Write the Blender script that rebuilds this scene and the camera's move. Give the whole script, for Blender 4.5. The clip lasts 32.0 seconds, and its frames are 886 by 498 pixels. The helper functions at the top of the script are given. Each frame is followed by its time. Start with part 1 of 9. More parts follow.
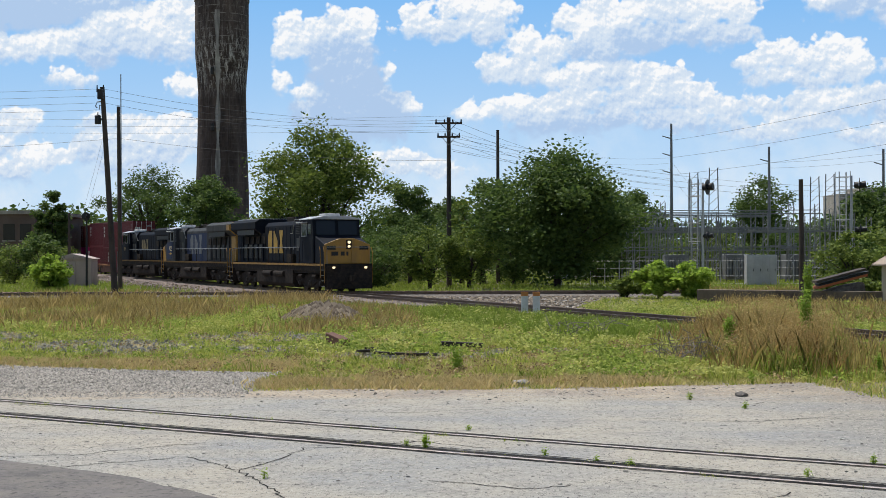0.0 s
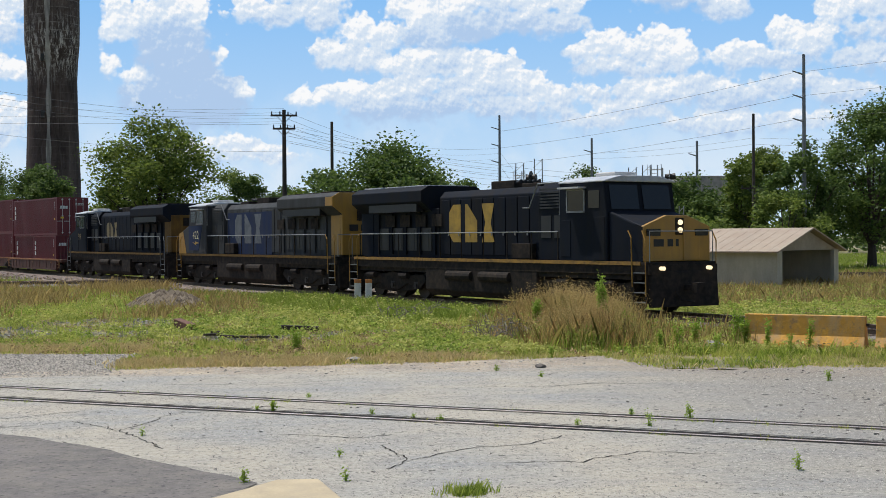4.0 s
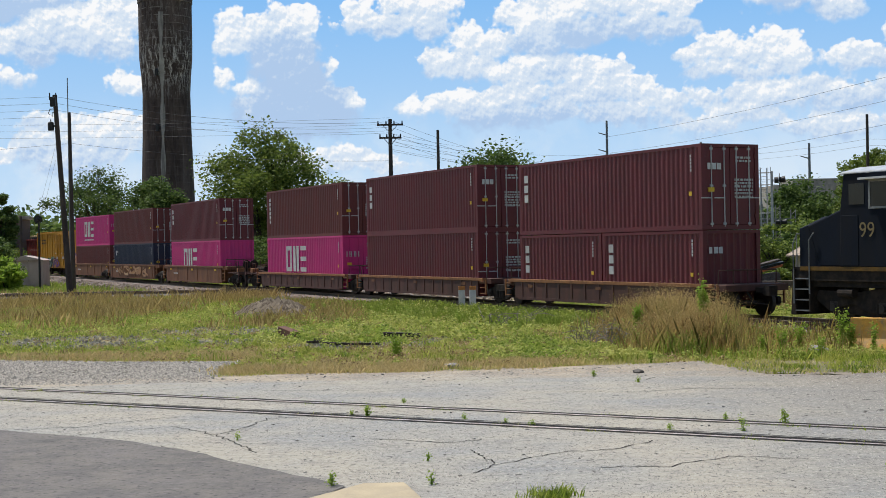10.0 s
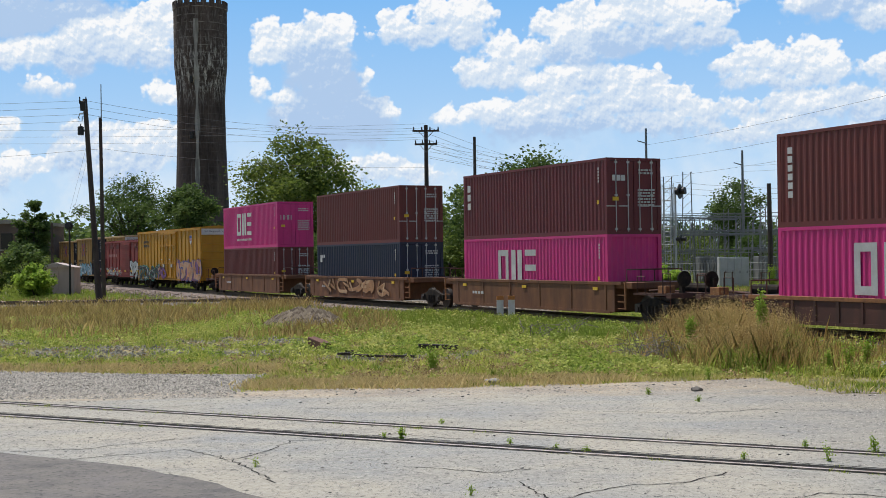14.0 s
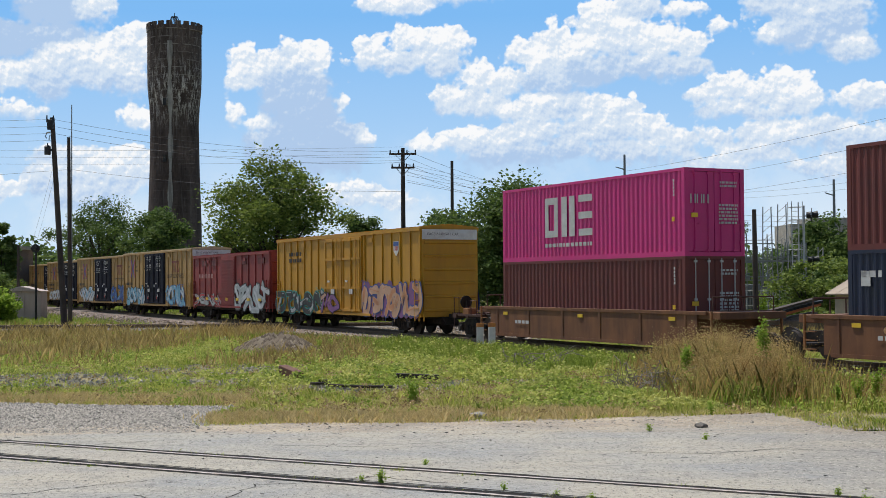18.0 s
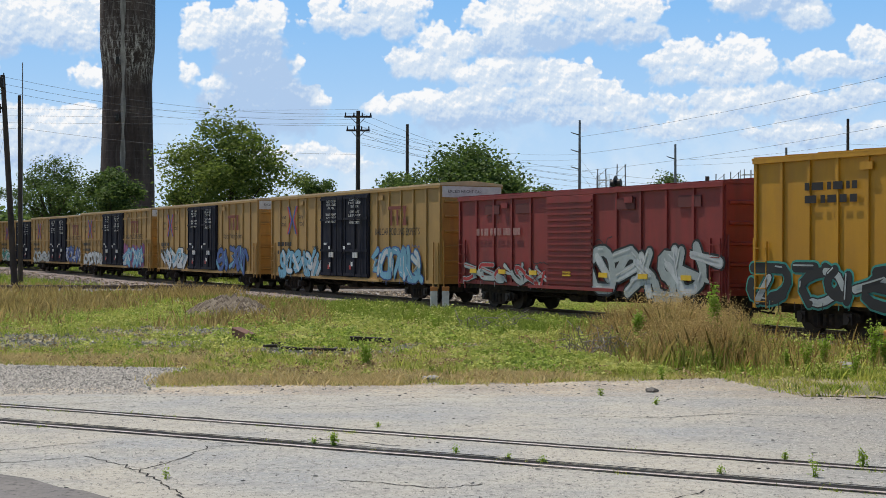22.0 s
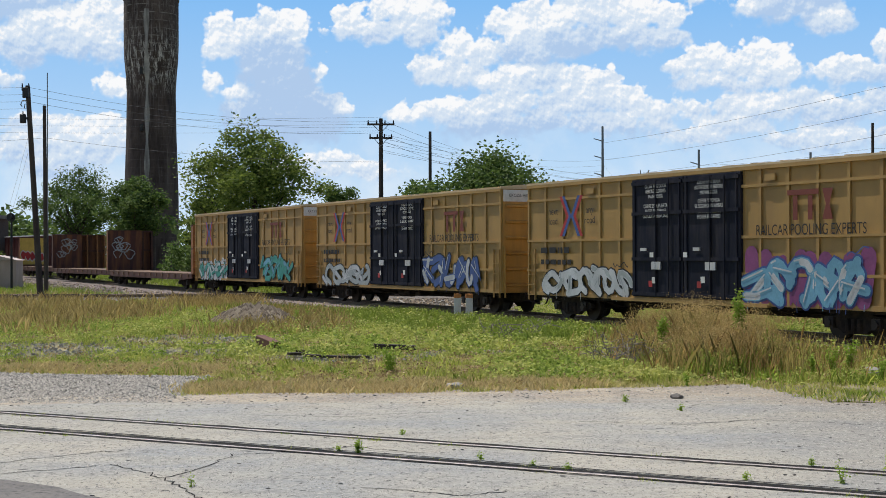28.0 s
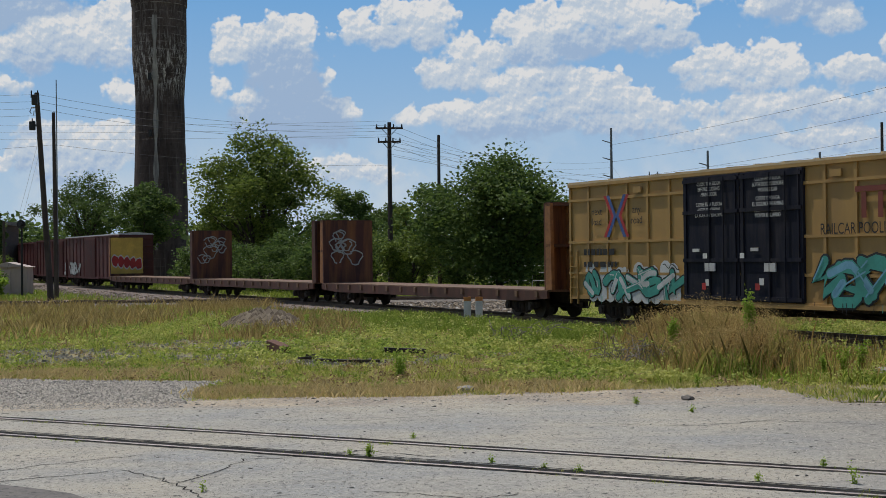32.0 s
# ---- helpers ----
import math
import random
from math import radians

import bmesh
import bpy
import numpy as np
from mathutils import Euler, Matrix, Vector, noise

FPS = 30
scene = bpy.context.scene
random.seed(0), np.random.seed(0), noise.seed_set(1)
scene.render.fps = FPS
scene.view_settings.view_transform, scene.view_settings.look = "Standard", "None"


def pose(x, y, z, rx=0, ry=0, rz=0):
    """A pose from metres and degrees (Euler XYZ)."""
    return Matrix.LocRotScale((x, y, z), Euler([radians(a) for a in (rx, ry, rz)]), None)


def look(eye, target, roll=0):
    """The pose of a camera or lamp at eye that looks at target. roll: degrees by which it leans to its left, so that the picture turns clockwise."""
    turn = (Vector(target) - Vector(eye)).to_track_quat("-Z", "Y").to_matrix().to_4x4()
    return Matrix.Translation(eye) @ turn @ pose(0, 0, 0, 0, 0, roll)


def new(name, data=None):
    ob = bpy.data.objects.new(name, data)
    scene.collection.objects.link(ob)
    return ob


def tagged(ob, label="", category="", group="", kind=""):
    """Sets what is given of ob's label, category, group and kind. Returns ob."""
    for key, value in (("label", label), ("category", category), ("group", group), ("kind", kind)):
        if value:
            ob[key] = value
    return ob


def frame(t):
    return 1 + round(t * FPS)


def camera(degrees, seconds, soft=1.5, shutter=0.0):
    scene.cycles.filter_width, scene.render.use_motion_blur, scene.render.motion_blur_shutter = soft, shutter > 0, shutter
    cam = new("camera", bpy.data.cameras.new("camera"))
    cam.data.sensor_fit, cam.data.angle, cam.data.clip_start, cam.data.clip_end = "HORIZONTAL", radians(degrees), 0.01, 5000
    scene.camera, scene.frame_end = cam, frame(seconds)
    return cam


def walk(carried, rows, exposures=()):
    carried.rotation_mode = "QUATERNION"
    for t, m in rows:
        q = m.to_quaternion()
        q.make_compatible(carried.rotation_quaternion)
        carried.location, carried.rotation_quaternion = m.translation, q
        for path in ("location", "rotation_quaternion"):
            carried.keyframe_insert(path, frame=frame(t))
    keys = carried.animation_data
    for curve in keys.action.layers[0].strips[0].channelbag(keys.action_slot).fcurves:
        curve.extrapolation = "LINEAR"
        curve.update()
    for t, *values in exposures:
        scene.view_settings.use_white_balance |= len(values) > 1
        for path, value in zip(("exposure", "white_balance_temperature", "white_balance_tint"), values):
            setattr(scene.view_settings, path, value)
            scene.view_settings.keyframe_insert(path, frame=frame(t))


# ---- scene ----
EXPOSURES = [(0, 0.0), (30.5, 0.0), (31.5, -0.2), (32, -0.45)]
cam = camera(36.32, 32.0, soft=0.85)

# time, x, y, z, tilt, lean, turn of the hand-held camera
PATH = [
    (0, -0.04, 0.54, 2.58, 0.13, 0.18, 1.56),
    (0.5, 0.29, -2.74, 2.68, 0.05, 0.68, 1.38),
    (1, 0.27, -3.35, 2.69, -0.02, 0.69, 0.04),
    (1.5, 0.19, -3.36, 2.72, -0.24, 0.61, -1.06),
    (2, 0.15, -3.35, 2.74, -0.40, 0.43, -1.74),
    (2.5, 0.08, -3.34, 2.74, -0.47, 0.34, -2.63),
    (3, -0.03, -3.25, 2.74, -0.47, 0.23, -4.22),
    (3.5, -0.08, -3.24, 2.74, -0.48, 0.33, -5.13),
    (5.5, -0.17, -3.27, 2.77, -0.64, 0.27, -6.53),
    (6, -0.33, -3.25, 2.80, -0.85, 0.18, -8.47),
    (6.5, -0.48, -3.23, 2.81, -0.90, 0.18, -10.41),
    (7, -0.50, -3.20, 2.81, -0.89, 0.33, -10.65),
    (7.5, -0.41, -3.24, 2.77, -0.68, 0.55, -9.48),
    (8, -0.26, -3.28, 2.74, -0.46, 0.59, -7.65),
    (8.5, -0.15, -3.28, 2.75, -0.55, 0.67, -6.24),
    (9, -0.02, -3.32, 2.75, -0.52, 0.89, -4.29),
    (9.5, 0.13, -3.37, 2.73, -0.40, 1.02, -2.11),
    (10, 0.21, -3.36, 2.71, -0.12, 1.02, -0.76),
    (10.5, 0.23, -3.34, 2.67, 0.24, 0.98, -0.21),
    (11, 0.28, -3.36, 2.66, 0.39, 1.13, 0.25),
    (11.5, 0.30, -3.35, 2.64, 0.58, 1.17, 0.46),
    (12, 0.29, -3.39, 2.66, 0.43, 1.25, 0.44),
    (12.5, 0.28, -3.38, 2.67, 0.30, 1.14, 0.46),
    (13, 0.28, -3.39, 2.66, 0.33, 1.04, 0.28),
    (13.5, 0.30, -3.37, 2.66, 0.34, 0.95, 0.59),
    (14, 0.11, -1.17, 2.63, 0.32, 0.75, 0.71),
    (14.5, -0.07, 0.94, 2.56, 0.13, 0.44, 1.11),
    (16.5, -0.07, 0.94, 2.56, 0.49, 0.07, 0.26),
    (17, -0.07, 0.94, 2.56, 0.75, 0.12, -0.00),
    (17.5, -0.07, 0.94, 2.56, 1.14, 0.31, -0.13),
    (18, -0.07, 0.94, 2.56, 1.45, 0.39, -0.38),
    (18.5, -0.07, 0.94, 2.56, 1.76, 0.30, -1.24),
    (19, -0.07, 0.94, 2.56, 2.04, 0.24, -1.83),
    (19.5, -0.07, 0.94, 2.56, 1.88, 0.38, -2.16),
    (20, -0.07, 0.94, 2.56, 1.10, 0.30, -2.32),
    (20.5, -0.07, 0.94, 2.56, 0.36, 0.28, -2.28),
    (21, -0.07, 0.94, 2.56, 0.07, 0.22, -2.37),
    (21.5, -0.07, 0.94, 2.56, 0.01, -0.11, -2.39),
    (22, -0.07, 0.94, 2.56, -0.09, -0.17, -2.32),
    (22.5, -0.07, 0.94, 2.56, -0.06, -0.07, -1.83),
    (23, -0.07, 0.94, 2.56, 0.05, 0.00, -1.35),
    (23.5, -0.07, 0.94, 2.56, 0.21, -0.02, -1.26),
    (24, -0.07, 0.94, 2.56, 0.35, -0.07, -1.24),
    (24.5, -0.07, 0.94, 2.56, 0.37, -0.02, -1.21),
    (25, -0.07, 0.94, 2.56, 0.18, -0.00, -1.20),
    (25.5, -0.07, 0.94, 2.56, 0.04, 0.03, -1.29),
    (27.5, -0.07, 0.94, 2.56, 0.14, 0.09, -1.40),
    (28, -0.07, 0.94, 2.56, 0.21, 0.15, -1.33),
    (28.5, -0.07, 0.94, 2.56, 0.32, 0.28, -1.33),
    (29, -0.07, 0.94, 2.56, 0.38, 0.30, -1.28),
    (29.5, -0.07, 0.94, 2.56, 0.49, 0.33, -1.18),
    (30, -0.07, 0.94, 2.56, 0.46, 0.42, -1.13),
    (30.5, -0.07, 0.94, 2.56, 0.44, 0.51, -1.08),
    (31, -0.07, 0.94, 2.56, 0.47, 0.60, -1.04),
    (31.5, -0.07, 0.94, 2.56, 0.47, 0.63, -1.00),
    (32, -0.07, 0.94, 2.56, 0.35, 0.63, -0.93),
]
walk(cam, [(t, pose(x, y, z, 90 + tilt, lean, turn)) for t, x, y, z, tilt, lean, turn in PATH],
     exposures=EXPOSURES)

# ---- world, sun ----
SUN_TO = Vector((-0.46, 0.42, 1.5)).normalized()
world = bpy.data.worlds.new("sky")
scene.world = world
world.use_nodes = True
_n = world.node_tree.nodes
_sky = _n.new("ShaderNodeTexSky")
_sky.sky_type, _sky.sun_disc = "NISHITA", False
_sky.sun_elevation = math.asin(SUN_TO.z)
_sky.sun_rotation = math.atan2(SUN_TO.x, SUN_TO.y)
world.node_tree.links.new(_sky.outputs[0], _n["Background"].inputs[0])
_n["Background"].inputs[1].default_value = 0.11
sun = new("sun", bpy.data.lights.new("sun", "SUN"))
sun.data.energy, sun.data.angle, sun.data.color = 4.6, radians(0.5), (1.0, 0.955, 0.88)
sun.matrix_world = look(SUN_TO * 200, (0, 0, 0))


# ---- mesh helpers ----
class Geo:
    """Collects vertices and faces of one mesh."""

    def __init__(self):
        self.v, self.f, self.m, self.pieces = [], [], [], []
        self.slot = 0

    def add(self, verts, faces):
        k = len(self.v)
        self.pieces.append((k, len(self.f)))
        self.v += [tuple(p) for p in verts]
        self.f += [tuple(i + k for i in f) for f in faces]
        self.m += [self.slot] * len(faces)
        return self

    def box(self, x0, y0, z0, x1, y1, z1):
        x0, x1, y0, y1, z0, z1 = min(x0, x1), max(x0, x1), min(y0, y1), max(y0, y1), min(z0, z1), max(z0, z1)
        return self.add([(x0, y0, z0), (x1, y0, z0), (x1, y1, z0), (x0, y1, z0), (x0, y0, z1), (x1, y0, z1), (x1, y1, z1), (x0, y1, z1)],
                        [(0, 3, 2, 1), (4, 5, 6, 7), (0, 1, 5, 4), (1, 2, 6, 5), (2, 3, 7, 6), (3, 0, 4, 7)])

    def cyl(self, p0, p1, r0, r1=None, n=8):
        r1 = r0 if r1 is None else r1
        p0, p1 = Vector(p0), Vector(p1)
        q = (p1 - p0).to_track_quat("Z", "Y")
        ring = [(math.cos(2 * math.pi * i / n), math.sin(2 * math.pi * i / n)) for i in range(n)]
        vs = [p0 + q @ Vector((c * r0, s * r0, 0)) for c, s in ring] + [p1 + q @ Vector((c * r1, s * r1, 0)) for c, s in ring]
        fs = [(i, (i + 1) % n, n + (i + 1) % n, n + i) for i in range(n)] + [tuple(range(n - 1, -1, -1)), tuple(range(n, 2 * n))]
        return self.add(vs, fs)

    def tube(self, pts, r, n=6):
        pts = [Vector(p) for p in pts]
        vs, fs = [], []
        for k, p in enumerate(pts):
            d = (pts[min(k + 1, len(pts) - 1)] - pts[max(k - 1, 0)]).normalized()
            q = d.to_track_quat("Z", "Y")
            vs += [p + q @ Vector((math.cos(2 * math.pi * i / n) * r, math.sin(2 * math.pi * i / n) * r, 0)) for i in range(n)]
        for k in range(len(pts) - 1):
            fs += [(k * n + i, k * n + (i + 1) % n, (k + 1) * n + (i + 1) % n, (k + 1) * n + i) for i in range(n)]
        return self.add(vs, fs + [tuple(range(n - 1, -1, -1)), tuple(range(len(vs) - n, len(vs)))])

    def prism(self, prof, axis, a, b):
        """prof: corners in the plane across the axis, counter-clockwise; x: (y, z), y: (x, z), z: (x, y)."""
        n = len(prof)
        put = {"x": lambda p, q: (q, p[0], p[1]), "y": lambda p, q: (p[0], q, p[1]), "z": lambda p, q: (p[0], p[1], q)}[axis]
        vs = [put(p, a) for p in prof] + [put(p, b) for p in prof]
        fs = [(i, (i + 1) % n, n + (i + 1) % n, n + i) for i in range(n)] + [tuple(range(n - 1, -1, -1)), tuple(range(n, 2 * n))]
        return self.add(vs, fs)

    def poly(self, pts, z):
        return self.add([(x, y, z) for x, y in pts], [tuple(range(len(pts)))])

    def mesh(self, name, mats, smooth=False):
        me = bpy.data.meshes.new(name)
        me.from_pydata(self.v, [], self.f)
        for m in (mats if isinstance(mats, (list, tuple)) else [mats]):
            me.materials.append(m)
        if any(self.m):
            me.polygons.foreach_set("material_index", self.m)
        bm = bmesh.new()
        bm.from_mesh(me)
        bmesh.ops.recalc_face_normals(bm, faces=bm.faces[:])
        bm.to_mesh(me)
        bm.free()
        if smooth:
            me.polygons.foreach_set("use_smooth", [True] * len(me.polygons))
        return me


def thing(name, label, category, group="", kind=""):
    ob = new(name)
    ob.empty_display_size = 0.2
    return tagged(ob, label, category, group, kind)


def each(name, g, material, parent, label="", bevel=0.0):
    """Links every piece of g as a part of its own."""
    ends = g.pieces[1:] + [(len(g.v), len(g.f))]
    for (v0, f0), (v1, f1) in zip(g.pieces, ends):
        one = Geo().add(g.v[v0:v1], [tuple(i - v0 for i in f) for f in g.f[f0:f1]])
        part(name, one, material, parent, label, bevel=bevel)


def part(name, g, material, parent, label="", smooth=False, bevel=0.0):
    ob = new(name, g.mesh(name, material, smooth) if isinstance(g, Geo) else g)
    ob.parent = parent
    if bevel:
        b = ob.modifiers.new("bevel", "BEVEL")
        b.width, b.segments, b.limit_method = bevel, 2, "ANGLE"
    return tagged(ob, label) if label else ob


def solid(name, g, material, label, category, group="", kind="", smooth=False, bevel=0.0):
    return tagged(part(name, g, material, None, "", smooth, bevel), label, category, group, kind)


# ---- materials ----
def paint(name, col, rough=0.6, metal=0.0, var=0.18, scale=1.3, fine=35.0, dirt=None, dirt_amount=0.35, streak=1.0, bump=0.08, spec=0.5, rand=0.0, speck=None, speck_scale=38.0, speck_amount=0.6):
    """A painted or raw surface: broad patches, fine grain, dirt in patches stretched along z by streak, small relief."""
    m = bpy.data.materials.new(name)
    m.use_nodes = True
    t, ns = m.node_tree, m.node_tree.nodes
    b = ns["Principled BSDF"]
    co = ns.new("ShaderNodeTexCoord")

    def noise_node(s, detail, stretch=1.0):
        mp = ns.new("ShaderNodeMapping")
        mp.inputs["Scale"].default_value = (s, s, s * stretch)
        t.links.new(co.outputs["Object"], mp.inputs[0])
        n = ns.new("ShaderNodeTexNoise")
        n.inputs["Scale"].default_value, n.inputs["Detail"].default_value, n.inputs["Roughness"].default_value = 1.0, detail, 0.62
        t.links.new(mp.outputs[0], n.inputs["Vector"])
        return n

    def ramp(src, a, c):
        r = ns.new("ShaderNodeMapRange")
        r.inputs[1].default_value, r.inputs[2].default_value = a, c
        t.links.new(src, r.inputs[0])
        return r.outputs[0]

    def mix(kind, fac, a, c):
        x = ns.new("ShaderNodeMix")
        x.data_type, x.blend_type = "RGBA", kind
        for i, s in ((0, fac), (6, a), (7, c)):
            if isinstance(s, bpy.types.NodeSocket):
                t.links.new(s, x.inputs[i])
            else:
                x.inputs[i].default_value = s if i == 0 else (*s, 1)
        return x.outputs[2]

    big, small = noise_node(scale, 5.0), noise_node(fine, 4.0)
    lo, hi = tuple(c * (1 - var) for c in col), tuple(min(1, c * (1 + var)) for c in col)
    c = mix("MIX", ramp(big.outputs[0], 0.3, 0.7), lo, hi)
    c = mix("MULTIPLY", ramp(small.outputs[0], 0.75, 0.3), c, tuple(1 - var * 0.9 for _ in range(3)))
    if dirt:
        d = noise_node(scale * 2.3, 8.0, 1 / streak)
        x = ns.new("ShaderNodeMath")
        x.operation, x.inputs[1].default_value = "MULTIPLY", dirt_amount
        t.links.new(ramp(d.outputs[0], 0.42, 0.68), x.inputs[0])
        c = mix("MIX", x.outputs[0], c, dirt)
    if speck:
        d = noise_node(speck_scale, 3.0)
        x = ns.new("ShaderNodeMath")
        x.operation, x.inputs[1].default_value = "MULTIPLY", speck_amount
        t.links.new(ramp(d.outputs[0], 0.56, 0.68), x.inputs[0])
        c = mix("MIX", x.outputs[0], c, speck)
        d = noise_node(speck_scale * 0.8, 3.0, 0.9)
        x = ns.new("ShaderNodeMath")
        x.operation, x.inputs[1].default_value = "MULTIPLY", speck_amount * 0.6
        t.links.new(ramp(d.outputs[0], 0.42, 0.30), x.inputs[0])
        c = mix("MIX", x.outputs[0], c, tuple(min(0.8, q * 1.5) for q in col))
    if rand:
        oi = ns.new("ShaderNodeObjectInfo")
        c = mix("MULTIPLY", ramp(oi.outputs["Random"], 0.0, 1.0), c, tuple(1 - rand for _ in range(3)))
    t.links.new(c, b.inputs["Base Color"])
    b.inputs["Metallic"].default_value = metal
    b.inputs["Specular IOR Level"].default_value = spec
    r = ns.new("ShaderNodeMapRange")
    r.inputs[3].default_value, r.inputs[4].default_value = max(0.02, rough - 0.12), min(1, rough + 0.12)
    t.links.new(big.outputs[0], r.inputs[0])
    t.links.new(r.outputs[0], b.inputs["Roughness"])
    if bump:
        bp = ns.new("ShaderNodeBump")
        bp.inputs["Strength"].default_value, bp.inputs["Distance"].default_value = bump, 0.02
        t.links.new(small.outputs[0], bp.inputs["Height"])
        t.links.new(bp.outputs[0], b.inputs["Normal"])
    return m


def glow(name, col, strength):
    m = bpy.data.materials.new(name)
    m.use_nodes = True
    b = m.node_tree.nodes["Principled BSDF"]
    b.inputs["Base Color"].default_value = b.inputs["Emission Color"].default_value = (*col, 1)
    b.inputs["Emission Strength"].default_value = strength
    return m


RUST = (0.10, 0.045, 0.022)
M_ASPH = paint("dark_asphalt", (0.14, 0.128, 0.12), 0.9, var=0.3, scale=0.9, fine=14, dirt=(0.20, 0.18, 0.15), dirt_amount=0.6, bump=0.8, speck=(0.04, 0.038, 0.036), speck_scale=12, speck_amount=0.9)
M_GRAVEL = paint("gravel_bed", (0.34, 0.315, 0.285), 0.95, var=0.3, scale=2.2, fine=28, dirt=(0.16, 0.145, 0.13), dirt_amount=0.5, bump=0.9, speck=(0.06, 0.055, 0.05), speck_scale=16, speck_amount=0.75)
M_BALLAST = paint("ballast", (0.20, 0.175, 0.15), 0.95, var=0.4, scale=2.5, fine=22, dirt=(0.08, 0.06, 0.05), dirt_amount=0.6, bump=0.9, speck=(0.04, 0.035, 0.03), speck_scale=14, speck_amount=0.7)
M_DIRT = paint("dirt_shoulder", (0.27, 0.225, 0.175), 0.95, var=0.2, scale=0.8, fine=12, dirt=(0.22, 0.20, 0.17), dirt_amount=0.6, bump=0.4, speck=(0.12, 0.10, 0.08), speck_scale=8, speck_amount=0.6)
M_RAIL = paint("rail_steel", (0.16, 0.12, 0.095), 0.45, 0.6, var=0.2, scale=2, dirt=RUST, dirt_amount=0.5)
M_RAIL_OLD = paint("rusty_rail", (0.40, 0.345, 0.315), 0.5, 0.15, var=0.25, scale=2, dirt=(0.14, 0.085, 0.06), dirt_amount=0.6)
M_TIE = paint("old_tie_wood", (0.075, 0.055, 0.043), 0.9, var=0.35, scale=3, fine=60, dirt=(0.14, 0.12, 0.10), dirt_amount=0.4, bump=0.3, rand=0.4)
M_WOODPOLE = paint("pole_wood", (0.06, 0.045, 0.036), 0.9, var=0.3, scale=2, fine=30, streak=8, dirt=(0.12, 0.10, 0.085), dirt_amount=0.4)
M_STEELPOLE = paint("galvanised_steel", (0.22, 0.23, 0.24), 0.5, 0.4, var=0.15, scale=1, dirt=(0.12, 0.12, 0.12), dirt_amount=0.3)
M_GALV = paint("light_galvanised_steel", (0.46, 0.47, 0.48), 0.5, 0.3, var=0.15, scale=1)
M_BLACK = paint("black_metal", (0.014, 0.014, 0.015), 0.55, 0.0, var=0.3, scale=2)
M_CONC = paint("old_concrete", (0.34, 0.32, 0.28), 0.9, var=0.18, scale=0.8, fine=25, dirt=(0.12, 0.11, 0.10), dirt_amount=0.5, streak=6, bump=0.3)
M_TOWER_LT = paint("tower_bleached_concrete", (0.40, 0.38, 0.35), 0.95, var=0.25, scale=0.6, fine=6, dirt=(0.07, 0.065, 0.06), dirt_amount=0.85, streak=10, bump=0.4)
M_BARK = paint("bark", (0.065, 0.05, 0.04), 0.95, var=0.3, scale=2, fine=20, streak=5, bump=0.4)


def leafy(name, col, col2, trans=0.35, patch=None, size=0.8):
    """Leaves or blades, each of its own shade; patch: a second pair of shades that takes over in uneven patches."""
    m = bpy.data.materials.new(name)
    m.use_nodes = True
    t, ns = m.node_tree, m.node_tree.nodes
    b = ns["Principled BSDF"]
    g = ns.new("ShaderNodeNewGeometry")
    x = ns.new("ShaderNodeMix")
    x.data_type = "RGBA"
    x.inputs[6].default_value, x.inputs[7].default_value = (*col, 1), (*col2, 1)
    t.links.new(g.outputs["Random Per Island"], x.inputs[0])
    if patch:
        y = ns.new("ShaderNodeMix")
        y.data_type = "RGBA"
        y.inputs[6].default_value, y.inputs[7].default_value = (*patch[0], 1), (*patch[1], 1)
        t.links.new(g.outputs["Random Per Island"], y.inputs[0])
        co, no, mr = ns.new("ShaderNodeTexCoord"), ns.new("ShaderNodeTexNoise"), ns.new("ShaderNodeMapRange")
        no.inputs["Scale"].default_value, no.inputs["Detail"].default_value, no.inputs["Roughness"].default_value = size, 5.0, 0.7
        mr.inputs[1].default_value, mr.inputs[2].default_value = 0.44, 0.58
        t.links.new(co.outputs["Object"], no.inputs["Vector"])
        t.links.new(no.outputs[0], mr.inputs[0])
        z = ns.new("ShaderNodeMix")
        z.data_type = "RGBA"
        t.links.new(mr.outputs[0], z.inputs[0])
        t.links.new(x.outputs[2], z.inputs[6])
        t.links.new(y.outputs[2], z.inputs[7])
        x = z
    t.links.new(x.outputs[2], b.inputs["Base Color"])
    b.inputs["Roughness"].default_value = 0.65
    b.inputs["Specular IOR Level"].default_value = 0.3
    tr = ns.new("ShaderNodeBsdfTranslucent")
    t.links.new(x.outputs[2], tr.inputs[0])
    mx = ns.new("ShaderNodeMixShader")
    mx.inputs[0].default_value = trans
    t.links.new(b.outputs[0], mx.inputs[1])
    t.links.new(tr.outputs[0], mx.inputs[2])
    t.links.new(mx.outputs[0], ns["Material Output"].inputs[0])
    return m


M_LEAF = leafy("leaves", (0.075, 0.122, 0.022), (0.23, 0.29, 0.058), 0.42)
M_LEAF_DK = leafy("dark_leaves", (0.052, 0.095, 0.023), (0.14, 0.205, 0.048), 0.42)
M_LEAF_LT = leafy("bright_leaves", (0.20, 0.31, 0.035), (0.36, 0.48, 0.08), 0.6)
M_GRASS = leafy("green_grass", (0.11, 0.18, 0.022), (0.40, 0.49, 0.075), 0.5, ((0.38, 0.42, 0.07), (0.64, 0.62, 0.17)), 0.7)
M_STRAW = leafy("dry_grass", (0.22, 0.155, 0.055), (0.62, 0.48, 0.21), 0.45, ((0.28, 0.21, 0.065), (0.50, 0.38, 0.14)), 0.5)
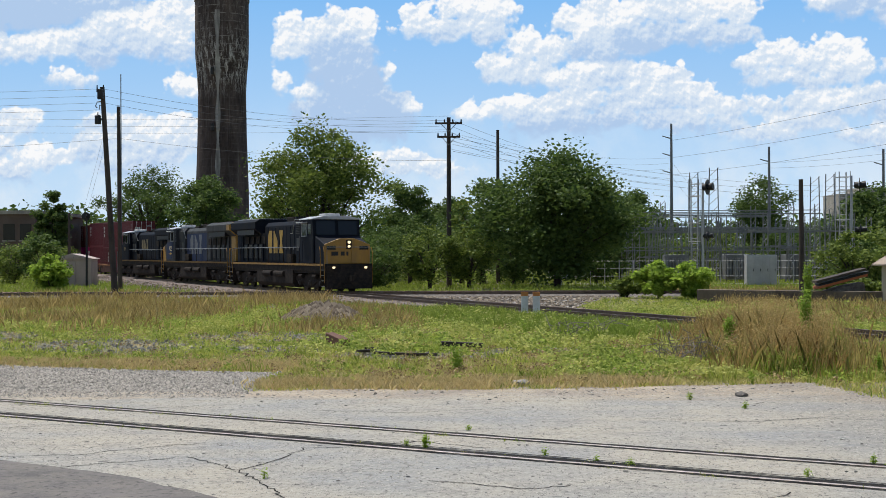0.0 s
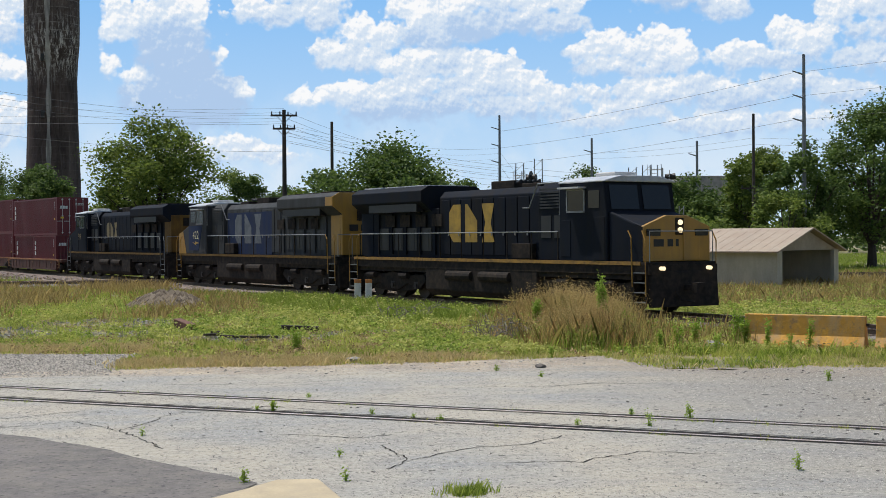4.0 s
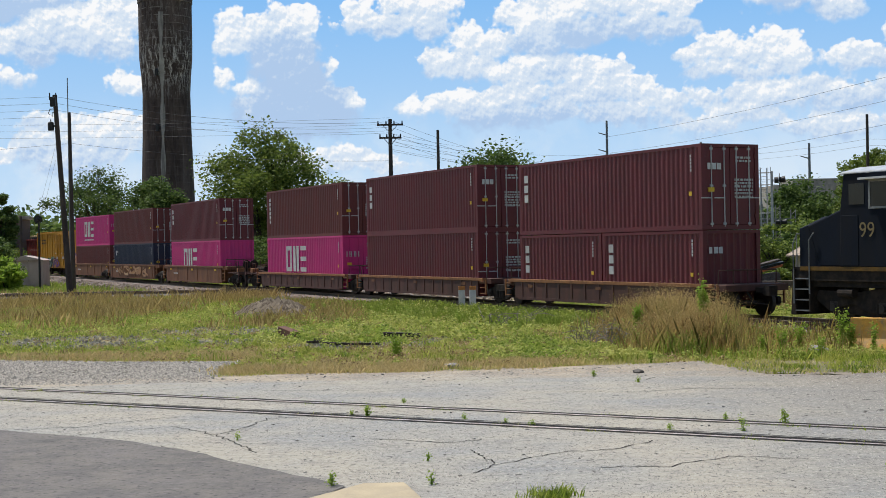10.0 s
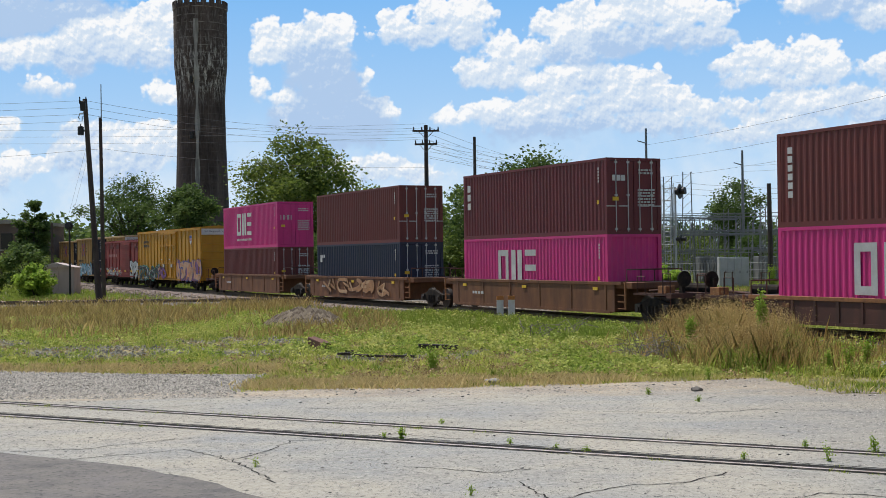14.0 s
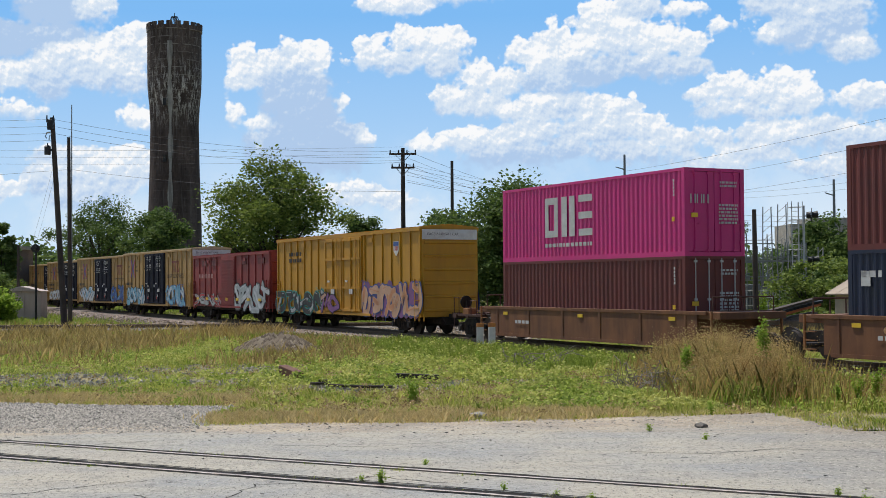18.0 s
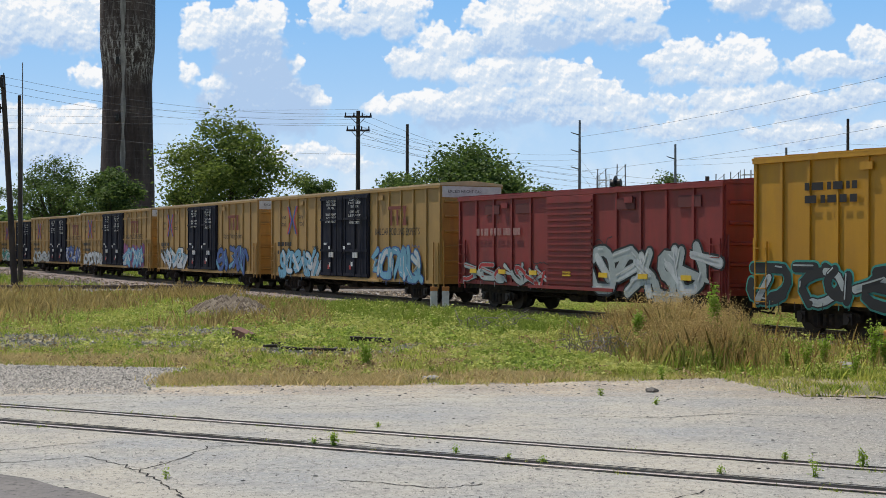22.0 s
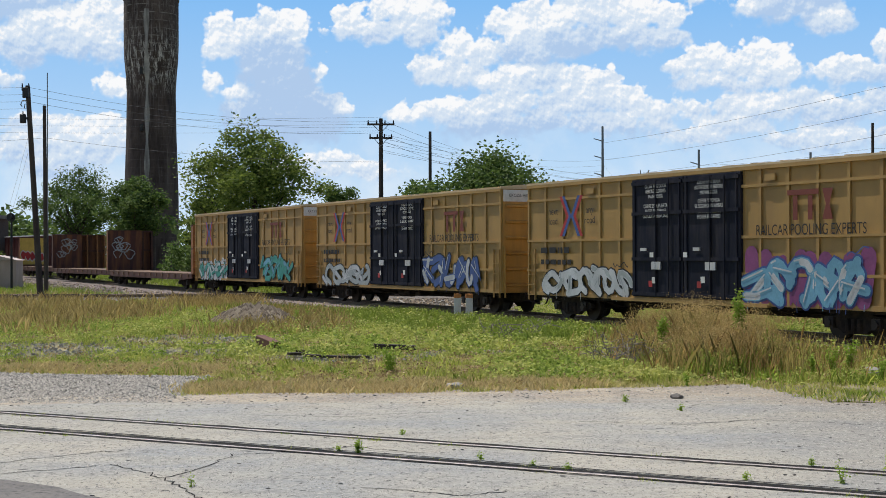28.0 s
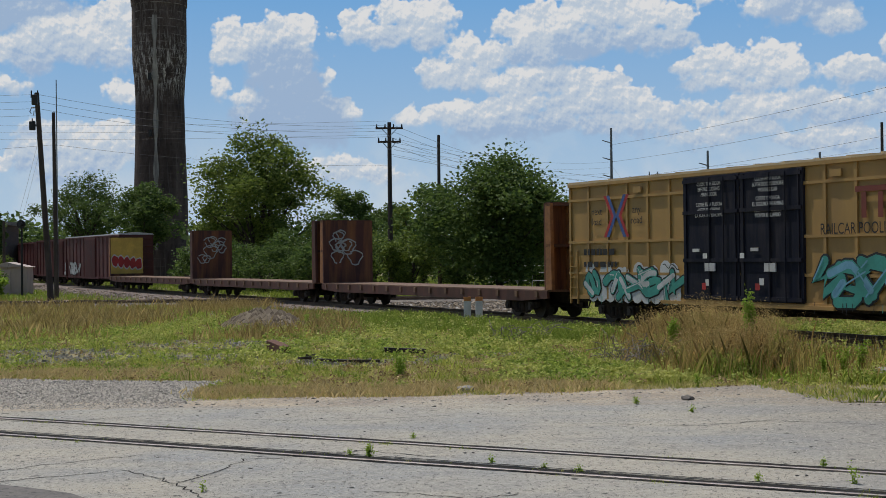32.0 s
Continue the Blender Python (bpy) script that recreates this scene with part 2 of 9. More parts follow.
M_RANK = leafy("rank_grass", (0.22, 0.14, 0.05), (0.62, 0.43, 0.17), 0.5, ((0.17, 0.16, 0.045), (0.52, 0.44, 0.15)), 1.1)
M_STRAWPALE = leafy("straw", (0.46, 0.36, 0.15), (0.72, 0.58, 0.30), 0.4)
M_SEED = leafy("seed_heads", (0.34, 0.235, 0.085), (0.60, 0.44, 0.18), 0.45)
M_GRASS_DK = leafy("deep_green_grass", (0.17, 0.25, 0.035), (0.36, 0.43, 0.08), 0.5)
M_PALEGRASS = leafy("pale_grass", (0.32, 0.33, 0.08), (0.55, 0.50, 0.17), 0.45, ((0.52, 0.45, 0.17), (0.76, 0.64, 0.32)), 1.2)


class Nodes:
    """Short hand for building a node material."""

    def __init__(self, name):
        self.m = bpy.data.materials.new(name)
        self.m.use_nodes = True
        self.t, self.ns = self.m.node_tree, self.m.node_tree.nodes
        self.b = self.ns["Principled BSDF"]
        self.co = self.ns.new("ShaderNodeTexCoord").outputs["Object"]

    def noise(self, scale, detail=4.0, rough=0.6, turn=0.0):
        mp = self.ns.new("ShaderNodeMapping")
        mp.inputs["Scale"].default_value = scale if isinstance(scale, tuple) else (scale,) * 3
        mp.inputs["Rotation"].default_value = (0, 0, radians(turn))
        self.t.links.new(self.co, mp.inputs[0])
        n = self.ns.new("ShaderNodeTexNoise")
        n.inputs["Scale"].default_value, n.inputs["Detail"].default_value, n.inputs["Roughness"].default_value = 1.0, detail, rough
        self.t.links.new(mp.outputs[0], n.inputs["Vector"])
        return n.outputs[0]

    def ramp(self, src, a, b, c=0.0, d=1.0):
        r = self.ns.new("ShaderNodeMapRange")
        for i, q in enumerate((a, b, c, d)):
            r.inputs[i + 1].default_value = q
        self.t.links.new(src, r.inputs[0])
        return r.outputs[0]

    def lin(self, src, gain, off, plus=None):
        n = self.ns.new("ShaderNodeMath")
        n.operation = "MULTIPLY_ADD"
        self.t.links.new(src, n.inputs[0])
        n.inputs[1].default_value, n.inputs[2].default_value = gain, off
        if plus is None:
            return n.outputs[0]
        m = self.ns.new("ShaderNodeMath")
        m.operation = "ADD"
        self.t.links.new(n.outputs[0], m.inputs[0])
        self.t.links.new(plus, m.inputs[1])
        return m.outputs[0]

    def mul(self, a, b):
        n = self.ns.new("ShaderNodeMath")
        n.operation = "MULTIPLY"
        self.t.links.new(a, n.inputs[0])
        self.t.links.new(b, n.inputs[1])
        return n.outputs[0]

    def mix(self, fac, a, b, kind="MIX"):
        x = self.ns.new("ShaderNodeMix")
        x.data_type, x.blend_type = "RGBA", kind
        for i, q in ((0, fac), (6, a), (7, b)):
            if isinstance(q, bpy.types.NodeSocket):
                self.t.links.new(q, x.inputs[i])
            else:
                x.inputs[i].default_value = q if i == 0 else (*q, 1)
        return x.outputs[2]

    def finish(self, colour, rough, relief=None, strength=0.5, depth=0.02):
        self.t.links.new(colour, self.b.inputs["Base Color"])
        self.b.inputs["Roughness"].default_value = rough
        self.b.inputs["Specular IOR Level"].default_value = 0.2
        if relief is not None:
            bp = self.ns.new("ShaderNodeBump")
            bp.inputs["Strength"].default_value, bp.inputs["Distance"].default_value = strength, depth
            self.t.links.new(relief, bp.inputs["Height"])
            self.t.links.new(bp.outputs[0], self.b.inputs["Normal"])
        return self.m


def pavement_material():
    """Old asphalt worn to its aggregate: buff and bluish patches, wheel-worn streaks along the rails, coarse chips, oil spots."""
    k = Nodes("worn_pavement")
    c = k.mix(k.ramp(k.noise(0.22, 3.0), 0.42, 0.58), (0.40, 0.37, 0.31), (0.30, 0.305, 0.30))
    c = k.mix(k.ramp(k.noise((0.25, 1.3, 1), 5.0, turn=30), 0.45, 0.72, 0, 0.6), c, (0.44, 0.41, 0.335))
    c = k.mix(k.ramp(k.noise((0.7, 2.4, 1), 6.0, 0.7, turn=30), 0.50, 0.68, 0, 0.55), c, (0.23, 0.232, 0.228))
    c = k.mix(k.ramp(k.noise(2.1, 5.0, 0.75), 0.52, 0.64, 0, 0.45), c, (0.20, 0.195, 0.18))
    # brown dirt washed over the far edge
    sep = k.ns.new("ShaderNodeSeparateXYZ")
    k.t.links.new(k.co, sep.inputs[0])
    near = k.lin(sep.outputs[1], 1.0, -24.7)
    slant = k.lin(sep.outputs[0], 0.54, -3.78, k.lin(sep.outputs[1], 0.84, -20.0))
    far = k.ns.new("ShaderNodeMath")
    far.operation = "MAXIMUM"
    k.t.links.new(near, far.inputs[0])
    k.t.links.new(slant, far.inputs[1])
    d = k.lin(k.noise((0.35, 1.5, 1), 6.0, 0.65, turn=20), 5.0, -2.5, far.outputs[0])
    soil = k.mix(k.ramp(k.noise(0.7, 4.0), 0.4, 0.62), (0.29, 0.245, 0.195), (0.46, 0.38, 0.275))
    c = k.mix(k.ramp(d, -0.9, 0.5, 0, 0.95), c, soil)
    chips = k.noise((14.0, 8.0, 9.0), 5.0, 0.85, turn=17)
    c = k.mix(k.ramp(sep.outputs[0], 3.5, 9.0, 0, 0.7), c, (0.20, 0.182, 0.158))
    c = k.mix(k.ramp(chips, 0.53, 0.63, 0, 0.9), c, (0.085, 0.083, 0.078))
    c = k.mix(k.ramp(k.noise((10.0, 13.0, 9.0), 5.0, 0.85, turn=-35), 0.525, 0.64, 0, 0.78), c, (0.52, 0.495, 0.435))
    c = k.mix(k.ramp(k.noise(5.2, 1.0), 0.70, 0.76, 0, 0.85), c, (0.06, 0.058, 0.055))
    return k.finish(c, 0.92, chips, 1.0, 0.03)


def tower_material():
    """Dark concrete with bleached runs, strongest at the neck."""
    k = Nodes("tower_concrete")
    sep = k.ns.new("ShaderNodeSeparateXYZ")
    k.t.links.new(k.co, sep.inputs[0])
    z = sep.outputs[2]
    c = k.mix(k.ramp(k.noise((0.5, 0.5, 0.12), 6.0, 0.7), 0.38, 0.62), (0.056, 0.042, 0.038), (0.115, 0.088, 0.078))
    c = k.mix(k.ramp(k.noise((1.6, 1.6, 0.9), 5.0, 0.7), 0.5, 0.68, 0, 0.6), c, (0.032, 0.024, 0.023))
    runs = k.ramp(k.noise((3.4, 3.4, 0.62), 6.0, 0.8), 0.51, 0.60)
    neck = k.mul(k.ramp(z, 25.0, 29.0), k.ramp(z, 36.0, 31.5, 0.18, 1.0))
    c = k.mix(k.mul(runs, neck), c, (0.56, 0.53, 0.49))
    c = k.mix(k.mul(k.ramp(k.noise((3.5, 3.5, 0.1), 4.0), 0.58, 0.68, 0, 0.5), k.ramp(z, 0, 40, 1, 0.6)), c, (0.20, 0.18, 0.165))
    # thin pale lines of the casting lifts
    wv = k.ns.new("ShaderNodeTexWave")
    wv.bands_direction = "Z"
    wv.inputs["Scale"].default_value, wv.inputs["Distortion"].default_value, wv.inputs["Detail"].default_value = 0.28, 0.6, 3.0
    k.t.links.new(k.co, wv.inputs["Vector"])
    c = k.mix(k.mul(k.ramp(wv.outputs["Fac"], 0.95, 1.0, 0, 0.8), k.mul(k.ramp(k.noise(1.3, 4.0), 0.42, 0.6), k.ramp(z, 26, 32, 0.15, 1.0))), c, (0.34, 0.31, 0.28))
    return k.finish(c, 0.95, k.noise(5.0, 4.0), 0.4)


M_PAVE = pavement_material()
M_TOWER = tower_material()

# ---- ground ----
TRACK_TURN = radians(26.0)                      # the main line, 28.1 m from the camera
TN = Vector((math.cos(TRACK_TURN), math.sin(TRACK_TURN)))
TU = Vector((math.sin(TRACK_TURN), -math.cos(TRACK_TURN)))
TRACK_OFF, CURVE_AT, CURVE_R, RAIL_Z = 28.1, -90.0, 820.0, 0.19


def on_line(s, side=0.0):
    """Place on the main line at s metres along it, with the heading in degrees; beyond CURVE_AT the line bends away."""
    if s >= CURVE_AT:
        p, a = TN * TRACK_OFF + TU * s, 0.0
    else:
        a = (CURVE_AT - s) / CURVE_R
        p = TN * TRACK_OFF + TU * CURVE_AT - TU * (CURVE_R * math.sin(a)) + TN * (CURVE_R * (1 - math.cos(a)))
    turn = -90 + 26.0 + math.degrees(a)
    n = Vector((-math.sin(radians(turn)), math.cos(radians(turn))))
    p = p + n * side
    return p.x, p.y, turn


def ground_material():
    m = paint("grassy_earth", (0.17, 0.165, 0.07), 0.95, var=0.35, scale=0.2, fine=9, dirt=(0.30, 0.24, 0.125), dirt_amount=0.8, bump=0.7, speck=(0.10, 0.10, 0.04), speck_scale=9, speck_amount=0.6)
    return m


g = Geo()
xs = [-4000, -900, -250] + [-90 + 6 * i for i in range(31)] + [250, 900, 4000]
ys = [-4000, -600, -60] + [6 * i for i in range(31)] + [300, 900, 4000]
for y in ys:
    for x in xs:
        g.v.append((x, y, -0.03 - 0.25 * max(0, min(1, (y - 200) / 3000))))
nx = len(xs)
for j in range(len(ys) - 1):
    for i in range(nx - 1):
        g.f.append((j * nx + i, j * nx + i + 1, (j + 1) * nx + i + 1, (j + 1) * nx + i))
g.m = [0] * len(g.f)
ground = solid("ground", g, ground_material(), "rough grassy earth with bare patches", "ground", kind="structure")

PAVE_EDGE = [(-60, 28), (-9, 25.3), (-4.1, 25.6), (-2.2, 26.0), (-0.5, 25.8), (1.5, 26.0), (3.7, 26.5), (5.2, 26.8), (6.4, 27.1), (6.7, 25.4), (7.1, 23.9), (8.6, 23.5), (9.9, 23.8), (11.6, 23.4), (12.7, 22.2), (20, 16.5), (60, -8)]


def ragged(line, seed, amp=0.14, step=0.35):
    rnd = random.Random(seed)
    out = []
    for (x0, y0), (x1, y1) in zip(line, line[1:]):
        d = math.hypot(x1 - x0, y1 - y0)
        n = max(1, min(60, int(d / step)))
        out += [(x0 + (x1 - x0) * k / n + rnd.uniform(-amp, amp) * (k > 0), y0 + (y1 - y0) * k / n + rnd.uniform(-amp, amp) * (k > 0)) for k in range(n)]
    return out + [line[-1]]


g = Geo().poly(ragged(PAVE_EDGE, 3) + [(60, -40), (-60, -40)], 0.0)
solid("pavement", g, M_PAVE, "weathered pale grey cracked pavement", "pavement", kind="structure")
g = Geo().poly(ragged([(-60, 37), (-11.3, 31.6), (-8, 30.3), (-4.9, 29.6), (-4.3, 27.3), (-4.2, 25.6), (-9, 25.6), (-60, 28.2)], 5, 0.2), -0.012)
solid("gravel_shoulder", g, M_GRAVEL, "loose grey gravel beside the pavement", "gravel", kind="structure")
g = Geo().poly(ragged([(-14, 22.2), (-5.94, 17.16), (-4.24, 16.08), (-2.75, 14.6), (-1.9, 13.4), (-1.12, 12.5), (-0.74, 11.95), (-1.0, 11.2), (-2.2, 9.6), (-14, 9.6)], 7, 0.05), 0.012)
solid("asphalt_patch", g, M_ASPH, "darker newer asphalt lane", "pavement", kind="structure")
g = Geo().poly(ragged([(-20, 26.6), (-9, 25.7), (-4.1, 26.0), (-2.2, 26.5), (0.2, 26.6), (3, 26.7), (6.5, 27.4), (6.9, 25.6), (7.4, 24.3), (8.8, 24.0), (10.0, 24.4), (11.8, 23.9), (14, 22.4), (20, 18.6), (20, 16.0), (12.7, 21.4), (9, 23.6), (3, 25.7), (-4.1, 25.0), (-9, 25.0), (-20, 26.0), (-20, 26.6)], 9, 0.22), -0.006)
solid("dirt_shoulder", g, M_DIRT, "sandy brown dirt washed over the pavement edge", "dirt", kind="structure")
g = Geo().prism([(-2.2, 9.6), (0.3, 9.8), (0.16, 10.97), (-0.06, 12.05), (-0.55, 12.05), (-0.9, 11.5)], "z", -0.05, 0.03)
solid("kerb", g, paint("tan_concrete", (0.46, 0.38, 0.25), 0.9, var=0.15, fine=30, dirt=(0.3, 0.26, 0.2), dirt_amount=0.4), "tan concrete kerb corner", "kerb", kind="structure", bevel=0.03)

g = Geo().poly(ragged([(10.6, 19.8), (9.7, 17.2), (8.5, 15.2), (7.6, 13.4), (6.6, 11.8), (5.5, 9.4), (14, 5), (17, 14), (10.6, 19.8)], 13, 0.16), 0.010)
M_CINDER = paint("dark_ballast_dirt", (0.16, 0.14, 0.115), 0.95, var=0.45, scale=1.3, fine=22, dirt=(0.36, 0.33, 0.29), dirt_amount=0.6, bump=0.9, speck=(0.06, 0.055, 0.05), speck_scale=24, speck_amount=0.8)
solid("gravel_shoulder", g, M_CINDER, "dark gravel and debris where the pavement ends", "gravel", kind="structure")
g = Geo().poly([(-14, 107), (14, 108), (14, 114), (-14, 113)], -0.01)
solid("road", g, M_PAVE, "pale road beyond the crossing track", "road", kind="structure")

# cracks in the pavement
rnd = random.Random(11)
M_CRACK = paint("crack_dirt", (0.032, 0.029, 0.026), 0.95, var=0.4, scale=3, spec=0.1)
for k, pts in enumerate([[(-3.75, 17.5), (-3.2, 16.9), (-2.9, 16.45), (-2.6, 17.2), (-2.35, 18.3), (-1.8, 18.4)], [(-2.9, 16.45), (-2.5, 15.6), (-2.3, 15.2), (-2.05, 14.6)],
                          [(0.75, 14.5), (0.9, 13.9), (1.05, 13.3), (0.7, 12.6)], [(-6.2, 17.5), (-5.2, 17.7), (-4.4, 18.4), (-3.7, 18.8)], [(-8, 23.4), (-6, 22.4), (-4.6, 23.4)], [(-0.6, 15.8), (0.5, 15.2), (1.0, 15.5)], [(-5.4, 16.6), (-4.6, 17.0), (-3.75, 17.5)], [(-1.8, 18.4), (-0.9, 18.9), (0.3, 18.2)], [(1.05, 13.3), (1.9, 14.2), (2.6, 14.3), (3.4, 15.2)], [(2.2, 13.0), (3.1, 12.9), (4.0, 13.6), (5.1, 13.2)], [(-8.5, 20.6), (-7.2, 20.2), (-6.2, 20.9)], [(2.5, 21.5), (4.0, 21.0), (5.2, 21.6), (7.0, 20.8)], [(-3.0, 22.6), (-1.2, 22.2), (0.6, 22.9)]]):
    g, line = Geo(), []
    for (x0, y0), (x1, y1) in zip(pts, pts[1:]):
        for q in range(7):
            line.append((x0 + (x1 - x0) * q / 7 + rnd.uniform(-0.04, 0.04), y0 + (y1 - y0) * q / 7 + rnd.uniform(-0.06, 0.06)))
    for (x0, y0), (x1, y1) in zip(line, line[1:]):
        w, far = rnd.uniform(0.006, 0.013), math.hypot(x1 - x0, y1 - y0) or 1.0
        p, q = -(y1 - y0) / far * w, (x1 - x0) / far * w
        if q < 0:
            p, q = -p, -q
        g.add([(x0 - p, y0 - q, 0.005), (x0 + p, y0 + q, 0.005), (x1 + p, y1 + q, 0.005), (x1 - p, y1 - q, 0.005)], [(0, 1, 2, 3)])
    solid("pavement_crack", g, M_CRACK, "dirt-filled crack in the pavement", "crack", kind="structure")


# ---- tracks ----
def rail_profile(z, h=0.18):
    return [(-0.075, z - h), (0.075, z - h), (0.07, z - h + 0.02), (0.012, z - h + 0.035), (0.012, z - 0.045), (0.037, z - 0.035), (0.037, z - 0.004), (0.03, z), (-0.03, z), (-0.037, z - 0.004), (-0.037, z - 0.035), (-0.012, z - 0.045), (-0.012, z - h + 0.035), (-0.07, z - h + 0.02)]


def sweep(g, prof, stations):
    """prof: (across, up); stations: (x, y, heading in degrees)."""
    n = len(prof)
    vs, fs = [], []
    for x, y, turn in stations:
        c, s = -math.sin(radians(turn)), math.cos(radians(turn))
        vs += [(x + c * a, y + s * a, z) for a, z in prof]
    for k in range(len(stations) - 1):
        fs += [(k * n + i, k * n + (i + 1) % n, (k + 1) * n + (i + 1) % n, (k + 1) * n + i) for i in range(n)]
    return g.add(vs, fs)


main_line = [on_line(s) for s in (400, -90, -110, -130, -150, -170, -190, -220, -250, -300, -360, -420, -480, -540, -600, -660)]
cross_line = [(-120, 76.9, 1.75), (60, 82.4, 1.75)]
street_line = [(-40.0, 40.33, -28.6), (30.0, 2.11, -28.6)]


def railway(name, label, stations, z, bed=True, mat=M_RAIL):
    tr = thing(name, label, "railway track", kind="structure")
    for side in (-0.75, 0.75):
        st = [(x - math.sin(radians(a)) * side, y + math.cos(radians(a)) * side, a) for x, y, a in stations]
        part("rail", sweep(Geo(), rail_profile(z), st), mat, tr)
    if bed:
        part("ballast", sweep(Geo(), [(-2.5, -0.06), (2.5, -0.06), (1.7, z - 0.17), (-1.7, z - 0.17)], stations), M_BALLAST, tr)
    return tr


CROSSING = [(-7.5, 78.6), (8.5, 78.8), (6.2, 73), (4.9, 65), (4.6, 58.5), (3.2, 57.5), (-1.5, 60.5), (-4.9, 62.4), (-8.5, 70)]
g = Geo().poly(ragged(CROSSING + CROSSING[:1], 21, 0.3)[:-1], -0.008)
solid("gravel_yard", g, M_GRAVEL, "grey ballast spread between the two tracks", "gravel", kind="structure")


def in_crossing(x, y):
    inside = False
    for (x0, y0), (x1, y1) in zip(CROSSING, CROSSING[1:] + CROSSING[:1]):
        if (y0 > y) != (y1 > y) and x < x0 + (y - y0) / (y1 - y0) * (x1 - x0):
            inside = not inside
    return inside


main_track = railway("main_track", "straight main railway track on grey ballast", main_line, RAIL_Z)
cross_track = railway("crossing_track", "second railway track crossing the main line on ballast", cross_line, 0.27)
street_track = railway("street_track", "old siding rails sunk flush in the pavement", street_line, 0.016, bed=False, mat=M_RAIL_OLD)
for side, w in ((-0.630, 0.082), (0.690, 0.022), (-0.815, 0.030), (0.86, 0.075), (-0.45, 0.026)):
    a = radians(-28.6)
    (x0, y0, _), (x1, y1, _) = street_line
    g, L = Geo(), 330
    for k in range(L):
        pts = []
        for q in (k, k + 1):
            x, y = x0 + (x1 - x0) * q / L - math.sin(a) * side, y0 + (y1 - y0) * q / L + math.cos(a) * side
            for d in (-1, 1):
                e = d * w * (1 + 0.9 * noise.noise(Vector((q * 0.43, side * 9, d * 5.0))))
                pts.append((x - math.sin(a) * e, y + math.cos(a) * e, 0.0135))
        g.add(pts, [(0, 1, 3, 2)])
    part("flangeway", g, M_CRACK, street_track)

st = [on_line(-58 - 6.5 * k) for k in range(26)]
g = sweep(Geo(), [(-7.0, -0.05), (-1.5, -0.05), (-1.5, 0.06), (-2.6, 0.03), (-7.0, -0.015)], st)
solid("ballast_bank", g, paint("brown_ballast", (0.20, 0.155, 0.135), 0.95, var=0.3, scale=1.2, fine=10, dirt=(0.11, 0.085, 0.075), dirt_amount=0.6, bump=0.9, speck=(0.08, 0.065, 0.06), speck_scale=8, speck_amount=0.7), "wide bank of brown ballast beside the curve", "ballast", kind="structure")

# ---- railway vehicles ----
P_NAVY = paint("navy_blue_paint", (0.008, 0.012, 0.021), 0.75, spec=0.12, var=0.25, scale=0.8, fine=20, dirt=(0.014, 0.013, 0.012), dirt_amount=0.7, streak=5)
P_BLUE = paint("blue_paint", (0.018, 0.032, 0.085), 0.7, spec=0.15, var=0.2, scale=0.8, dirt=(0.05, 0.05, 0.05), dirt_amount=0.5, streak=5)
P_GREY = paint("grey_paint", (0.058, 0.062, 0.066), 0.75, spec=0.15, var=0.2, scale=0.8, dirt=(0.03, 0.029, 0.028), dirt_amount=0.7, streak=5)
P_YELLOW = paint("loco_yellow_paint", (0.40, 0.21, 0.028), 0.5, var=0.15, scale=0.8, dirt=(0.16, 0.10, 0.04), dirt_amount=0.5, streak=5)
P_STRIPE = paint("yellow_sill_stripe", (0.38, 0.20, 0.03), 0.6, var=0.25, scale=2, dirt=(0.07, 0.045, 0.02), dirt_amount=0.7)
P_UNDER = paint("underframe_grime", (0.024, 0.021, 0.019), 0.9, spec=0.15, var=0.3, scale=2, dirt=(0.07, 0.05, 0.035), dirt_amount=0.5)
P_DIRTYYEL = paint("grimy_yellow_paint", (0.17, 0.095, 0.02), 0.7, var=0.3, scale=1.2, dirt=(0.06, 0.04, 0.02), dirt_amount=0.7, streak=4, spec=0.2)
P_WHEEL = paint("wheel_steel", (0.05, 0.04, 0.034), 0.6, 0.4, var=0.3, scale=3)
P_GLASS = paint("cab_glass", (0.012, 0.015, 0.018), 0.12, var=0.1, bump=0, spec=0.35)
P_WHITE = paint("white_paint", (0.70, 0.70, 0.68), 0.6, var=0.08, dirt=(0.35, 0.32, 0.28), dirt_amount=0.4)
P_SILVER = paint("silver_roof_paint", (0.48, 0.50, 0.52), 0.4, var=0.12, dirt=(0.2, 0.19, 0.18), dirt_amount=0.4)
P_RAILING = paint("handrail_paint", (0.20, 0.21, 0.21), 0.5, var=0.2)
P_TAN = paint("tan_yellow_paint", (0.395, 0.24, 0.074), 0.6, var=0.10, scale=0.7, dirt=(0.27, 0.16, 0.06), dirt_amount=0.5, streak=7)
P_TANROOF = paint("cream_roof_paint", (0.58, 0.45, 0.27), 0.6, var=0.12, scale=0.7, dirt=(0.38, 0.27, 0.14), dirt_amount=0.5)
P_TANEND = paint("orange_end_paint", (0.50, 0.27, 0.06), 0.6, var=0.12, dirt=(0.22, 0.12, 0.04), dirt_amount=0.5, streak=7)
P_AMBER = paint("amber_yellow_paint", (0.50, 0.25, 0.012), 0.55, var=0.10, scale=0.7, dirt=(0.30, 0.14, 0.018), dirt_amount=0.45, streak=7)
P_RED = paint("faded_red_paint", (0.27, 0.035, 0.03), 0.6, var=0.18, scale=0.7, dirt=(0.14, 0.03, 0.025), dirt_amount=0.6, streak=7)
P_DOORBLUE = paint("dark_blue_door_paint", (0.013, 0.015, 0.027), 0.7, spec=0.15, var=0.25, dirt=(0.07, 0.06, 0.06), dirt_amount=0.35, streak=6)
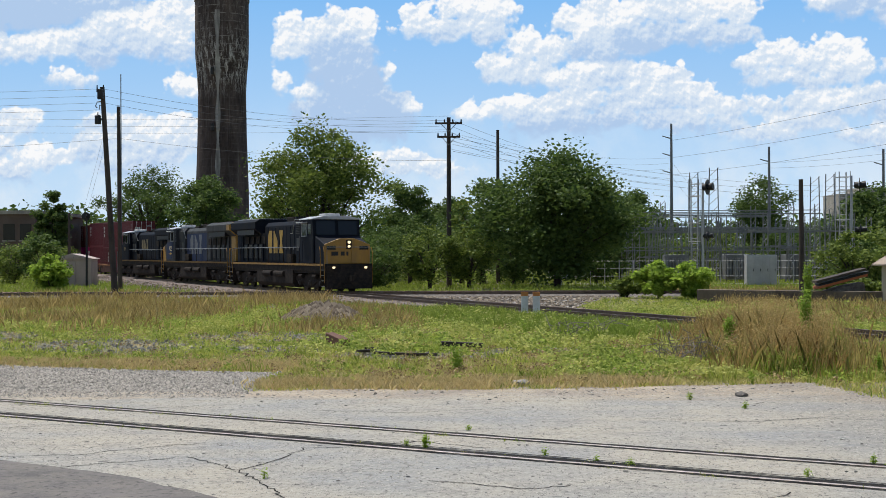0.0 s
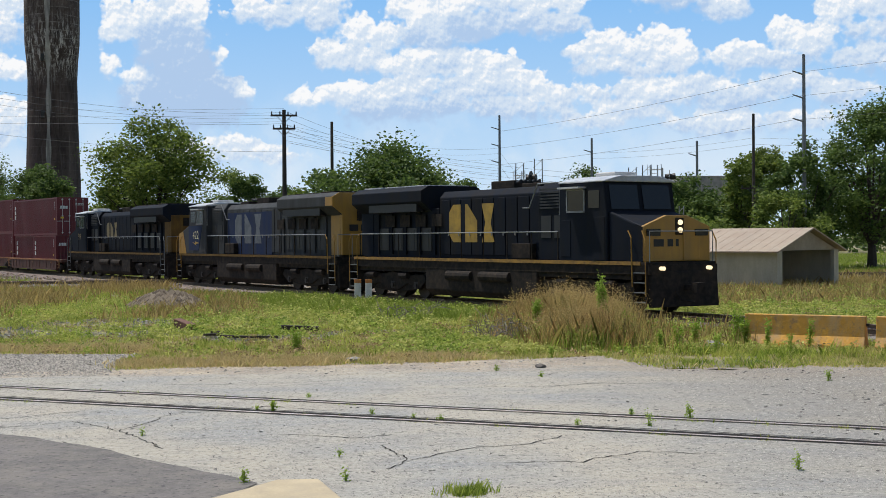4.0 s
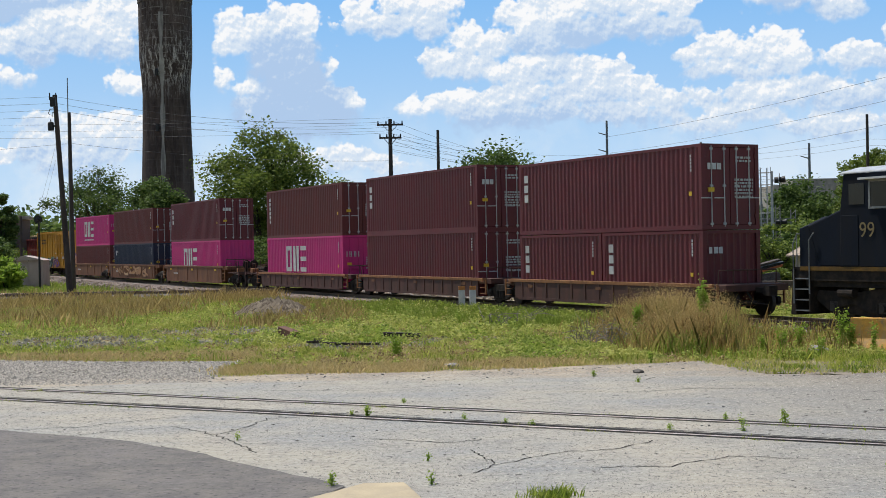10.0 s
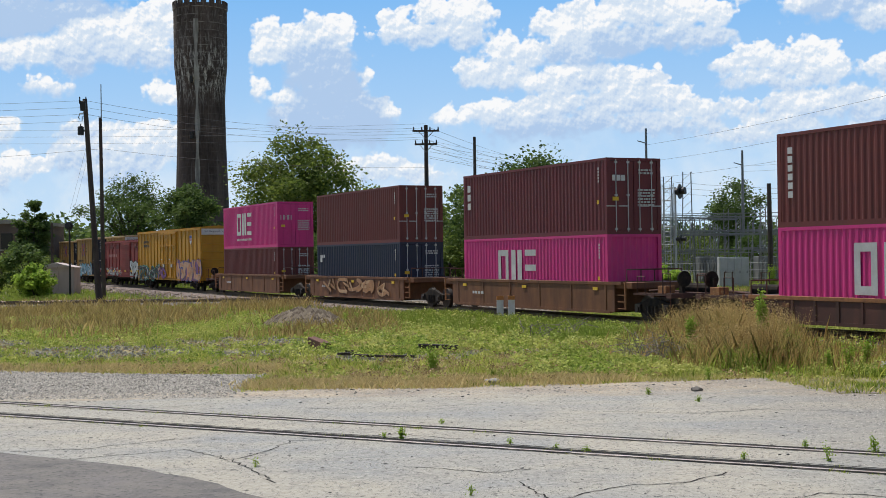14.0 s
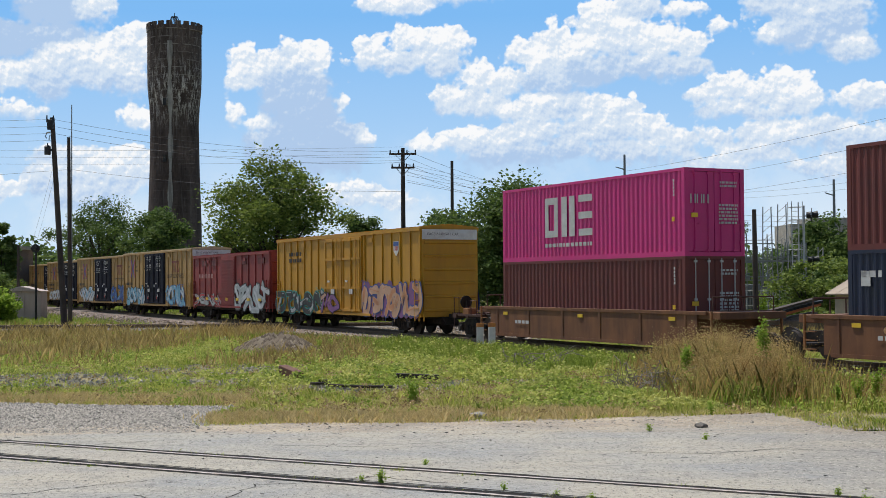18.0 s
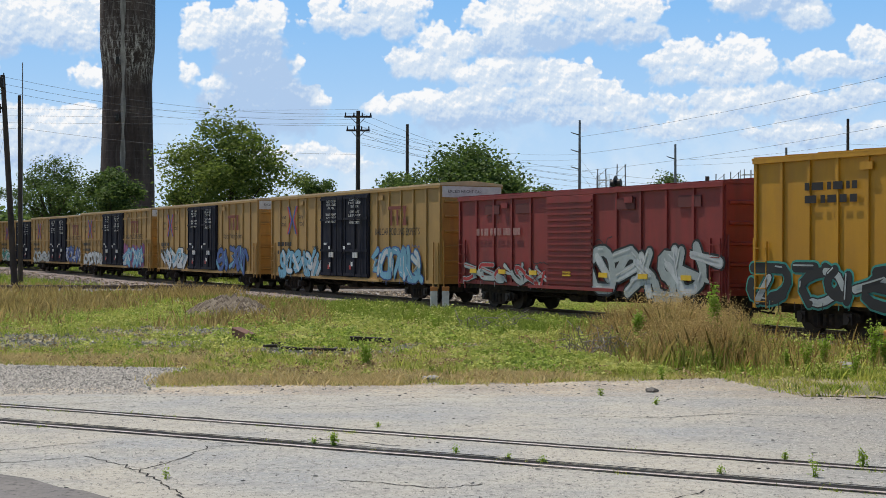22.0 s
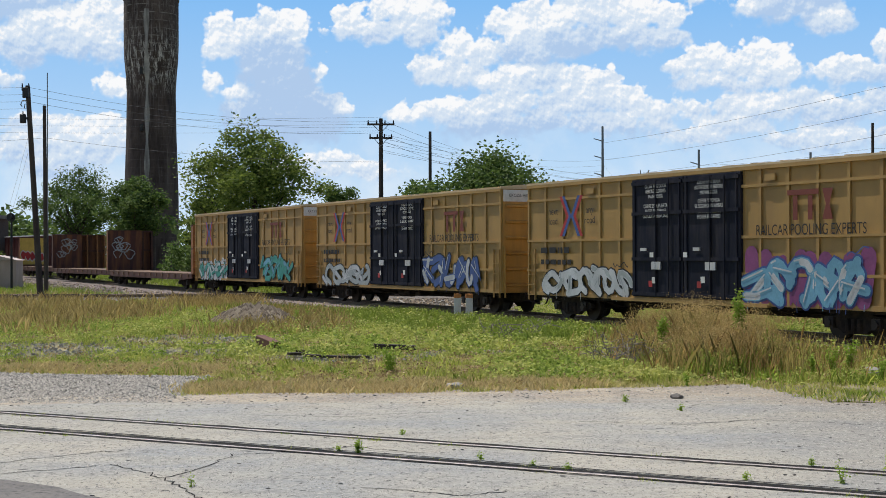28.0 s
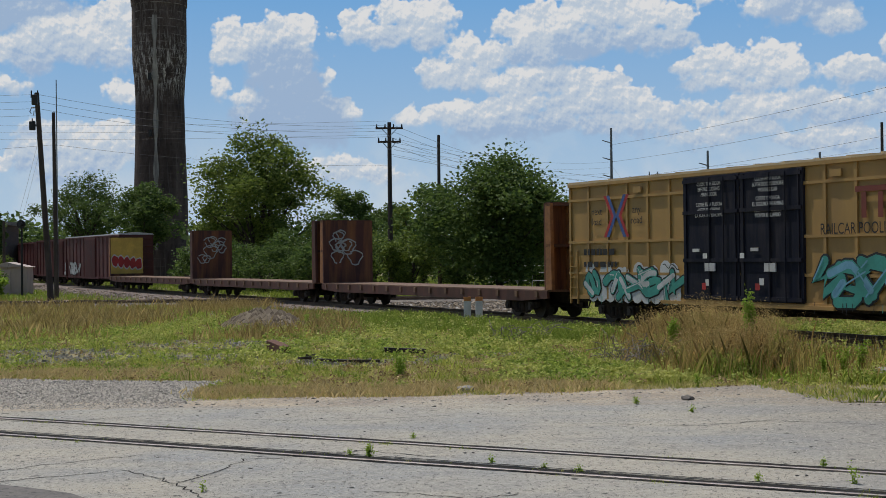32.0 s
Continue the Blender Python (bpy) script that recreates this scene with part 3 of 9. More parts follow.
P_MAROON = paint("maroon_container_paint", (0.145, 0.020, 0.027), 0.55, var=0.12, scale=0.8, dirt=(0.075, 0.016, 0.018), dirt_amount=0.45, streak=8)
P_BROWNRED = paint("brown_container_paint", (0.15, 0.031, 0.027), 0.6, var=0.12, scale=0.8, dirt=(0.085, 0.024, 0.02), dirt_amount=0.45, streak=8)
P_DULLRED = paint("dull_maroon_paint", (0.10, 0.022, 0.02), 0.65, var=0.2, scale=0.8, dirt=(0.05, 0.018, 0.016), dirt_amount=0.6, streak=7)
P_PINK = paint("magenta_container_paint", (0.62, 0.028, 0.21), 0.5, var=0.08, scale=0.8, dirt=(0.42, 0.03, 0.15), dirt_amount=0.35, streak=8)
P_DKBLUE = paint("dark_blue_container_paint", (0.013, 0.02, 0.05), 0.55, var=0.12, scale=0.8, dirt=(0.009, 0.012, 0.026), dirt_amount=0.45, streak=8)
P_WELL = paint("rust_brown_car_paint", (0.20, 0.085, 0.035), 0.75, var=0.22, scale=0.9, dirt=(0.085, 0.035, 0.02), dirt_amount=0.7, streak=4)
P_WELLDK = paint("dark_maroon_car_paint", (0.10, 0.04, 0.028), 0.75, var=0.25, scale=0.9, dirt=(0.045, 0.025, 0.018), dirt_amount=0.7, streak=4)
P_CHORD = paint("orange_brown_chord", (0.32, 0.14, 0.05), 0.75, var=0.22, scale=2, dirt=(0.12, 0.05, 0.025), dirt_amount=0.6)
P_DECK = paint("rusty_deck", (0.20, 0.12, 0.075), 0.85, var=0.3, scale=1.5, dirt=(0.08, 0.04, 0.025), dirt_amount=0.6)
P_RUSTWALL = paint("rust_streaked_steel", (0.075, 0.026, 0.02), 0.8, var=0.3, scale=0.9, dirt=(0.25, 0.10, 0.03), dirt_amount=0.75, streak=9)
P_PALE = paint("pale_lettering", (0.55, 0.56, 0.55), 0.7, var=0.12, dirt=(0.35, 0.3, 0.3), dirt_amount=0.4)
P_SIGNYEL = paint("yellow_marker", (0.75, 0.48, 0.03), 0.5, var=0.1)
P_BROWNLOGO = paint("brown_lettering", (0.19, 0.045, 0.03), 0.7, var=0.15)
P_BLACKINK = paint("black_lettering", (0.02, 0.018, 0.018), 0.7, var=0.15)


def letters(name, text, size, material, parent, x, y, z, facing="side", squeeze=1.0, label=""):
    """Flat lettering; side: on the face towards -y, end: on the face towards +x."""
    cu = bpy.data.curves.new(name, "FONT")
    cu.body, cu.size, cu.align_x, cu.align_y = text, size, "CENTER", "CENTER"
    tmp = bpy.data.objects.new(name, cu)
    scene.collection.objects.link(tmp)
    me = bpy.data.meshes.new_from_object(tmp.evaluated_get(bpy.context.evaluated_depsgraph_get()))
    bpy.data.objects.remove(tmp)
    turn = Matrix.Rotation(radians(90), 4, "X")
    if facing == "end":
        turn = Matrix.Rotation(radians(90), 4, "Z") @ turn
    me.transform(Matrix.Translation((x, y, z)) @ turn @ Matrix.Diagonal((squeeze, 1, 1, 1)))
    me.materials.clear()
    me.materials.append(material)
    ob = new(name, me)
    ob.parent = parent
    return tagged(ob, label) if label else ob


def bars(g, x0, x1, z0, z1, y, rows, seed, facing="side"):
    """Rows of small bars standing for writing that cannot be read."""
    rnd = random.Random(seed)
    h = (z1 - z0) / rows
    for r in range(rows):
        a = x0
        while a < x1 - h * 0.3:
            w = min(x1 - a, h * rnd.uniform(0.35, 1.6))
            z = z1 - r * h - h * 0.75
            if facing == "side":
                g.add([(a, y, z), (a + w * 0.8, y, z), (a + w * 0.8, y, z + h * 0.6), (a, y, z + h * 0.6)], [(0, 1, 2, 3)])
            else:
                g.add([(y, a, z), (y, a + w * 0.8, z), (y, a + w * 0.8, z + h * 0.6), (y, a, z + h * 0.6)], [(0, 1, 2, 3)])
            a += w + h * 0.12
    return g


def truck(parent, cx, axles, base, r=0.46):
    """A bogie: side frames, springs, wheelsets."""
    tr = new("bogie")
    tr.parent, tr.location = parent, (cx, 0, 0)
    half = base * (axles - 1) / 2
    for sy in (-1, 1):
        g = Geo().prism([(-half - 0.35, r - 0.06), (-half + 0.25, r - 0.16), (-0.42, r - 0.28), (0.42, r - 0.28), (half - 0.25, r - 0.16), (half + 0.35, r - 0.06), (half + 0.35, r + 0.16), (half - 0.2, r + 0.26), (0.35, r + 0.38), (-0.35, r + 0.38), (-half + 0.2, r + 0.26), (-half - 0.35, r + 0.16)], "y", sy * 1.0, sy * 1.16)
        part("side_frame", g, P_UNDER, tr, bevel=0.02)
        g = Geo()
        for k in (-0.22, 0, 0.22):
            g.cyl((k, sy * 1.18, r - 0.20), (k, sy * 1.18, r + 0.12), 0.08, n=8)
        each("spring", g, P_UNDER, tr)
        g = Geo()
        for k in range(axles):
            x = -half + base * k
            g.box(x - 0.16, sy * 1.0, r - 0.14, x + 0.16, sy * 1.26, r + 0.16)
            g.cyl((x, sy * 1.26, r), (x, sy * 1.31, r), 0.11, n=10)
        each("axle_box", g, P_WHEEL, tr)
    for k in range(axles):
        g = Geo()
        x = -half + base * k
        g.cyl((x, -0.95, r), (x, 0.95, r), 0.08, n=8)
        for sy in (-1, 1):
            g.cyl((x, sy * 0.69, r), (x, sy * 0.83, r), r, n=20)
            g.cyl((x, sy * 0.66, r), (x, sy * 0.69, r), r + 0.03, n=20)
        part("wheelset", g, P_WHEEL, tr)
    return tr


def coupler(parent, x, d, z=0.88):
    g = Geo().box(x, -0.09, z - 0.09, x + d * 0.55, 0.09, z + 0.09).box(x + d * 0.5, -0.17, z - 0.16, x + d * 0.78, 0.17, z + 0.16)
    g.tube([(x, -0.45, z - 0.05), (x + d * 0.3, -0.4, z - 0.4), (x + d * 0.7, -0.2, z - 0.45)], 0.03)
    return part("coupler", g, P_UNDER, parent)


def ladder(name, parent, mat, x0, x1, y, z0, z1, n, off=0.06):
    g = Geo()
    sy = -1 if y < 0 else 1
    for x in (x0, x1):
        g.box(x - 0.02, y, z0, x + 0.02, y + sy * off, z1)
    for k in range(n):
        z = z0 + (z1 - z0) * (k + 0.5) / n
        g.box(x0, y + sy * off * 0.5, z - 0.014, x1, y + sy * (off + 0.02), z + 0.014)
    return part(name, g, mat, parent)


def stroke(g, pts, thick, y):
    """A flat ribbon with round ends along pts (x, z), on the plane y."""
    p = [Vector(q) for i, q in enumerate(pts) if not i or (Vector(q) - Vector(pts[i - 1])).length > 1e-4]
    if len(p) < 2:
        p = [p[0] - Vector((thick * 0.2, 0)), p[0] + Vector((thick * 0.2, 0))]
    n = len(p)
    way = [(p[min(i + 1, n - 1)] - p[max(i - 1, 0)]).normalized() for i in range(n)]
    side = [Vector((-d.y, d.x)) * thick for d in way]
    ring = [p[i] + side[i] for i in range(n)]
    cap_b = [p[-1] + side[-1] * math.cos(a) + way[-1] * thick * math.sin(a) for a in (q * math.pi / 5 for q in range(1, 5))]
    cap_a = [p[0] - side[0] * math.cos(a) - way[0] * thick * math.sin(a) for a in (q * math.pi / 5 for q in range(1, 5))]
    back = [p[i] - side[i] for i in range(n)]
    vs = ring + back + cap_b + cap_a
    fs = [(i, i + 1, n + i + 1, n + i) for i in range(n - 1)]
    fs.append((n - 1, *range(2 * n, 2 * n + 4), 2 * n - 1))
    fs.append((n, *range(2 * n + 4, 2 * n + 8), 0))
    g.add([(q.x, y, q.y) for q in vs], fs)


def bend(x0, z0, rx, rz, a0, a1, n=6):
    return [(x0 + rx * math.cos(radians(a0 + (a1 - a0) * k / n)), z0 + rz * math.sin(radians(a0 + (a1 - a0) * k / n))) for k in range(n + 1)]


# loops, hooks and posts of a sprayed tag, each in a box one wide and one high
TAG_SHAPES = [[bend(0.5, 0.35, 0.42, 0.35, 180, 360) + [(0.92, 1.0)], [(0.08, 0.35), (0.08, 1.0)]],
              [[(0.08, 0.0)] + bend(0.5, 0.65, 0.42, 0.35, 180, 0) + [(0.92, 0.0)]],
              [bend(0.5, 0.5, 0.4, 0.48, 75, 240, 6), [(0.3, 0.5), (0.95, 0.1)]],
              [bend(0.5, 0.74, 0.38, 0.26, 20, 250, 6) + bend(0.5, 0.26, 0.4, 0.26, 90, -160, 6)],
              [[(0.05, 0.1), (0.5, 0.9), (0.55, 0.2), (0.98, 0.95)]],
              [[(0.1, 0.0), (0.1, 1.0)], [(0.9, 0.0), (0.9, 1.0)], [(0.1, 0.45), (0.9, 0.6)]],
              [[(0.05, 0.0), (0.45, 1.0), (0.95, 0.0)], [(0.25, 0.35), (0.75, 0.4)]],
              [[(0.05, 1.0), (0.3, 0.05), (0.5, 0.6), (0.72, 0.05), (0.95, 1.0)]]]


def graffiti(parent, x0, x1, z0, z1, y, fill, line, shine, n, seed, back=None):
    """A spray-painted tag of swollen loops with outlines and highlights on both long sides."""
    rnd = random.Random(seed)
    w, h = (x1 - x0) / n, z1 - z0
    for sy in (-1, 1):
        g = Geo()
        forms = []
        for k in range(n):
            lean, grow, drop = rnd.uniform(-0.1, 0.22), rnd.uniform(0.92, 1.12), rnd.uniform(-0.06, 0.06) * h
            cx = x0 + w * (k + 0.5)
            wide = w * rnd.uniform(0.92, 1.12)
            for path in rnd.choice(TAG_SHAPES) + rnd.sample(TAG_SHAPES[k % 8], 1):
                # each loop is turned, flipped and pushed aside, so that they tangle
                a, fx, fz = radians(rnd.choice((-70, -40, -20, 25, 50, 90))), rnd.choice((-1, 1)), rnd.uniform(0.55, 1.0)
                ox, oz = rnd.uniform(-0.22, 0.22), rnd.uniform(-0.10, 0.10)
                turned = [((px - 0.5) * fx * math.cos(a) - (pz - 0.5) * fz * math.sin(a) + ox, (px - 0.5) * fx * math.sin(a) + (pz - 0.5) * fz * math.cos(a) + oz) for px, pz in path]
                forms.append([(cx + px * wide * 1.1 + lean * pz * w, z0 + drop + 0.52 * h + max(-0.46, min(0.46, pz)) * 0.86 * h * grow) for px, pz in turned])
        thick = min(w * 0.15, h * 0.115)
        if back:
            g.slot = 3
            for k in range(2 * n):
                px = x0 + w * 0.5 * (k + 0.5)
                stroke(g, [(px, z0 + 0.2 * h), (px + rnd.uniform(-0.2, 0.2) * w, z1 - rnd.uniform(0.0, 0.25) * h)], w * 0.3, sy * (y - 0.012 + 0.0005 * k))
        g.slot = 1
        for i, path in enumerate(forms):
            stroke(g, path, thick * 1.42, sy * (y + 0.0004 * i))
        for i, path in enumerate(forms):
            g.slot = 0
            stroke(g, path, thick, sy * (y + 0.014 + 0.0004 * i))
            if i % 2:
                g.slot = 2
                stroke(g, path[:max(2, len(path) // 2)], thick * 0.72, sy * (y + 0.0141 + 0.0004 * i))
        g.slot = 2
        for i, path in enumerate(forms):
            a = rnd.randrange(max(1, len(path) - 2))
            stroke(g, [(p - thick * 0.45, q + thick * 0.4) for p, q in path[a:a + 2]], thick * 0.16, sy * (y + 0.029 + 0.0003 * i))
        # runs of paint and loose scrawl at the edges
        for k in range(2 * n):
            g.slot = rnd.choice((0, 1, 1))
            px = rnd.uniform(x0, x1)
            stroke(g, [(px, z0 + 0.1 * h), (px + rnd.uniform(-0.02, 0.02), z0 - rnd.uniform(0.02, 0.14) * h)], 0.012, sy * (y + 0.030 + 0.0003 * k))
        g.slot = 1
        px, pz = (x0 if seed % 2 else x1), z1 + 0.08 * h
        stroke(g, [(px + 0.10 * q * w * (1 if seed % 2 else -1), pz + rnd.uniform(-0.09, 0.09) * h) for q in range(9)], 0.018, sy * (y + 0.036))
        ob = new("graffiti", g.mesh("graffiti", [fill, line, shine, back or fill]))
        ob.parent = parent
        tagged(ob, "spray-painted graffiti", kind="stuff")


def sprays(name, col):
    return paint("spray_" + name, col, 0.55, var=0.2, scale=1.1, fine=14, dirt=tuple(c * 0.7 for c in col), dirt_amount=0.4)


S_WHITE, S_BLACK, S_CYAN, S_TEAL = sprays("white", (0.55, 0.57, 0.58)), sprays("black", (0.02, 0.02, 0.022)), sprays("light_blue", (0.16, 0.38, 0.52)), sprays("teal", (0.05, 0.30, 0.25))
S_BLUE, S_PURPLE, S_ORANGE, S_SILVER = sprays("blue", (0.05, 0.10, 0.30)), sprays("purple", (0.20, 0.08, 0.22)), sprays("orange", (0.55, 0.25, 0.12)), sprays("silver", (0.38, 0.42, 0.42))
S_PEACH, S_RED, S_YELLOW, S_MAGENTA = sprays("peach", (0.55, 0.34, 0.22)), sprays("red", (0.42, 0.03, 0.03)), sprays("yellow", (0.62, 0.42, 0.08)), sprays("plum", (0.24, 0.06, 0.18))


def corrugated(g, x0, x1, z0, z1, y, depth, pitch, sy):
    """A corrugated wall from x0 to x1, facing sy along y."""
    xs, k = [], x0
    while k < x1 - 1e-6:
        xs += [(k, 0), (k + pitch * 0.26, 0), (k + pitch * 0.5, 1), (k + pitch * 0.76, 1)]
        k += pitch
    xs = [(min(a, x1), d) for a, d in xs] + [(x1, 0)]
    vs = []
    for a, d in xs:
        yy = sy * (y - depth * d)
        vs += [(a, yy, z0), (a, yy, z1)]
    return g.add(vs, [(2 * i, 2 * i + 2, 2 * i + 3, 2 * i + 1) for i in range(len(xs) - 1)])


def shape_marks(g, x, z, h, y, kind):
    """Plain block marks in the place of a trade mark: ring, pair of posts, comb."""
    w, t = h * 0.62, h * 0.17

    def bx(a, b, c, d):
        g.add([(x + a, y, z + b), (x + c, y, z + b), (x + c, y, z + d), (x + a, y, z + d)], [(0, 1, 2, 3)])
    if kind == "ring":
        bx(0, 0, w, t), bx(0, h - t, w, h), bx(0, t, t, h - t), bx(w - t, t, w, h - t)
    elif kind == "posts":
        bx(0, 0, t * 1.5, h), bx(w - t * 1.5, 0, w, h)
    elif kind == "comb":
        for k in (0, (h - t) / 2, h - t):
            bx(0, k, w, k + t)
    elif kind == "bar":
        bx(0, 0, h, h)
    return g


def container(label, mat, length=12.19, height=2.896, mark=None, seed=0, plain_end=False):
    """A shipping container; origin on its floor, doors at +x."""
    c = thing("shipping_container", label, "shipping container", "containers on the train")
    hx, hy = length / 2, 1.219
    g = Geo()
    for sx in (-1, 1):
        for sy in (-1, 1):
            g.box(sx * hx, sy * hy, 0, sx * (hx - 0.16), sy * (hy - 0.16), height)
    each("corner_post", g, mat, c)
    g = Geo()
    for sy in (-1, 1):
        g.box(-hx + 0.16, sy * hy, 0, hx - 0.16, sy * (hy - 0.06), 0.16)
        g.box(-hx + 0.16, sy * hy, height - 0.10, hx - 0.16, sy * (hy - 0.06), height)
    for sx in (-1, 1):
        g.box(sx * hx, -hy + 0.16, 0, sx * (hx - 0.08), hy - 0.16, 0.15)
        g.box(sx * hx, -hy + 0.16, height - 0.11, sx * (hx - 0.08), hy - 0.16, height)
    each("rail_frame", g, mat, c)
    for sy in (-1, 1):
        part("side_wall", corrugated(Geo(), -hx + 0.16, hx - 0.16, 0.16, height - 0.10, hy - 0.012, 0.034, 0.272, sy), mat, c)
    part("roof", Geo().box(-hx + 0.08, -hy + 0.06, height - 0.06, hx - 0.08, hy - 0.06, height - 0.015), mat, c)
    part("floor", Geo().box(-hx + 0.08, -hy + 0.06, 0.05, hx - 0.08, hy - 0.06, 0.14), P_UNDER, c)
    g = Geo()
    k = -hy + 0.16
    vs = []
    while k < hy - 0.16:
        vs += [(k, 0), (k + 0.10, 0.04), (k + 0.2, 0.04), (k + 0.28, 0)]
        k += 0.28
    pts = [(-hx + 0.02 + d, min(y, hy - 0.16)) for y, d in vs]
    g.add([p for x, y in pts for p in ((x, y, 0.15), (x, y, height - 0.11))], [(2 * i, 2 * i + 1, 2 * i + 3, 2 * i + 2) for i in range(len(pts) - 1)])
    part("end_wall", g, mat, c)
    if plain_end:
        g = Geo()
        g.add([p for x, y in pts for p in ((-x, y, 0.15), (-x, y, height - 0.11))], [(2 * i, 2 * i + 1, 2 * i + 3, 2 * i + 2) for i in range(len(pts) - 1)])
        part("end_wall", g, mat, c)
    else:
        for sy in (-1, 1):
            d = part("door", Geo().box(hx - 0.07, sy * 0.012, 0.16, hx - 0.025, sy * (hy - 0.17), height - 0.12), mat, c, bevel=0.008)
            g = Geo()
            for yy in (0.26, 0.80):
                g.cyl((hx - 0.005, sy * yy, 0.10), (hx - 0.005, sy * yy, height - 0.06), 0.02, n=6)
                for zz in (0.16, height * 0.5, height - 0.2):
                    g.box(hx - 0.03, sy * yy - 0.06, zz, hx + 0.015, sy * yy + 0.06, zz + 0.07)
                g.box(hx - 0.02, sy * yy - 0.02, 1.05, hx + 0.02, sy * (yy + 0.42), 1.09)
            each("lock_rod", g, P_PALE if sum(mat_color(mat)) < 0.5 else mat, d)
            g = Geo()
            for zz in (0.4, 1.1, 1.8, height - 0.45):
                g.box(hx - 0.03, sy * (hy - 0.20), zz, hx + 0.012, sy * (hy - 0.05), zz + 0.12)
            each("hinge", g, mat, d)
        g = bars(Geo(), 0.15, 0.95, height * 0.36, height * 0.60, hx + 0.022, 6, seed, "end")
        bars(g, 0.2, 0.9, height * 0.78, height * 0.86, hx + 0.022, 2, seed + 1, "end")
        tagged(part("markings", g, P_PALE, c), "small pale stencilled marks", kind="stuff")
        g = Geo().box(hx - 0.02, -0.95, height * 0.44, hx + 0.018, -0.70, height * 0.49)
        part("warning_label", g, P_SIGNYEL, c)
    for sy in (-1, 1):
        g = Geo()
        yy = sy * (hy + 0.004)
        if mark == "blocks":
            h, x0, z0 = 1.5, -2.75, 0.88
            for k, kind in enumerate(("ring", "posts", "comb")):
                shape_marks(g, x0 + k * 1.2, z0, h, yy, kind)
        elif mark == "upright":
            for k in range(3):
                z = height * 0.86 - 0.36 - k * 0.40
                g.add([(-hx + 0.42, yy, z), (-hx + 0.72, yy, z), (-hx + 0.72, yy, z + 0.30), (-hx + 0.42, yy, z + 0.30)], [(0, 1, 2, 3)])
                if k == 1:
                    g.add([(-hx + 0.52, yy * 1.001, z + 0.1), (-hx + 0.72, yy * 1.001, z + 0.1), (-hx + 0.72, yy * 1.001, z + 0.14), (-hx + 0.52, yy * 1.001, z + 0.14)], [(0, 1, 2, 3)])
        elif mark == "column":
            for k in range(6):
                z = height * 0.87 - 0.27 - k * 0.27
                g.add([(-hx + 0.5, yy, z), (-hx + 0.72, yy, z), (-hx + 0.72, yy, z + 0.2), (-hx + 0.5, yy, z + 0.2)], [(0, 1, 2, 3)])
        elif mark == "small":
            bars(g, -hx + 0.5, -hx + 1.3, height * 0.72, height * 0.82, yy, 1, seed)
            g.add([(-hx + 0.5, yy, height * 0.66), (-hx + 0.85, yy, height * 0.66), (-hx + 0.85, yy, height * 0.80), (-hx + 0.5, yy, height * 0.80)], [(0, 1, 2, 3)])
        for k in range(5):
            z = height * 0.85 - k * 0.12
            g.add([(hx - 0.62, yy, z), (hx - 0.54, yy, z), (hx - 0.54, yy, z + 0.09), (hx - 0.62, yy, z + 0.09)], [(0, 1, 2, 3)])
        if mark == "blocks":
            bars(g, -2.75, 0.6, 0.45, 0.68, yy, 1, seed)
        tagged(part("side_mark", g, P_PALE, c), "pale block marks", kind="stuff")
        part("warning_label", Geo().box(hx - 0.70, sy * hy, height * 0.40, hx - 0.55, yy, height * 0.45), P_SIGNYEL, c)
    if mark == "upright":
        g = Geo()
        for k, w in enumerate((0.13, 0.17, 0.17)):
            y0 = -0.98 + k * 0.2
            g.add([(hx + 0.02, y0, height * 0.70), (hx + 0.02, y0 + w, height * 0.70), (hx + 0.02, y0 + w, height * 0.70 + 0.22), (hx + 0.02, y0, height * 0.70 + 0.22)], [(0, 1, 2, 3)])
        each("end_mark", g, P_WHITE, c, "white block mark")
    elif mark == "blocks" and not plain_end:
        g = Geo()
        for k in range(3):
            y0 = -1.0 + k * 0.26
            for a, b2 in ((0, 0.05), (0.17, 0.22)):
                g.add([(hx + 0.02, y0 + a, height * 0.60), (hx + 0.02, y0 + b2, height * 0.60), (hx + 0.02, y0 + b2, height * 0.60 + 0.3), (hx + 0.02, y0 + a, height * 0.60 + 0.3)], [(0, 1, 2, 3)])
        each("end_mark", g, P_PALE, c, "pale block mark")
    return c


def mat_color(m):
    for n in m.node_tree.nodes:
        if n.bl_idname == "ShaderNodeMix":
            return tuple(n.inputs[6].default_value)[:3]
    return (0.5, 0.5, 0.5)


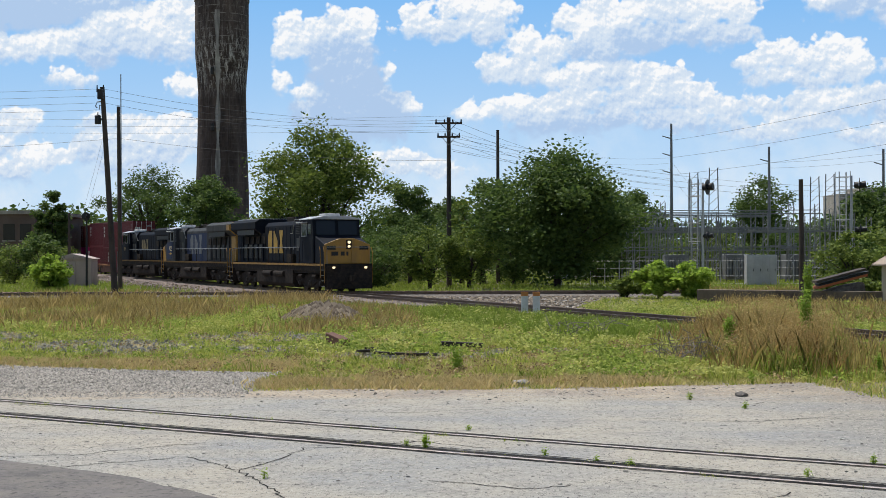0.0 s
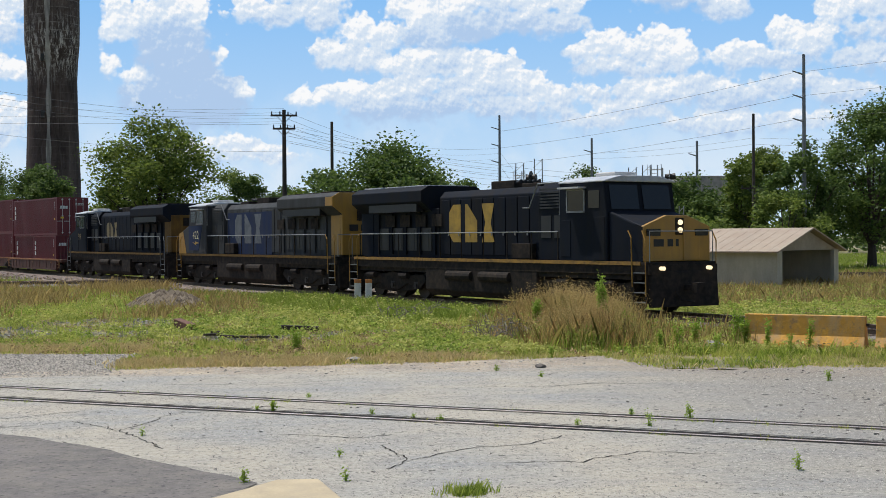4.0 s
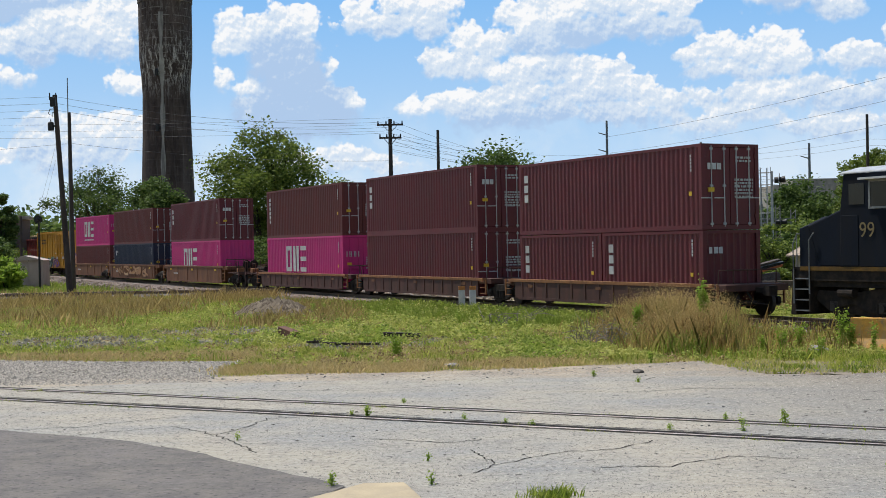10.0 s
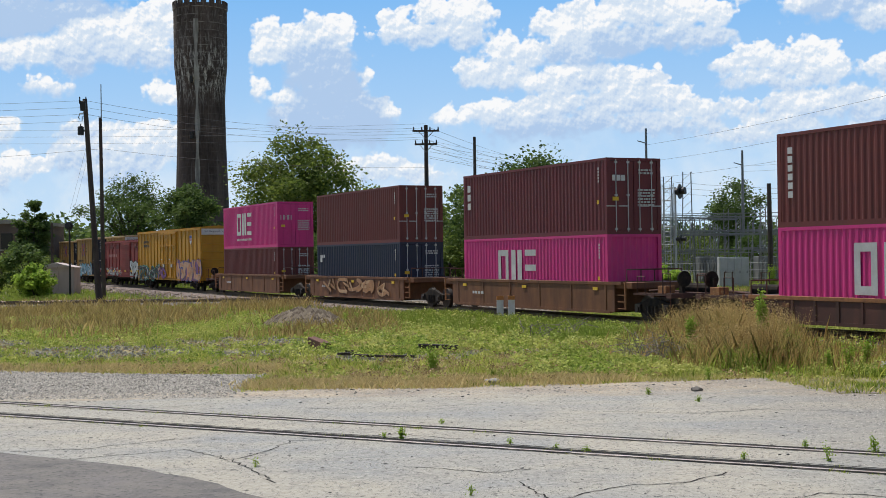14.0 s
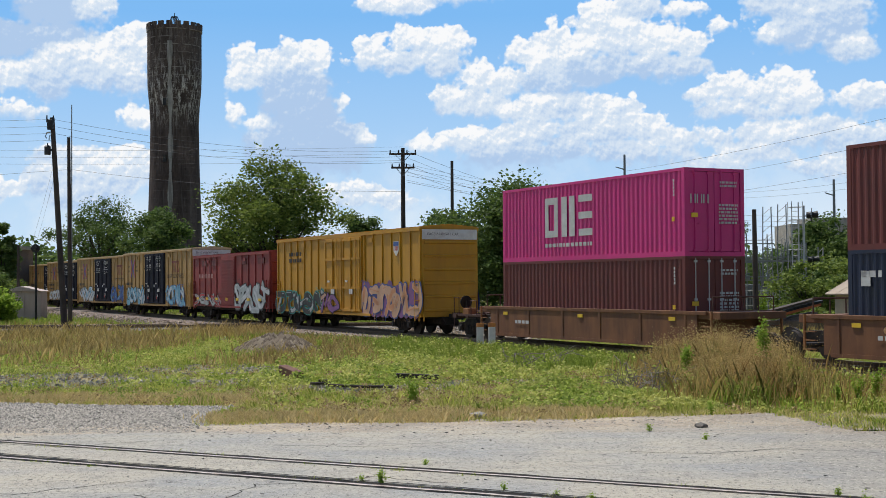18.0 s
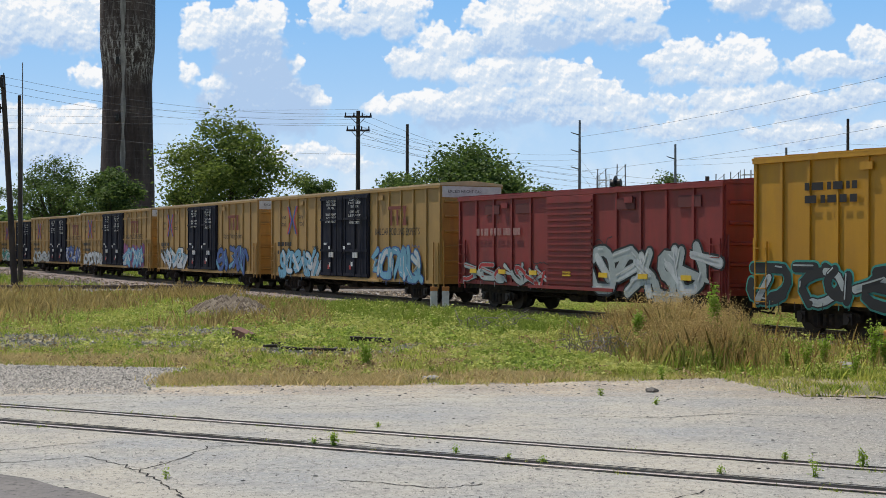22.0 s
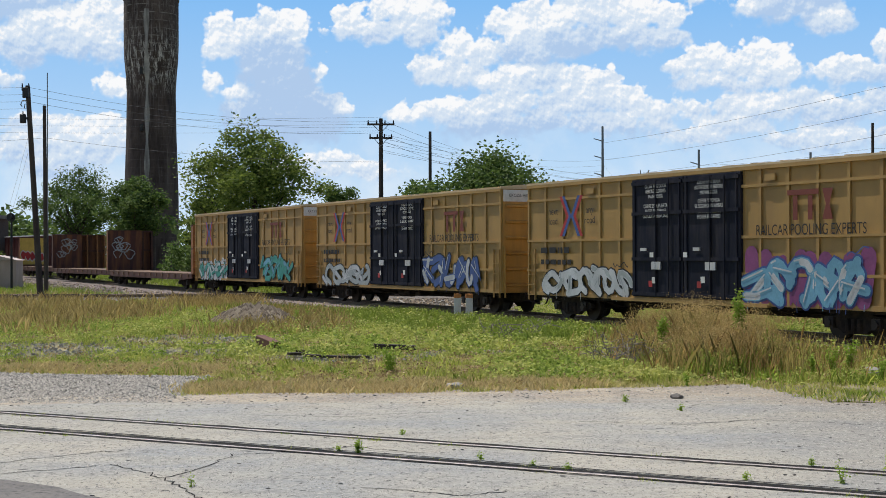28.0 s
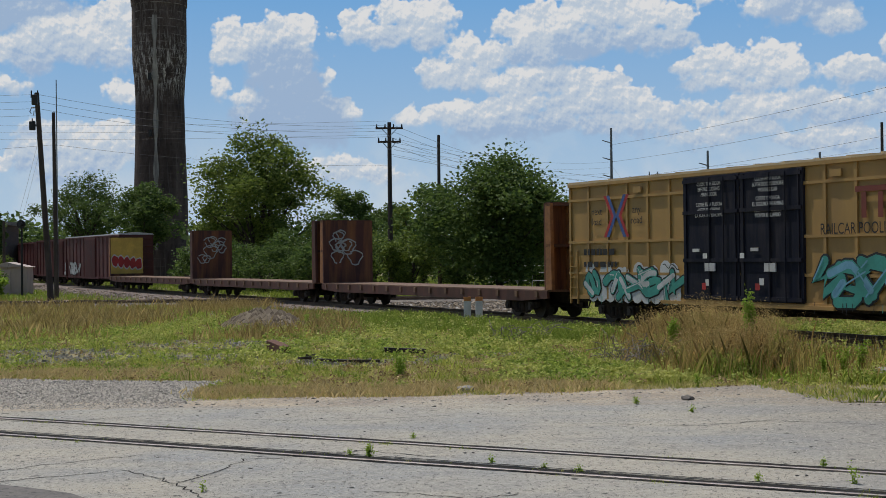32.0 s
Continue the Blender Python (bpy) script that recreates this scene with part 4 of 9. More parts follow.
def well_unit(label, kind, length, front_truck, rear_truck, bogies, deck=(0, 0)):
    """One unit of an articulated well car; origin on the rail top, its containers stand in the well."""
    c = thing("well_car", label, "well car", "well cars of the train")
    hx, hy = length / 2, 1.42
    mat = P_WELL if kind == "tall" else P_WELLDK
    top, low = (1.42, 0.30) if kind == "tall" else (1.1, 0.32)
    for sy in (-1, 1):
        s = part("side_sill", Geo().box(-hx + 0.9, sy * (hy - 0.10), low, hx - 0.9, sy * (hy - 0.03), top - 0.1), mat, c)
        part("top_chord", Geo().box(-hx + 0.4, sy * (hy - 0.14), top - 0.12, hx - 0.4, sy * hy, top), P_CHORD if kind != "tall" else mat, s, bevel=0.01)
        part("bottom_chord", Geo().box(-hx + 1.2, sy * (hy - 0.14), low - 0.06, hx - 1.2, sy * (hy - 0.005), low + 0.05), mat, s)
        n = int((length - 3) / (0.95 if kind != "tall" else 2.4))
        g = Geo()
        for k in range(n + 1):
            x = -hx + 1.5 + (length - 3) * k / n
            g.box(x - 0.05, sy * (hy - 0.04), low, x + 0.05, sy * (hy - 0.003), top - 0.12)
        each("rib", g, mat, s)
        if kind == "tall":
            g = bars(Geo(), -hx + 3, -hx + 4.2, 0.72, 0.92, sy * (hy - 0.001), 1, 5)
            tagged(part("lettering", g, P_PALE, s), "small pale stencilled marks", kind="stuff")
        g = Geo()
        for x in (-hx + 2.2, 0, hx - 2.2):
            g.box(x - 0.17, sy * (hy - 0.02), top - 0.33, x + 0.17, sy * (hy + 0.001), top - 0.21)
        each("reflector", g, P_SIGNYEL if kind == "tall" else P_WELL, s)
    part("well_floor", Geo().box(-hx + 1.4, -hy + 0.12, 0.26, hx - 1.4, hy - 0.12, 0.31), P_UNDER, c)
    for d in (-1, 1):
        part("end_platform", Geo().box(d * (hx - 1.3), -hy + 0.1, top - 0.25, d * (hx + 0.2), hy - 0.1, top - 0.02), mat, c, bevel=0.02)
        part("bulkhead_frame", Geo().box(d * (hx - 1.35), -hy + 0.1, 0.3, d * (hx - 1.25), hy - 0.1, top), mat, c)
        g = Geo()
        g.tube([(d * (hx - 0.3), -hy + 0.2, top), (d * (hx - 0.3), -hy + 0.2, top + 0.45), (d * (hx - 0.3), hy - 0.2, top + 0.45), (d * (hx - 0.3), hy - 0.2, top)], 0.03)
        for yy in (-0.6, 0, 0.6):
            g.cyl((d * (hx - 0.3), yy, top), (d * (hx - 0.3), yy, top + 0.45), 0.022, n=6)
        part("end_railing", g, P_WELLDK, c)
        g = Geo()
        for sy in (-1, 1):
            for q in range(3):
                g.box(d * (hx - 0.15), sy * (hy - 0.05), 0.42 + q * 0.25, d * (hx - 0.6), sy * (hy + 0.02), 0.45 + q * 0.25)
            g.box(d * (hx - 0.10), sy * (hy - 0.05), 0.40, d * (hx - 0.16), sy * (hy + 0.01), top)
        each("step", g, P_CHORD, c)
    for x in bogies:
        truck(c, x, 2, 1.75)
    for d, has in ((1, front_truck), (-1, rear_truck)):
        long = deck[0 if d > 0 else 1]
        if long:
            # open end platform over the bogie, with its hand brake, steps and pipes
            e = d * (hx + 0.2)
            p = part("end_deck", Geo().box(e, -0.45, 0.72, e + d * long, 0.45, 1.02), P_UNDER, c, bevel=0.02)
            g = Geo()
            for sy in (-1, 1):
                g.box(e, sy * 0.95, 0.95, e + d * (long - 0.25), sy * 1.28, 1.03)
            g.box(e + d * (long - 0.3), -1.36, 0.88, e + d * long, 1.36, 1.06).box(e + d * (long * 0.45), -1.3, 0.9, e + d * (long * 0.45 + 0.22), 1.3, 1.04)
            each("deck_beam", g, P_WELLDK, p)
            g = Geo()
            for sy in (-1, 1):
                g.tube([(e + d * (long - 0.1), sy * 1.33, 0.5), (e + d * (long - 0.1), sy * 1.33, 1.75), (e + d * (long - 0.55), sy * 1.33, 1.75), (e + d * (long - 0.55), sy * 1.33, 1.03)], 0.025)
                g.tube([(e + d * 0.3, sy * 1.3, 1.03), (e + d * 0.3, sy * 1.3, 1.62), (e + d * 0.8, sy * 1.3, 1.62), (e + d * 0.8, sy * 1.3, 1.03)], 0.022)
            g.tube([(e + d * 0.2, -0.7, 1.1), (e + d * long * 0.5, -0.75, 1.16), (e + d * (long - 0.2), -0.6, 1.08)], 0.04)
            each("grab_rail", g, P_WELLDK, p)
            part("brake_wheel", Geo().cyl((e + d * (long - 0.12), -0.75, 1.55), (e + d * (long - 0.06), -0.75, 1.55), 0.28, n=14), P_UNDER, p)
            part("brake_stand", Geo().box(e + d * (long - 0.3), -0.82, 1.02, e + d * (long - 0.12), -0.68, 1.6), P_UNDER, p)
            part("air_reservoir", Geo().cyl((e + d * 0.4, 0.72, 1.2), (e + d * (long - 0.5), 0.72, 1.2), 0.17, n=10), P_UNDER, p)
            part("valve_box", Geo().box(e + d * (long * 0.55), -1.15, 1.03, e + d * (long * 0.55 + 0.5), -0.75, 1.3), P_CHORD, p, bevel=0.02)
        if has:
            coupler(c, d * (hx + 0.2 + long), d)
    return c


def boxcar(label, side, roof, end, length, top, posts, doors, group="boxcars of the train", floor=0.95, bands=(), half=1.42, white_end=True):
    """A boxcar; origin on the rail top. doors: (x0, x1, material, kind)."""
    c = thing("boxcar", label, "boxcar", group)
    hx = length / 2
    body = part("body", Geo().box(-hx, -half, floor - 0.12, hx, half, top - 0.16), side, c)
    for sy in (-1, 1):
        y = sy * half
        g = Geo()
        for k in range(posts + 1):
            x = -hx + 0.09 + (length - 0.18) * k / posts
            if any(a - 0.1 < x < b + 0.1 for a, b, *_ in doors):
                continue
            g.box(x - 0.055, y, floor - 0.1, x + 0.055, y + sy * 0.06, top - 0.24)
        each("post", g, side, body)
        g = Geo().box(-hx, y, top - 0.26, hx, y + sy * 0.09, top - 0.15).box(-hx, y, floor - 0.12, hx, y + sy * 0.05, floor + 0.02)
        each("side_chord", g, side, body)
        if bands:
            g = Geo()
            for z in bands:
                ends = [-hx] + [q for a, b, *_ in doors for q in (a, b)] + [hx]
                for a, b in zip(ends[::2], ends[1::2]):
                    g.box(a, y, z - 0.045, b, y + sy * 0.066, z + 0.045)
            each("side_band", g, side, body)
        for a, b, m, kind in doors:
            d = part("door", Geo().box(a, y, floor, b, y + sy * 0.10, top - 0.28), m, c, bevel=0.01)
            g = Geo()
            if kind == "plug":
                for q in range(3):
                    x = a + (b - a) * (0.06 + 0.44 * q)
                    g.box(x - 0.025, y + sy * 0.09, floor + 0.05, x + 0.03, y + sy * 0.14, top - 0.33)
                for z in (floor + 0.1, floor + (top - floor) * 0.3, floor + (top - floor) * 0.66, top - 0.42):
                    g.box(a + 0.03, y + sy * 0.095, z - 0.055, b - 0.03, y + sy * 0.155, z + 0.055)
                each("door_rib", g, m, d)
                g = Geo().cyl((a + (b - a) * 0.5, y + sy * 0.16, floor), (a + (b - a) * 0.5, y + sy * 0.16, top - 0.35), 0.022, n=6)
                g.cyl((a + (b - a) * 0.75, y + sy * 0.16, floor), (a + (b - a) * 0.75, y + sy * 0.16, top - 0.35), 0.022, n=6)
                each("lock_rod", g, m, d)
                g = Geo().box(a + (b - a) * 0.42, y + sy * 0.13, floor + 0.9, a + (b - a) * 0.60, y + sy * 0.175, floor + 1.15)
                g.box(a + (b - a) * 0.2, y + sy * 0.13, floor + 1.5, a + (b - a) * 0.32, y + sy * 0.17, floor + 1.6)
                each("door_latch", g, P_PALE, d)
            else:
                z = floor + 0.15
                while z < top - 0.4:
                    g.box(a + 0.05, y + sy * 0.095, z, b - 0.05, y + sy * 0.14, z + 0.07)
                    z += 0.21
                each("door_rib", g, m, d)
        if doors:
            a, b = min(q[0] for q in doors), max(q[1] for q in doors)
            part("door_track", Geo().box(a - 1.2, y, floor - 0.16, b + 1.2, y + sy * 0.13, floor - 0.05), side, c)
        for d in (-1, 1):
            ladder("ladder", c, side, d * (hx - 0.12), d * (hx - 0.58), y + sy * 0.03, floor - 0.3, floor + 1.6, 5)
        g = Geo()
        for x in (-hx * 0.55, hx * 0.42):
            g.box(x - 0.22, y + sy * 0.06, top - 0.62, x + 0.22, y + sy * 0.10, top - 0.42)
        each("placard_board", g, side, c)
    part("roof", Geo().prism([(-half - 0.09, top - 0.16), (half + 0.09, top - 0.16), (half + 0.09, top - 0.10), (0, top + 0.02), (-half - 0.09, top - 0.10)], "x", -hx - 0.03, hx + 0.03), roof, c)
    g = Geo()
    n = int(length / 1.25)
    for k in range(n + 1):
        x = -hx + 0.05 + (length - 0.1) * k / n
        g.prism([(-half - 0.05, top - 0.10), (half + 0.05, top - 0.10), (half + 0.05, top - 0.065), (0, top + 0.05), (-half - 0.05, top - 0.065)], "x", x - 0.04, x + 0.04)
    each("roof_rib", g, roof, c)
    for d in (-1, 1):
        e = part("end_wall", Geo().box(d * hx, -half + 0.02, floor - 0.1, d * (hx + 0.04), half - 0.02, top - 0.2), end, c)
        g = Geo()
        z, hi = floor + 0.12, top - (0.75 if white_end else 0.3)
        while z < hi:
            g.prism([(d * (hx + 0.035), z), (d * (hx + 0.035), z + 0.15), (d * (hx + 0.11), z + 0.11), (d * (hx + 0.11), z + 0.04)], "y", -half + 0.12, half - 0.12)
            z += 0.62
        each("end_corrugation", g, end, e)
        if white_end:
            w = part("end_panel", Geo().box(d * (hx + 0.038), -half + 0.02, top - 0.66, d * (hx + 0.07), half - 0.02, top - 0.2), P_WHITE, e)
            if d > 0:
                letters("lettering", "EXCESS HEIGHT CAR", 0.17, P_BLACKINK, w, hx + 0.074, -0.35, top - 0.42, "end")
        g = Geo()
        for q in range(6):
            z = floor + 0.05 + q * 0.3
            g.box(d * (hx + 0.10), -half + 0.06, z, d * (hx + 0.14), -half + 0.5, z + 0.03)
        g.box(d * (hx + 0.06), -half + 0.05, floor - 0.3, d * (hx + 0.13), -half + 0.09, floor + 1.7)
        part("end_ladder", g, end, e)
        coupler(c, d * (hx + 0.1), d)
    part("centre_sill", Geo().box(-hx, -0.4, 0.50, hx, 0.4, floor - 0.1).box(-hx + 0.4, -half + 0.1, 0.74, hx - 0.4, half - 0.1, floor - 0.12), P_UNDER, c)
    g = Geo()
    for k in range(int((length - 9) / 1.5) + 1):
        x = -hx + 4.6 + 1.5 * k
        g.prism([(-half + 0.12, 0.74), (-0.4, 0.52), (0.4, 0.52), (half - 0.12, 0.74)], "x", x - 0.08, x + 0.08)
    each("crossbearer", g, P_UNDER, c)
    g = Geo().cyl((-1.0, -0.7, 0.62), (0.2, -0.7, 0.62), 0.2, n=10).box(0.8, -0.9, 0.5, 1.3, -0.5, 0.78)
    g.tube([(-hx + 2, -0.5, 0.62), (hx - 2, -0.5, 0.62)], 0.03)
    part("brake_gear", g, P_UNDER, c)
    for d in (-1, 1):
        truck(c, d * (hx - 2.6), 2, 1.75)
    return c


def flat_car(label, seed):
    c = thing("bulkhead_flatcar", label, "flat car", "bulkhead flat cars of the train")
    hx, hy = 11.3, 1.4
    part("deck", Geo().box(-hx, -hy, 1.02, hx, hy, 1.10), P_DECK, c)
    for sy in (-1, 1):
        s = part("side_sill", Geo().prism([(-hx, 0.78), (-hx + 2, 0.66), (hx - 2, 0.66), (hx, 0.78), (hx, 1.06), (-hx, 1.06)], "y", sy * (hy - 0.08), sy * (hy + 0.03)), P_WELLDK, c)
        g = Geo()
        for k in range(15):
            x = -hx + 0.7 + (2 * hx - 1.4) * k / 14
            g.box(x - 0.09, sy * (hy + 0.03), 0.82, x + 0.09, sy * (hy + 0.10), 1.04)
        each("stake_pocket", g, P_DECK, s)
    part("centre_sill", Geo().box(-hx, -0.35, 0.6, hx, 0.35, 1.0), P_UNDER, c)
    for d in (-1, 1):
        b = part("bulkhead", Geo().box(d * (hx - 0.12), -hy, 1.1, d * (hx - 0.22), hy, 4.35), P_RUSTWALL, c)
        g = Geo()
        for yy in (-hy, -0.5, 0.5, hy - 0.14):
            g.prism([(d * (hx - 0.12), 1.1), (d * (hx + 0.30), 1.1), (d * (hx + 0.22), 4.35), (d * (hx - 0.12), 4.35)], "y", yy, yy + 0.14)
        each("bulkhead_brace", g, P_CHORD if seed % 2 else P_WELLDK, b)
        g = Geo().box(d * (hx - 0.10), -hy, 4.25, d * (hx + 0.22), hy, 4.38).box(d * (hx - 0.10), -hy, 2.7, d * (hx + 0.2), hy, 2.82)
        each("bulkhead_beam", g, P_WELLDK, b)
        coupler(c, d * (hx + 0.05), d)
    # tag on the inner face of the rear bulkhead
    rnd = random.Random(seed)
    g = Geo()
    xx = -hx + 0.225
    for k in range(9):
        pts, cy, cz = [], rnd.uniform(-0.75, 0.75), rnd.uniform(2.4, 3.7)
        ph, rr = rnd.uniform(0, 6), rnd.uniform(0.22, 0.45)
        for q in range(15):
            a = ph + q * 0.42
            pts.append((xx, cy + rr * math.cos(a) * (1 + 0.3 * math.sin(3 * a)), cz + rr * math.sin(a)))
        g.tube(pts, 0.035, n=4)
    if seed != 3:
        tagged(part("graffiti", g, S_SILVER, c, "looping silver graffiti"), "looping silver graffiti", kind="stuff")
    else:
        part("yellow_panel", Geo().box(xx - 0.01, -1.36, 1.3, xx + 0.012, 1.36, 4.3), S_YELLOW, c, "yellow sprayed end wall")
        for k in range(5):
            cy = -1.0 + 0.5 * k
            for grow, lift, m in ((1.0, 0.016, S_WHITE), (0.82, 0.02, S_RED)):
                pts = [(xx + lift, cy + 0.33 * grow * math.cos(a) * (1 + 0.12 * math.sin(3 * a + k)), 2.35 + 0.55 * grow * math.sin(a) * (1 + 0.1 * math.sin(4 * a + k)) - 0.06 * k) for a in [q * 0.3142 for q in range(20)]]
                part("graffiti", Geo().add(pts, [tuple(range(20))]), m, c)
    for d in (-1, 1):
        truck(c, d * (hx - 2.4), 2, 1.75)
    return c


def locomotive(label, body, accent, rear, stripe, scheme):
    """A six-axle diesel locomotive; origin on the rail top, cab towards +x."""
    c = thing("locomotive", label, "locomotive", "locomotives of the train")
    part("frame", Geo().box(-10.1, -1.46, 1.30, 10.1, 1.46, 1.62), P_UNDER, c)
    for sy in (-1, 1):
        part("walkway_edge", Geo().box(-9.6, sy * 1.46, 1.60, 9.7, sy * 1.50, 1.72), stripe, c)
    part("walkway", Geo().box(-10.0, -1.48, 1.62, 10.0, 1.48, 1.70), P_UNDER, c)
    # engine hood
    hood = part("engine_hood", Geo().prism([(-0.95, 1.7), (0.95, 1.7), (0.95, 4.15), (0.72, 4.40), (-0.72, 4.40), (-0.95, 4.15)], "x", -3.6, 3.6), body, c, bevel=0.03)
    for sy in (-1, 1):
        for k in range(9):
            x = -3.5 + 0.79 * k
            d = part("hood_door", Geo().box(x + 0.02, sy * 0.95, 1.85, x + 0.75, sy * 0.985, 4.05), body, hood, bevel=0.012)
            part("latch", Geo().box(x + 0.62, sy * 0.985, 2.6, x + 0.68, sy * 1.01, 2.75), P_RAILING, d)
    part("exhaust_housing", Geo().box(-0.7, -0.35, 4.38, 0.9, 0.35, 4.72), P_UNDER, hood, bevel=0.03)
    g = Geo()
    for k in range(5):
        g.cyl((1.0 + 0.12 * k, -0.32 + 0.13 * k, 4.62), (1.34 + 0.12 * k, -0.32 + 0.13 * k, 4.66), 0.035, 0.075, n=10)
    each("horn", g, M_BLACK, hood)
    part("antenna_dome", Geo().cyl((6.5, 0.7, 4.5), (6.5, 0.7, 4.72), 0.13, 0.06, n=12), M_BLACK, c)
    part("roof_vent", Geo().box(1.6, -0.5, 4.38, 2.8, 0.5, 4.56), P_UNDER, hood, bevel=0.03)
    # radiator end
    rad = part("radiator_hood", Geo().box(-9.55, -0.98, 1.7, -3.6, 0.98, 3.75), body, c, bevel=0.03)
    g = Geo().prism([(-0.98, 3.62), (0.98, 3.62), (1.50, 4.02), (1.50, 4.48), (1.15, 4.68), (-1.15, 4.68), (-1.50, 4.48), (-1.50, 4.02)], "x", -9.75, -4.1)
    part("radiator_wing", g, body, c, bevel=0.03)
    part("radiator_cover", Geo().box(-9.3, -1.1, 4.67, -7.9, 1.1, 4.74).box(-7.6, -1.1, 4.67, -4.5, 1.1, 4.72), P_SILVER if scheme == 1 else P_UNDER, c, bevel=0.01)
    part("rear_end", Geo().box(-9.78, -0.99, 1.75, -9.55, 0.99, 4.02), rear, c, bevel=0.04)
    for sy in (-1, 1):
        part("rear_flank", Geo().box(-9.56, sy * 0.985, 1.75, -8.75, sy * 1.0, 3.6), rear, c)
        if scheme == 2:
            part("wing_flank", Geo().box(-9.75, sy * 1.502, 4.05, -9.1, sy * 1.51, 4.46), rear, c)
        g = Geo()
        for k in range(4):
            x = -8.3 + k * 1.1
            g.box(x, sy * 0.98, 2.0, x + 0.85, sy * 1.0, 2.95)
        each("radiator_grille", g, M_BLACK, rad)
        g = Geo()
        for k in range(5):
            x = -8.35 + k * 1.1
            g.box(x, sy * 0.99, 1.85, x + 0.16, sy * 1.06, 3.55)
        each("grille_frame", g, body, rad)
        g = Geo()
        for k in range(8):
            x = -8.2 + k * 0.53
            g.box(x, sy * 1.0, 2.06, x + 0.16, sy * 1.012, 2.86)
        each("hood_slot", g, M_BLACK, rad)
        g = Geo()
        for k in range(4):
            x = -7.6 + k * 1.2
            g.box(x, sy * 1.06, 3.0, x + 0.75, sy * 1.075, 3.5)
        each("screen_panel", g, P_UNDER, rad)
        part("intake_screen", Geo().box(-8.4, sy * 1.05, 3.62, -4.6, sy * 1.42, 3.95), M_BLACK, rad)
    if scheme == 2:
        part("wing_end", Geo().prism([(-0.98, 3.64), (0.98, 3.64), (1.49, 4.03), (1.49, 4.47), (1.15, 4.66), (-1.15, 4.66), (-1.49, 4.47), (-1.49, 4.03)], "x", -9.785, -9.752), rear, c)
        part("end_mark", bars(Geo(), -0.85, 0.75, 2.75, 3.25, -9.80, 1, 31, "end"), P_BLACKINK, c, "dark block mark")
    part("rear_headlight", Geo().box(-9.84, -0.22, 3.35, -9.76, 0.22, 3.85), P_UNDER, c)
    # blower section behind the cab
    part("blower_hood", Geo().prism([(-1.15, 1.7), (1.15, 1.7), (1.15, 4.1), (0.85, 4.5), (-0.85, 4.5), (-1.15, 4.1)], "x", 3.6, 5.35), body, c, bevel=0.03)
    g = Geo()
    for sy in (-1, 1):
        for k in range(7):
            z = 3.55 + k * 0.11
            g.box(3.75, sy * 1.15, z, 5.2, sy * 1.20, z + 0.06)
    each("blower_louvre", g, P_GREY, c)
    for sy in (-1, 1):
        for x in (3.8, 4.6):
            part("blower_screen", Geo().box(x, sy * 1.15, 2.5, x + 0.6, sy * 1.17, 3.3), M_BLACK, c)
        part("equipment_door", Geo().box(5.45, sy * 1.5, 1.85, 6.0, sy * 1.515, 3.1), accent, c, bevel=0.01)
        part("vent_box", Geo().box(2.0, sy * 0.98, 1.75, 3.2, sy * 1.25, 2.3), P_UNDER, c, bevel=0.02)
    g = Geo()
    for sy in (-1, 1):
        g.tube([(3.7, sy * 1.25, 4.45), (5.3, sy * 1.45, 4.45), (5.3, sy * 1.45, 3.3)], 0.025)
        g.tube([(3.7, sy * 1.25, 4.45), (3.1, sy * 1.2, 3.6), (2.7, sy * 1.2, 3.6)], 0.025)
    each("roof_railing", g, P_RAILING, c)
    # cab
    cab = part("cab", Geo().prism([(5.35, 1.7), (8.0, 1.7), (8.0, 3.3), (7.82, 4.42), (5.35, 4.42)], "y", -1.5, 1.5), accent, c, bevel=0.04)
    part("cab_roof", Geo().prism([(-1.54, 4.38), (1.54, 4.38), (1.52, 4.44), (0.8, 4.60), (-0.8, 4.60), (-1.52, 4.44)], "x", 5.3, 7.95), P_SILVER, cab, "silver-grey sheet cab roof", bevel=0.03)
    part("air_conditioner", Geo().box(6.1, -0.5, 4.58, 7.2, 0.5, 4.76), P_PALE, cab, bevel=0.05)
    for sy in (-1, 1):
        w = part("side_window", Geo().box(5.85, sy * 1.49, 3.42, 6.75, sy * 1.515, 4.12), P_GLASS, cab)
        part("window_frame", Geo().box(5.78, sy * 1.50, 3.36, 5.85, sy * 1.53, 4.18).box(6.75, sy * 1.50, 3.36, 6.82, sy * 1.53, 4.18).box(5.78, sy * 1.50, 4.12, 6.82, sy * 1.53, 4.18).box(5.78, sy * 1.50, 3.36, 6.82, sy * 1.53, 3.42), P_RAILING, w)
        part("side_window", Geo().box(7.0, sy * 1.49, 3.5, 7.6, sy * 1.515, 4.1), P_GLASS, cab)
        part("window_awning", Geo().prism([(5.7, 4.18), (6.9, 4.18), (6.9, 4.24), (5.7, 4.24)], "y", sy * 1.5, sy * 1.85), P_PALE, cab)
        part("cab_door", Geo().box(7.25, sy * 1.495, 1.75, 7.9, sy * 1.515, 3.2), accent, cab, bevel=0.01)
        part("windscreen", Geo().add([(8.012, sy * 0.1, 3.46), (8.012, sy * 1.3, 3.46), (7.862, sy * 1.3, 4.28), (7.862, sy * 0.1, 4.28)], [(0, 1, 2, 3)]), P_GLASS, cab)
    # nose
    nose = part("nose", Geo().prism([(8.0, 1.7), (9.7, 1.7), (9.7, 2.86), (8.0, 3.40)], "y", -1.42, 1.42), accent, c, bevel=0.06)
    front = P_YELLOW if scheme != 3 else P_NAVY
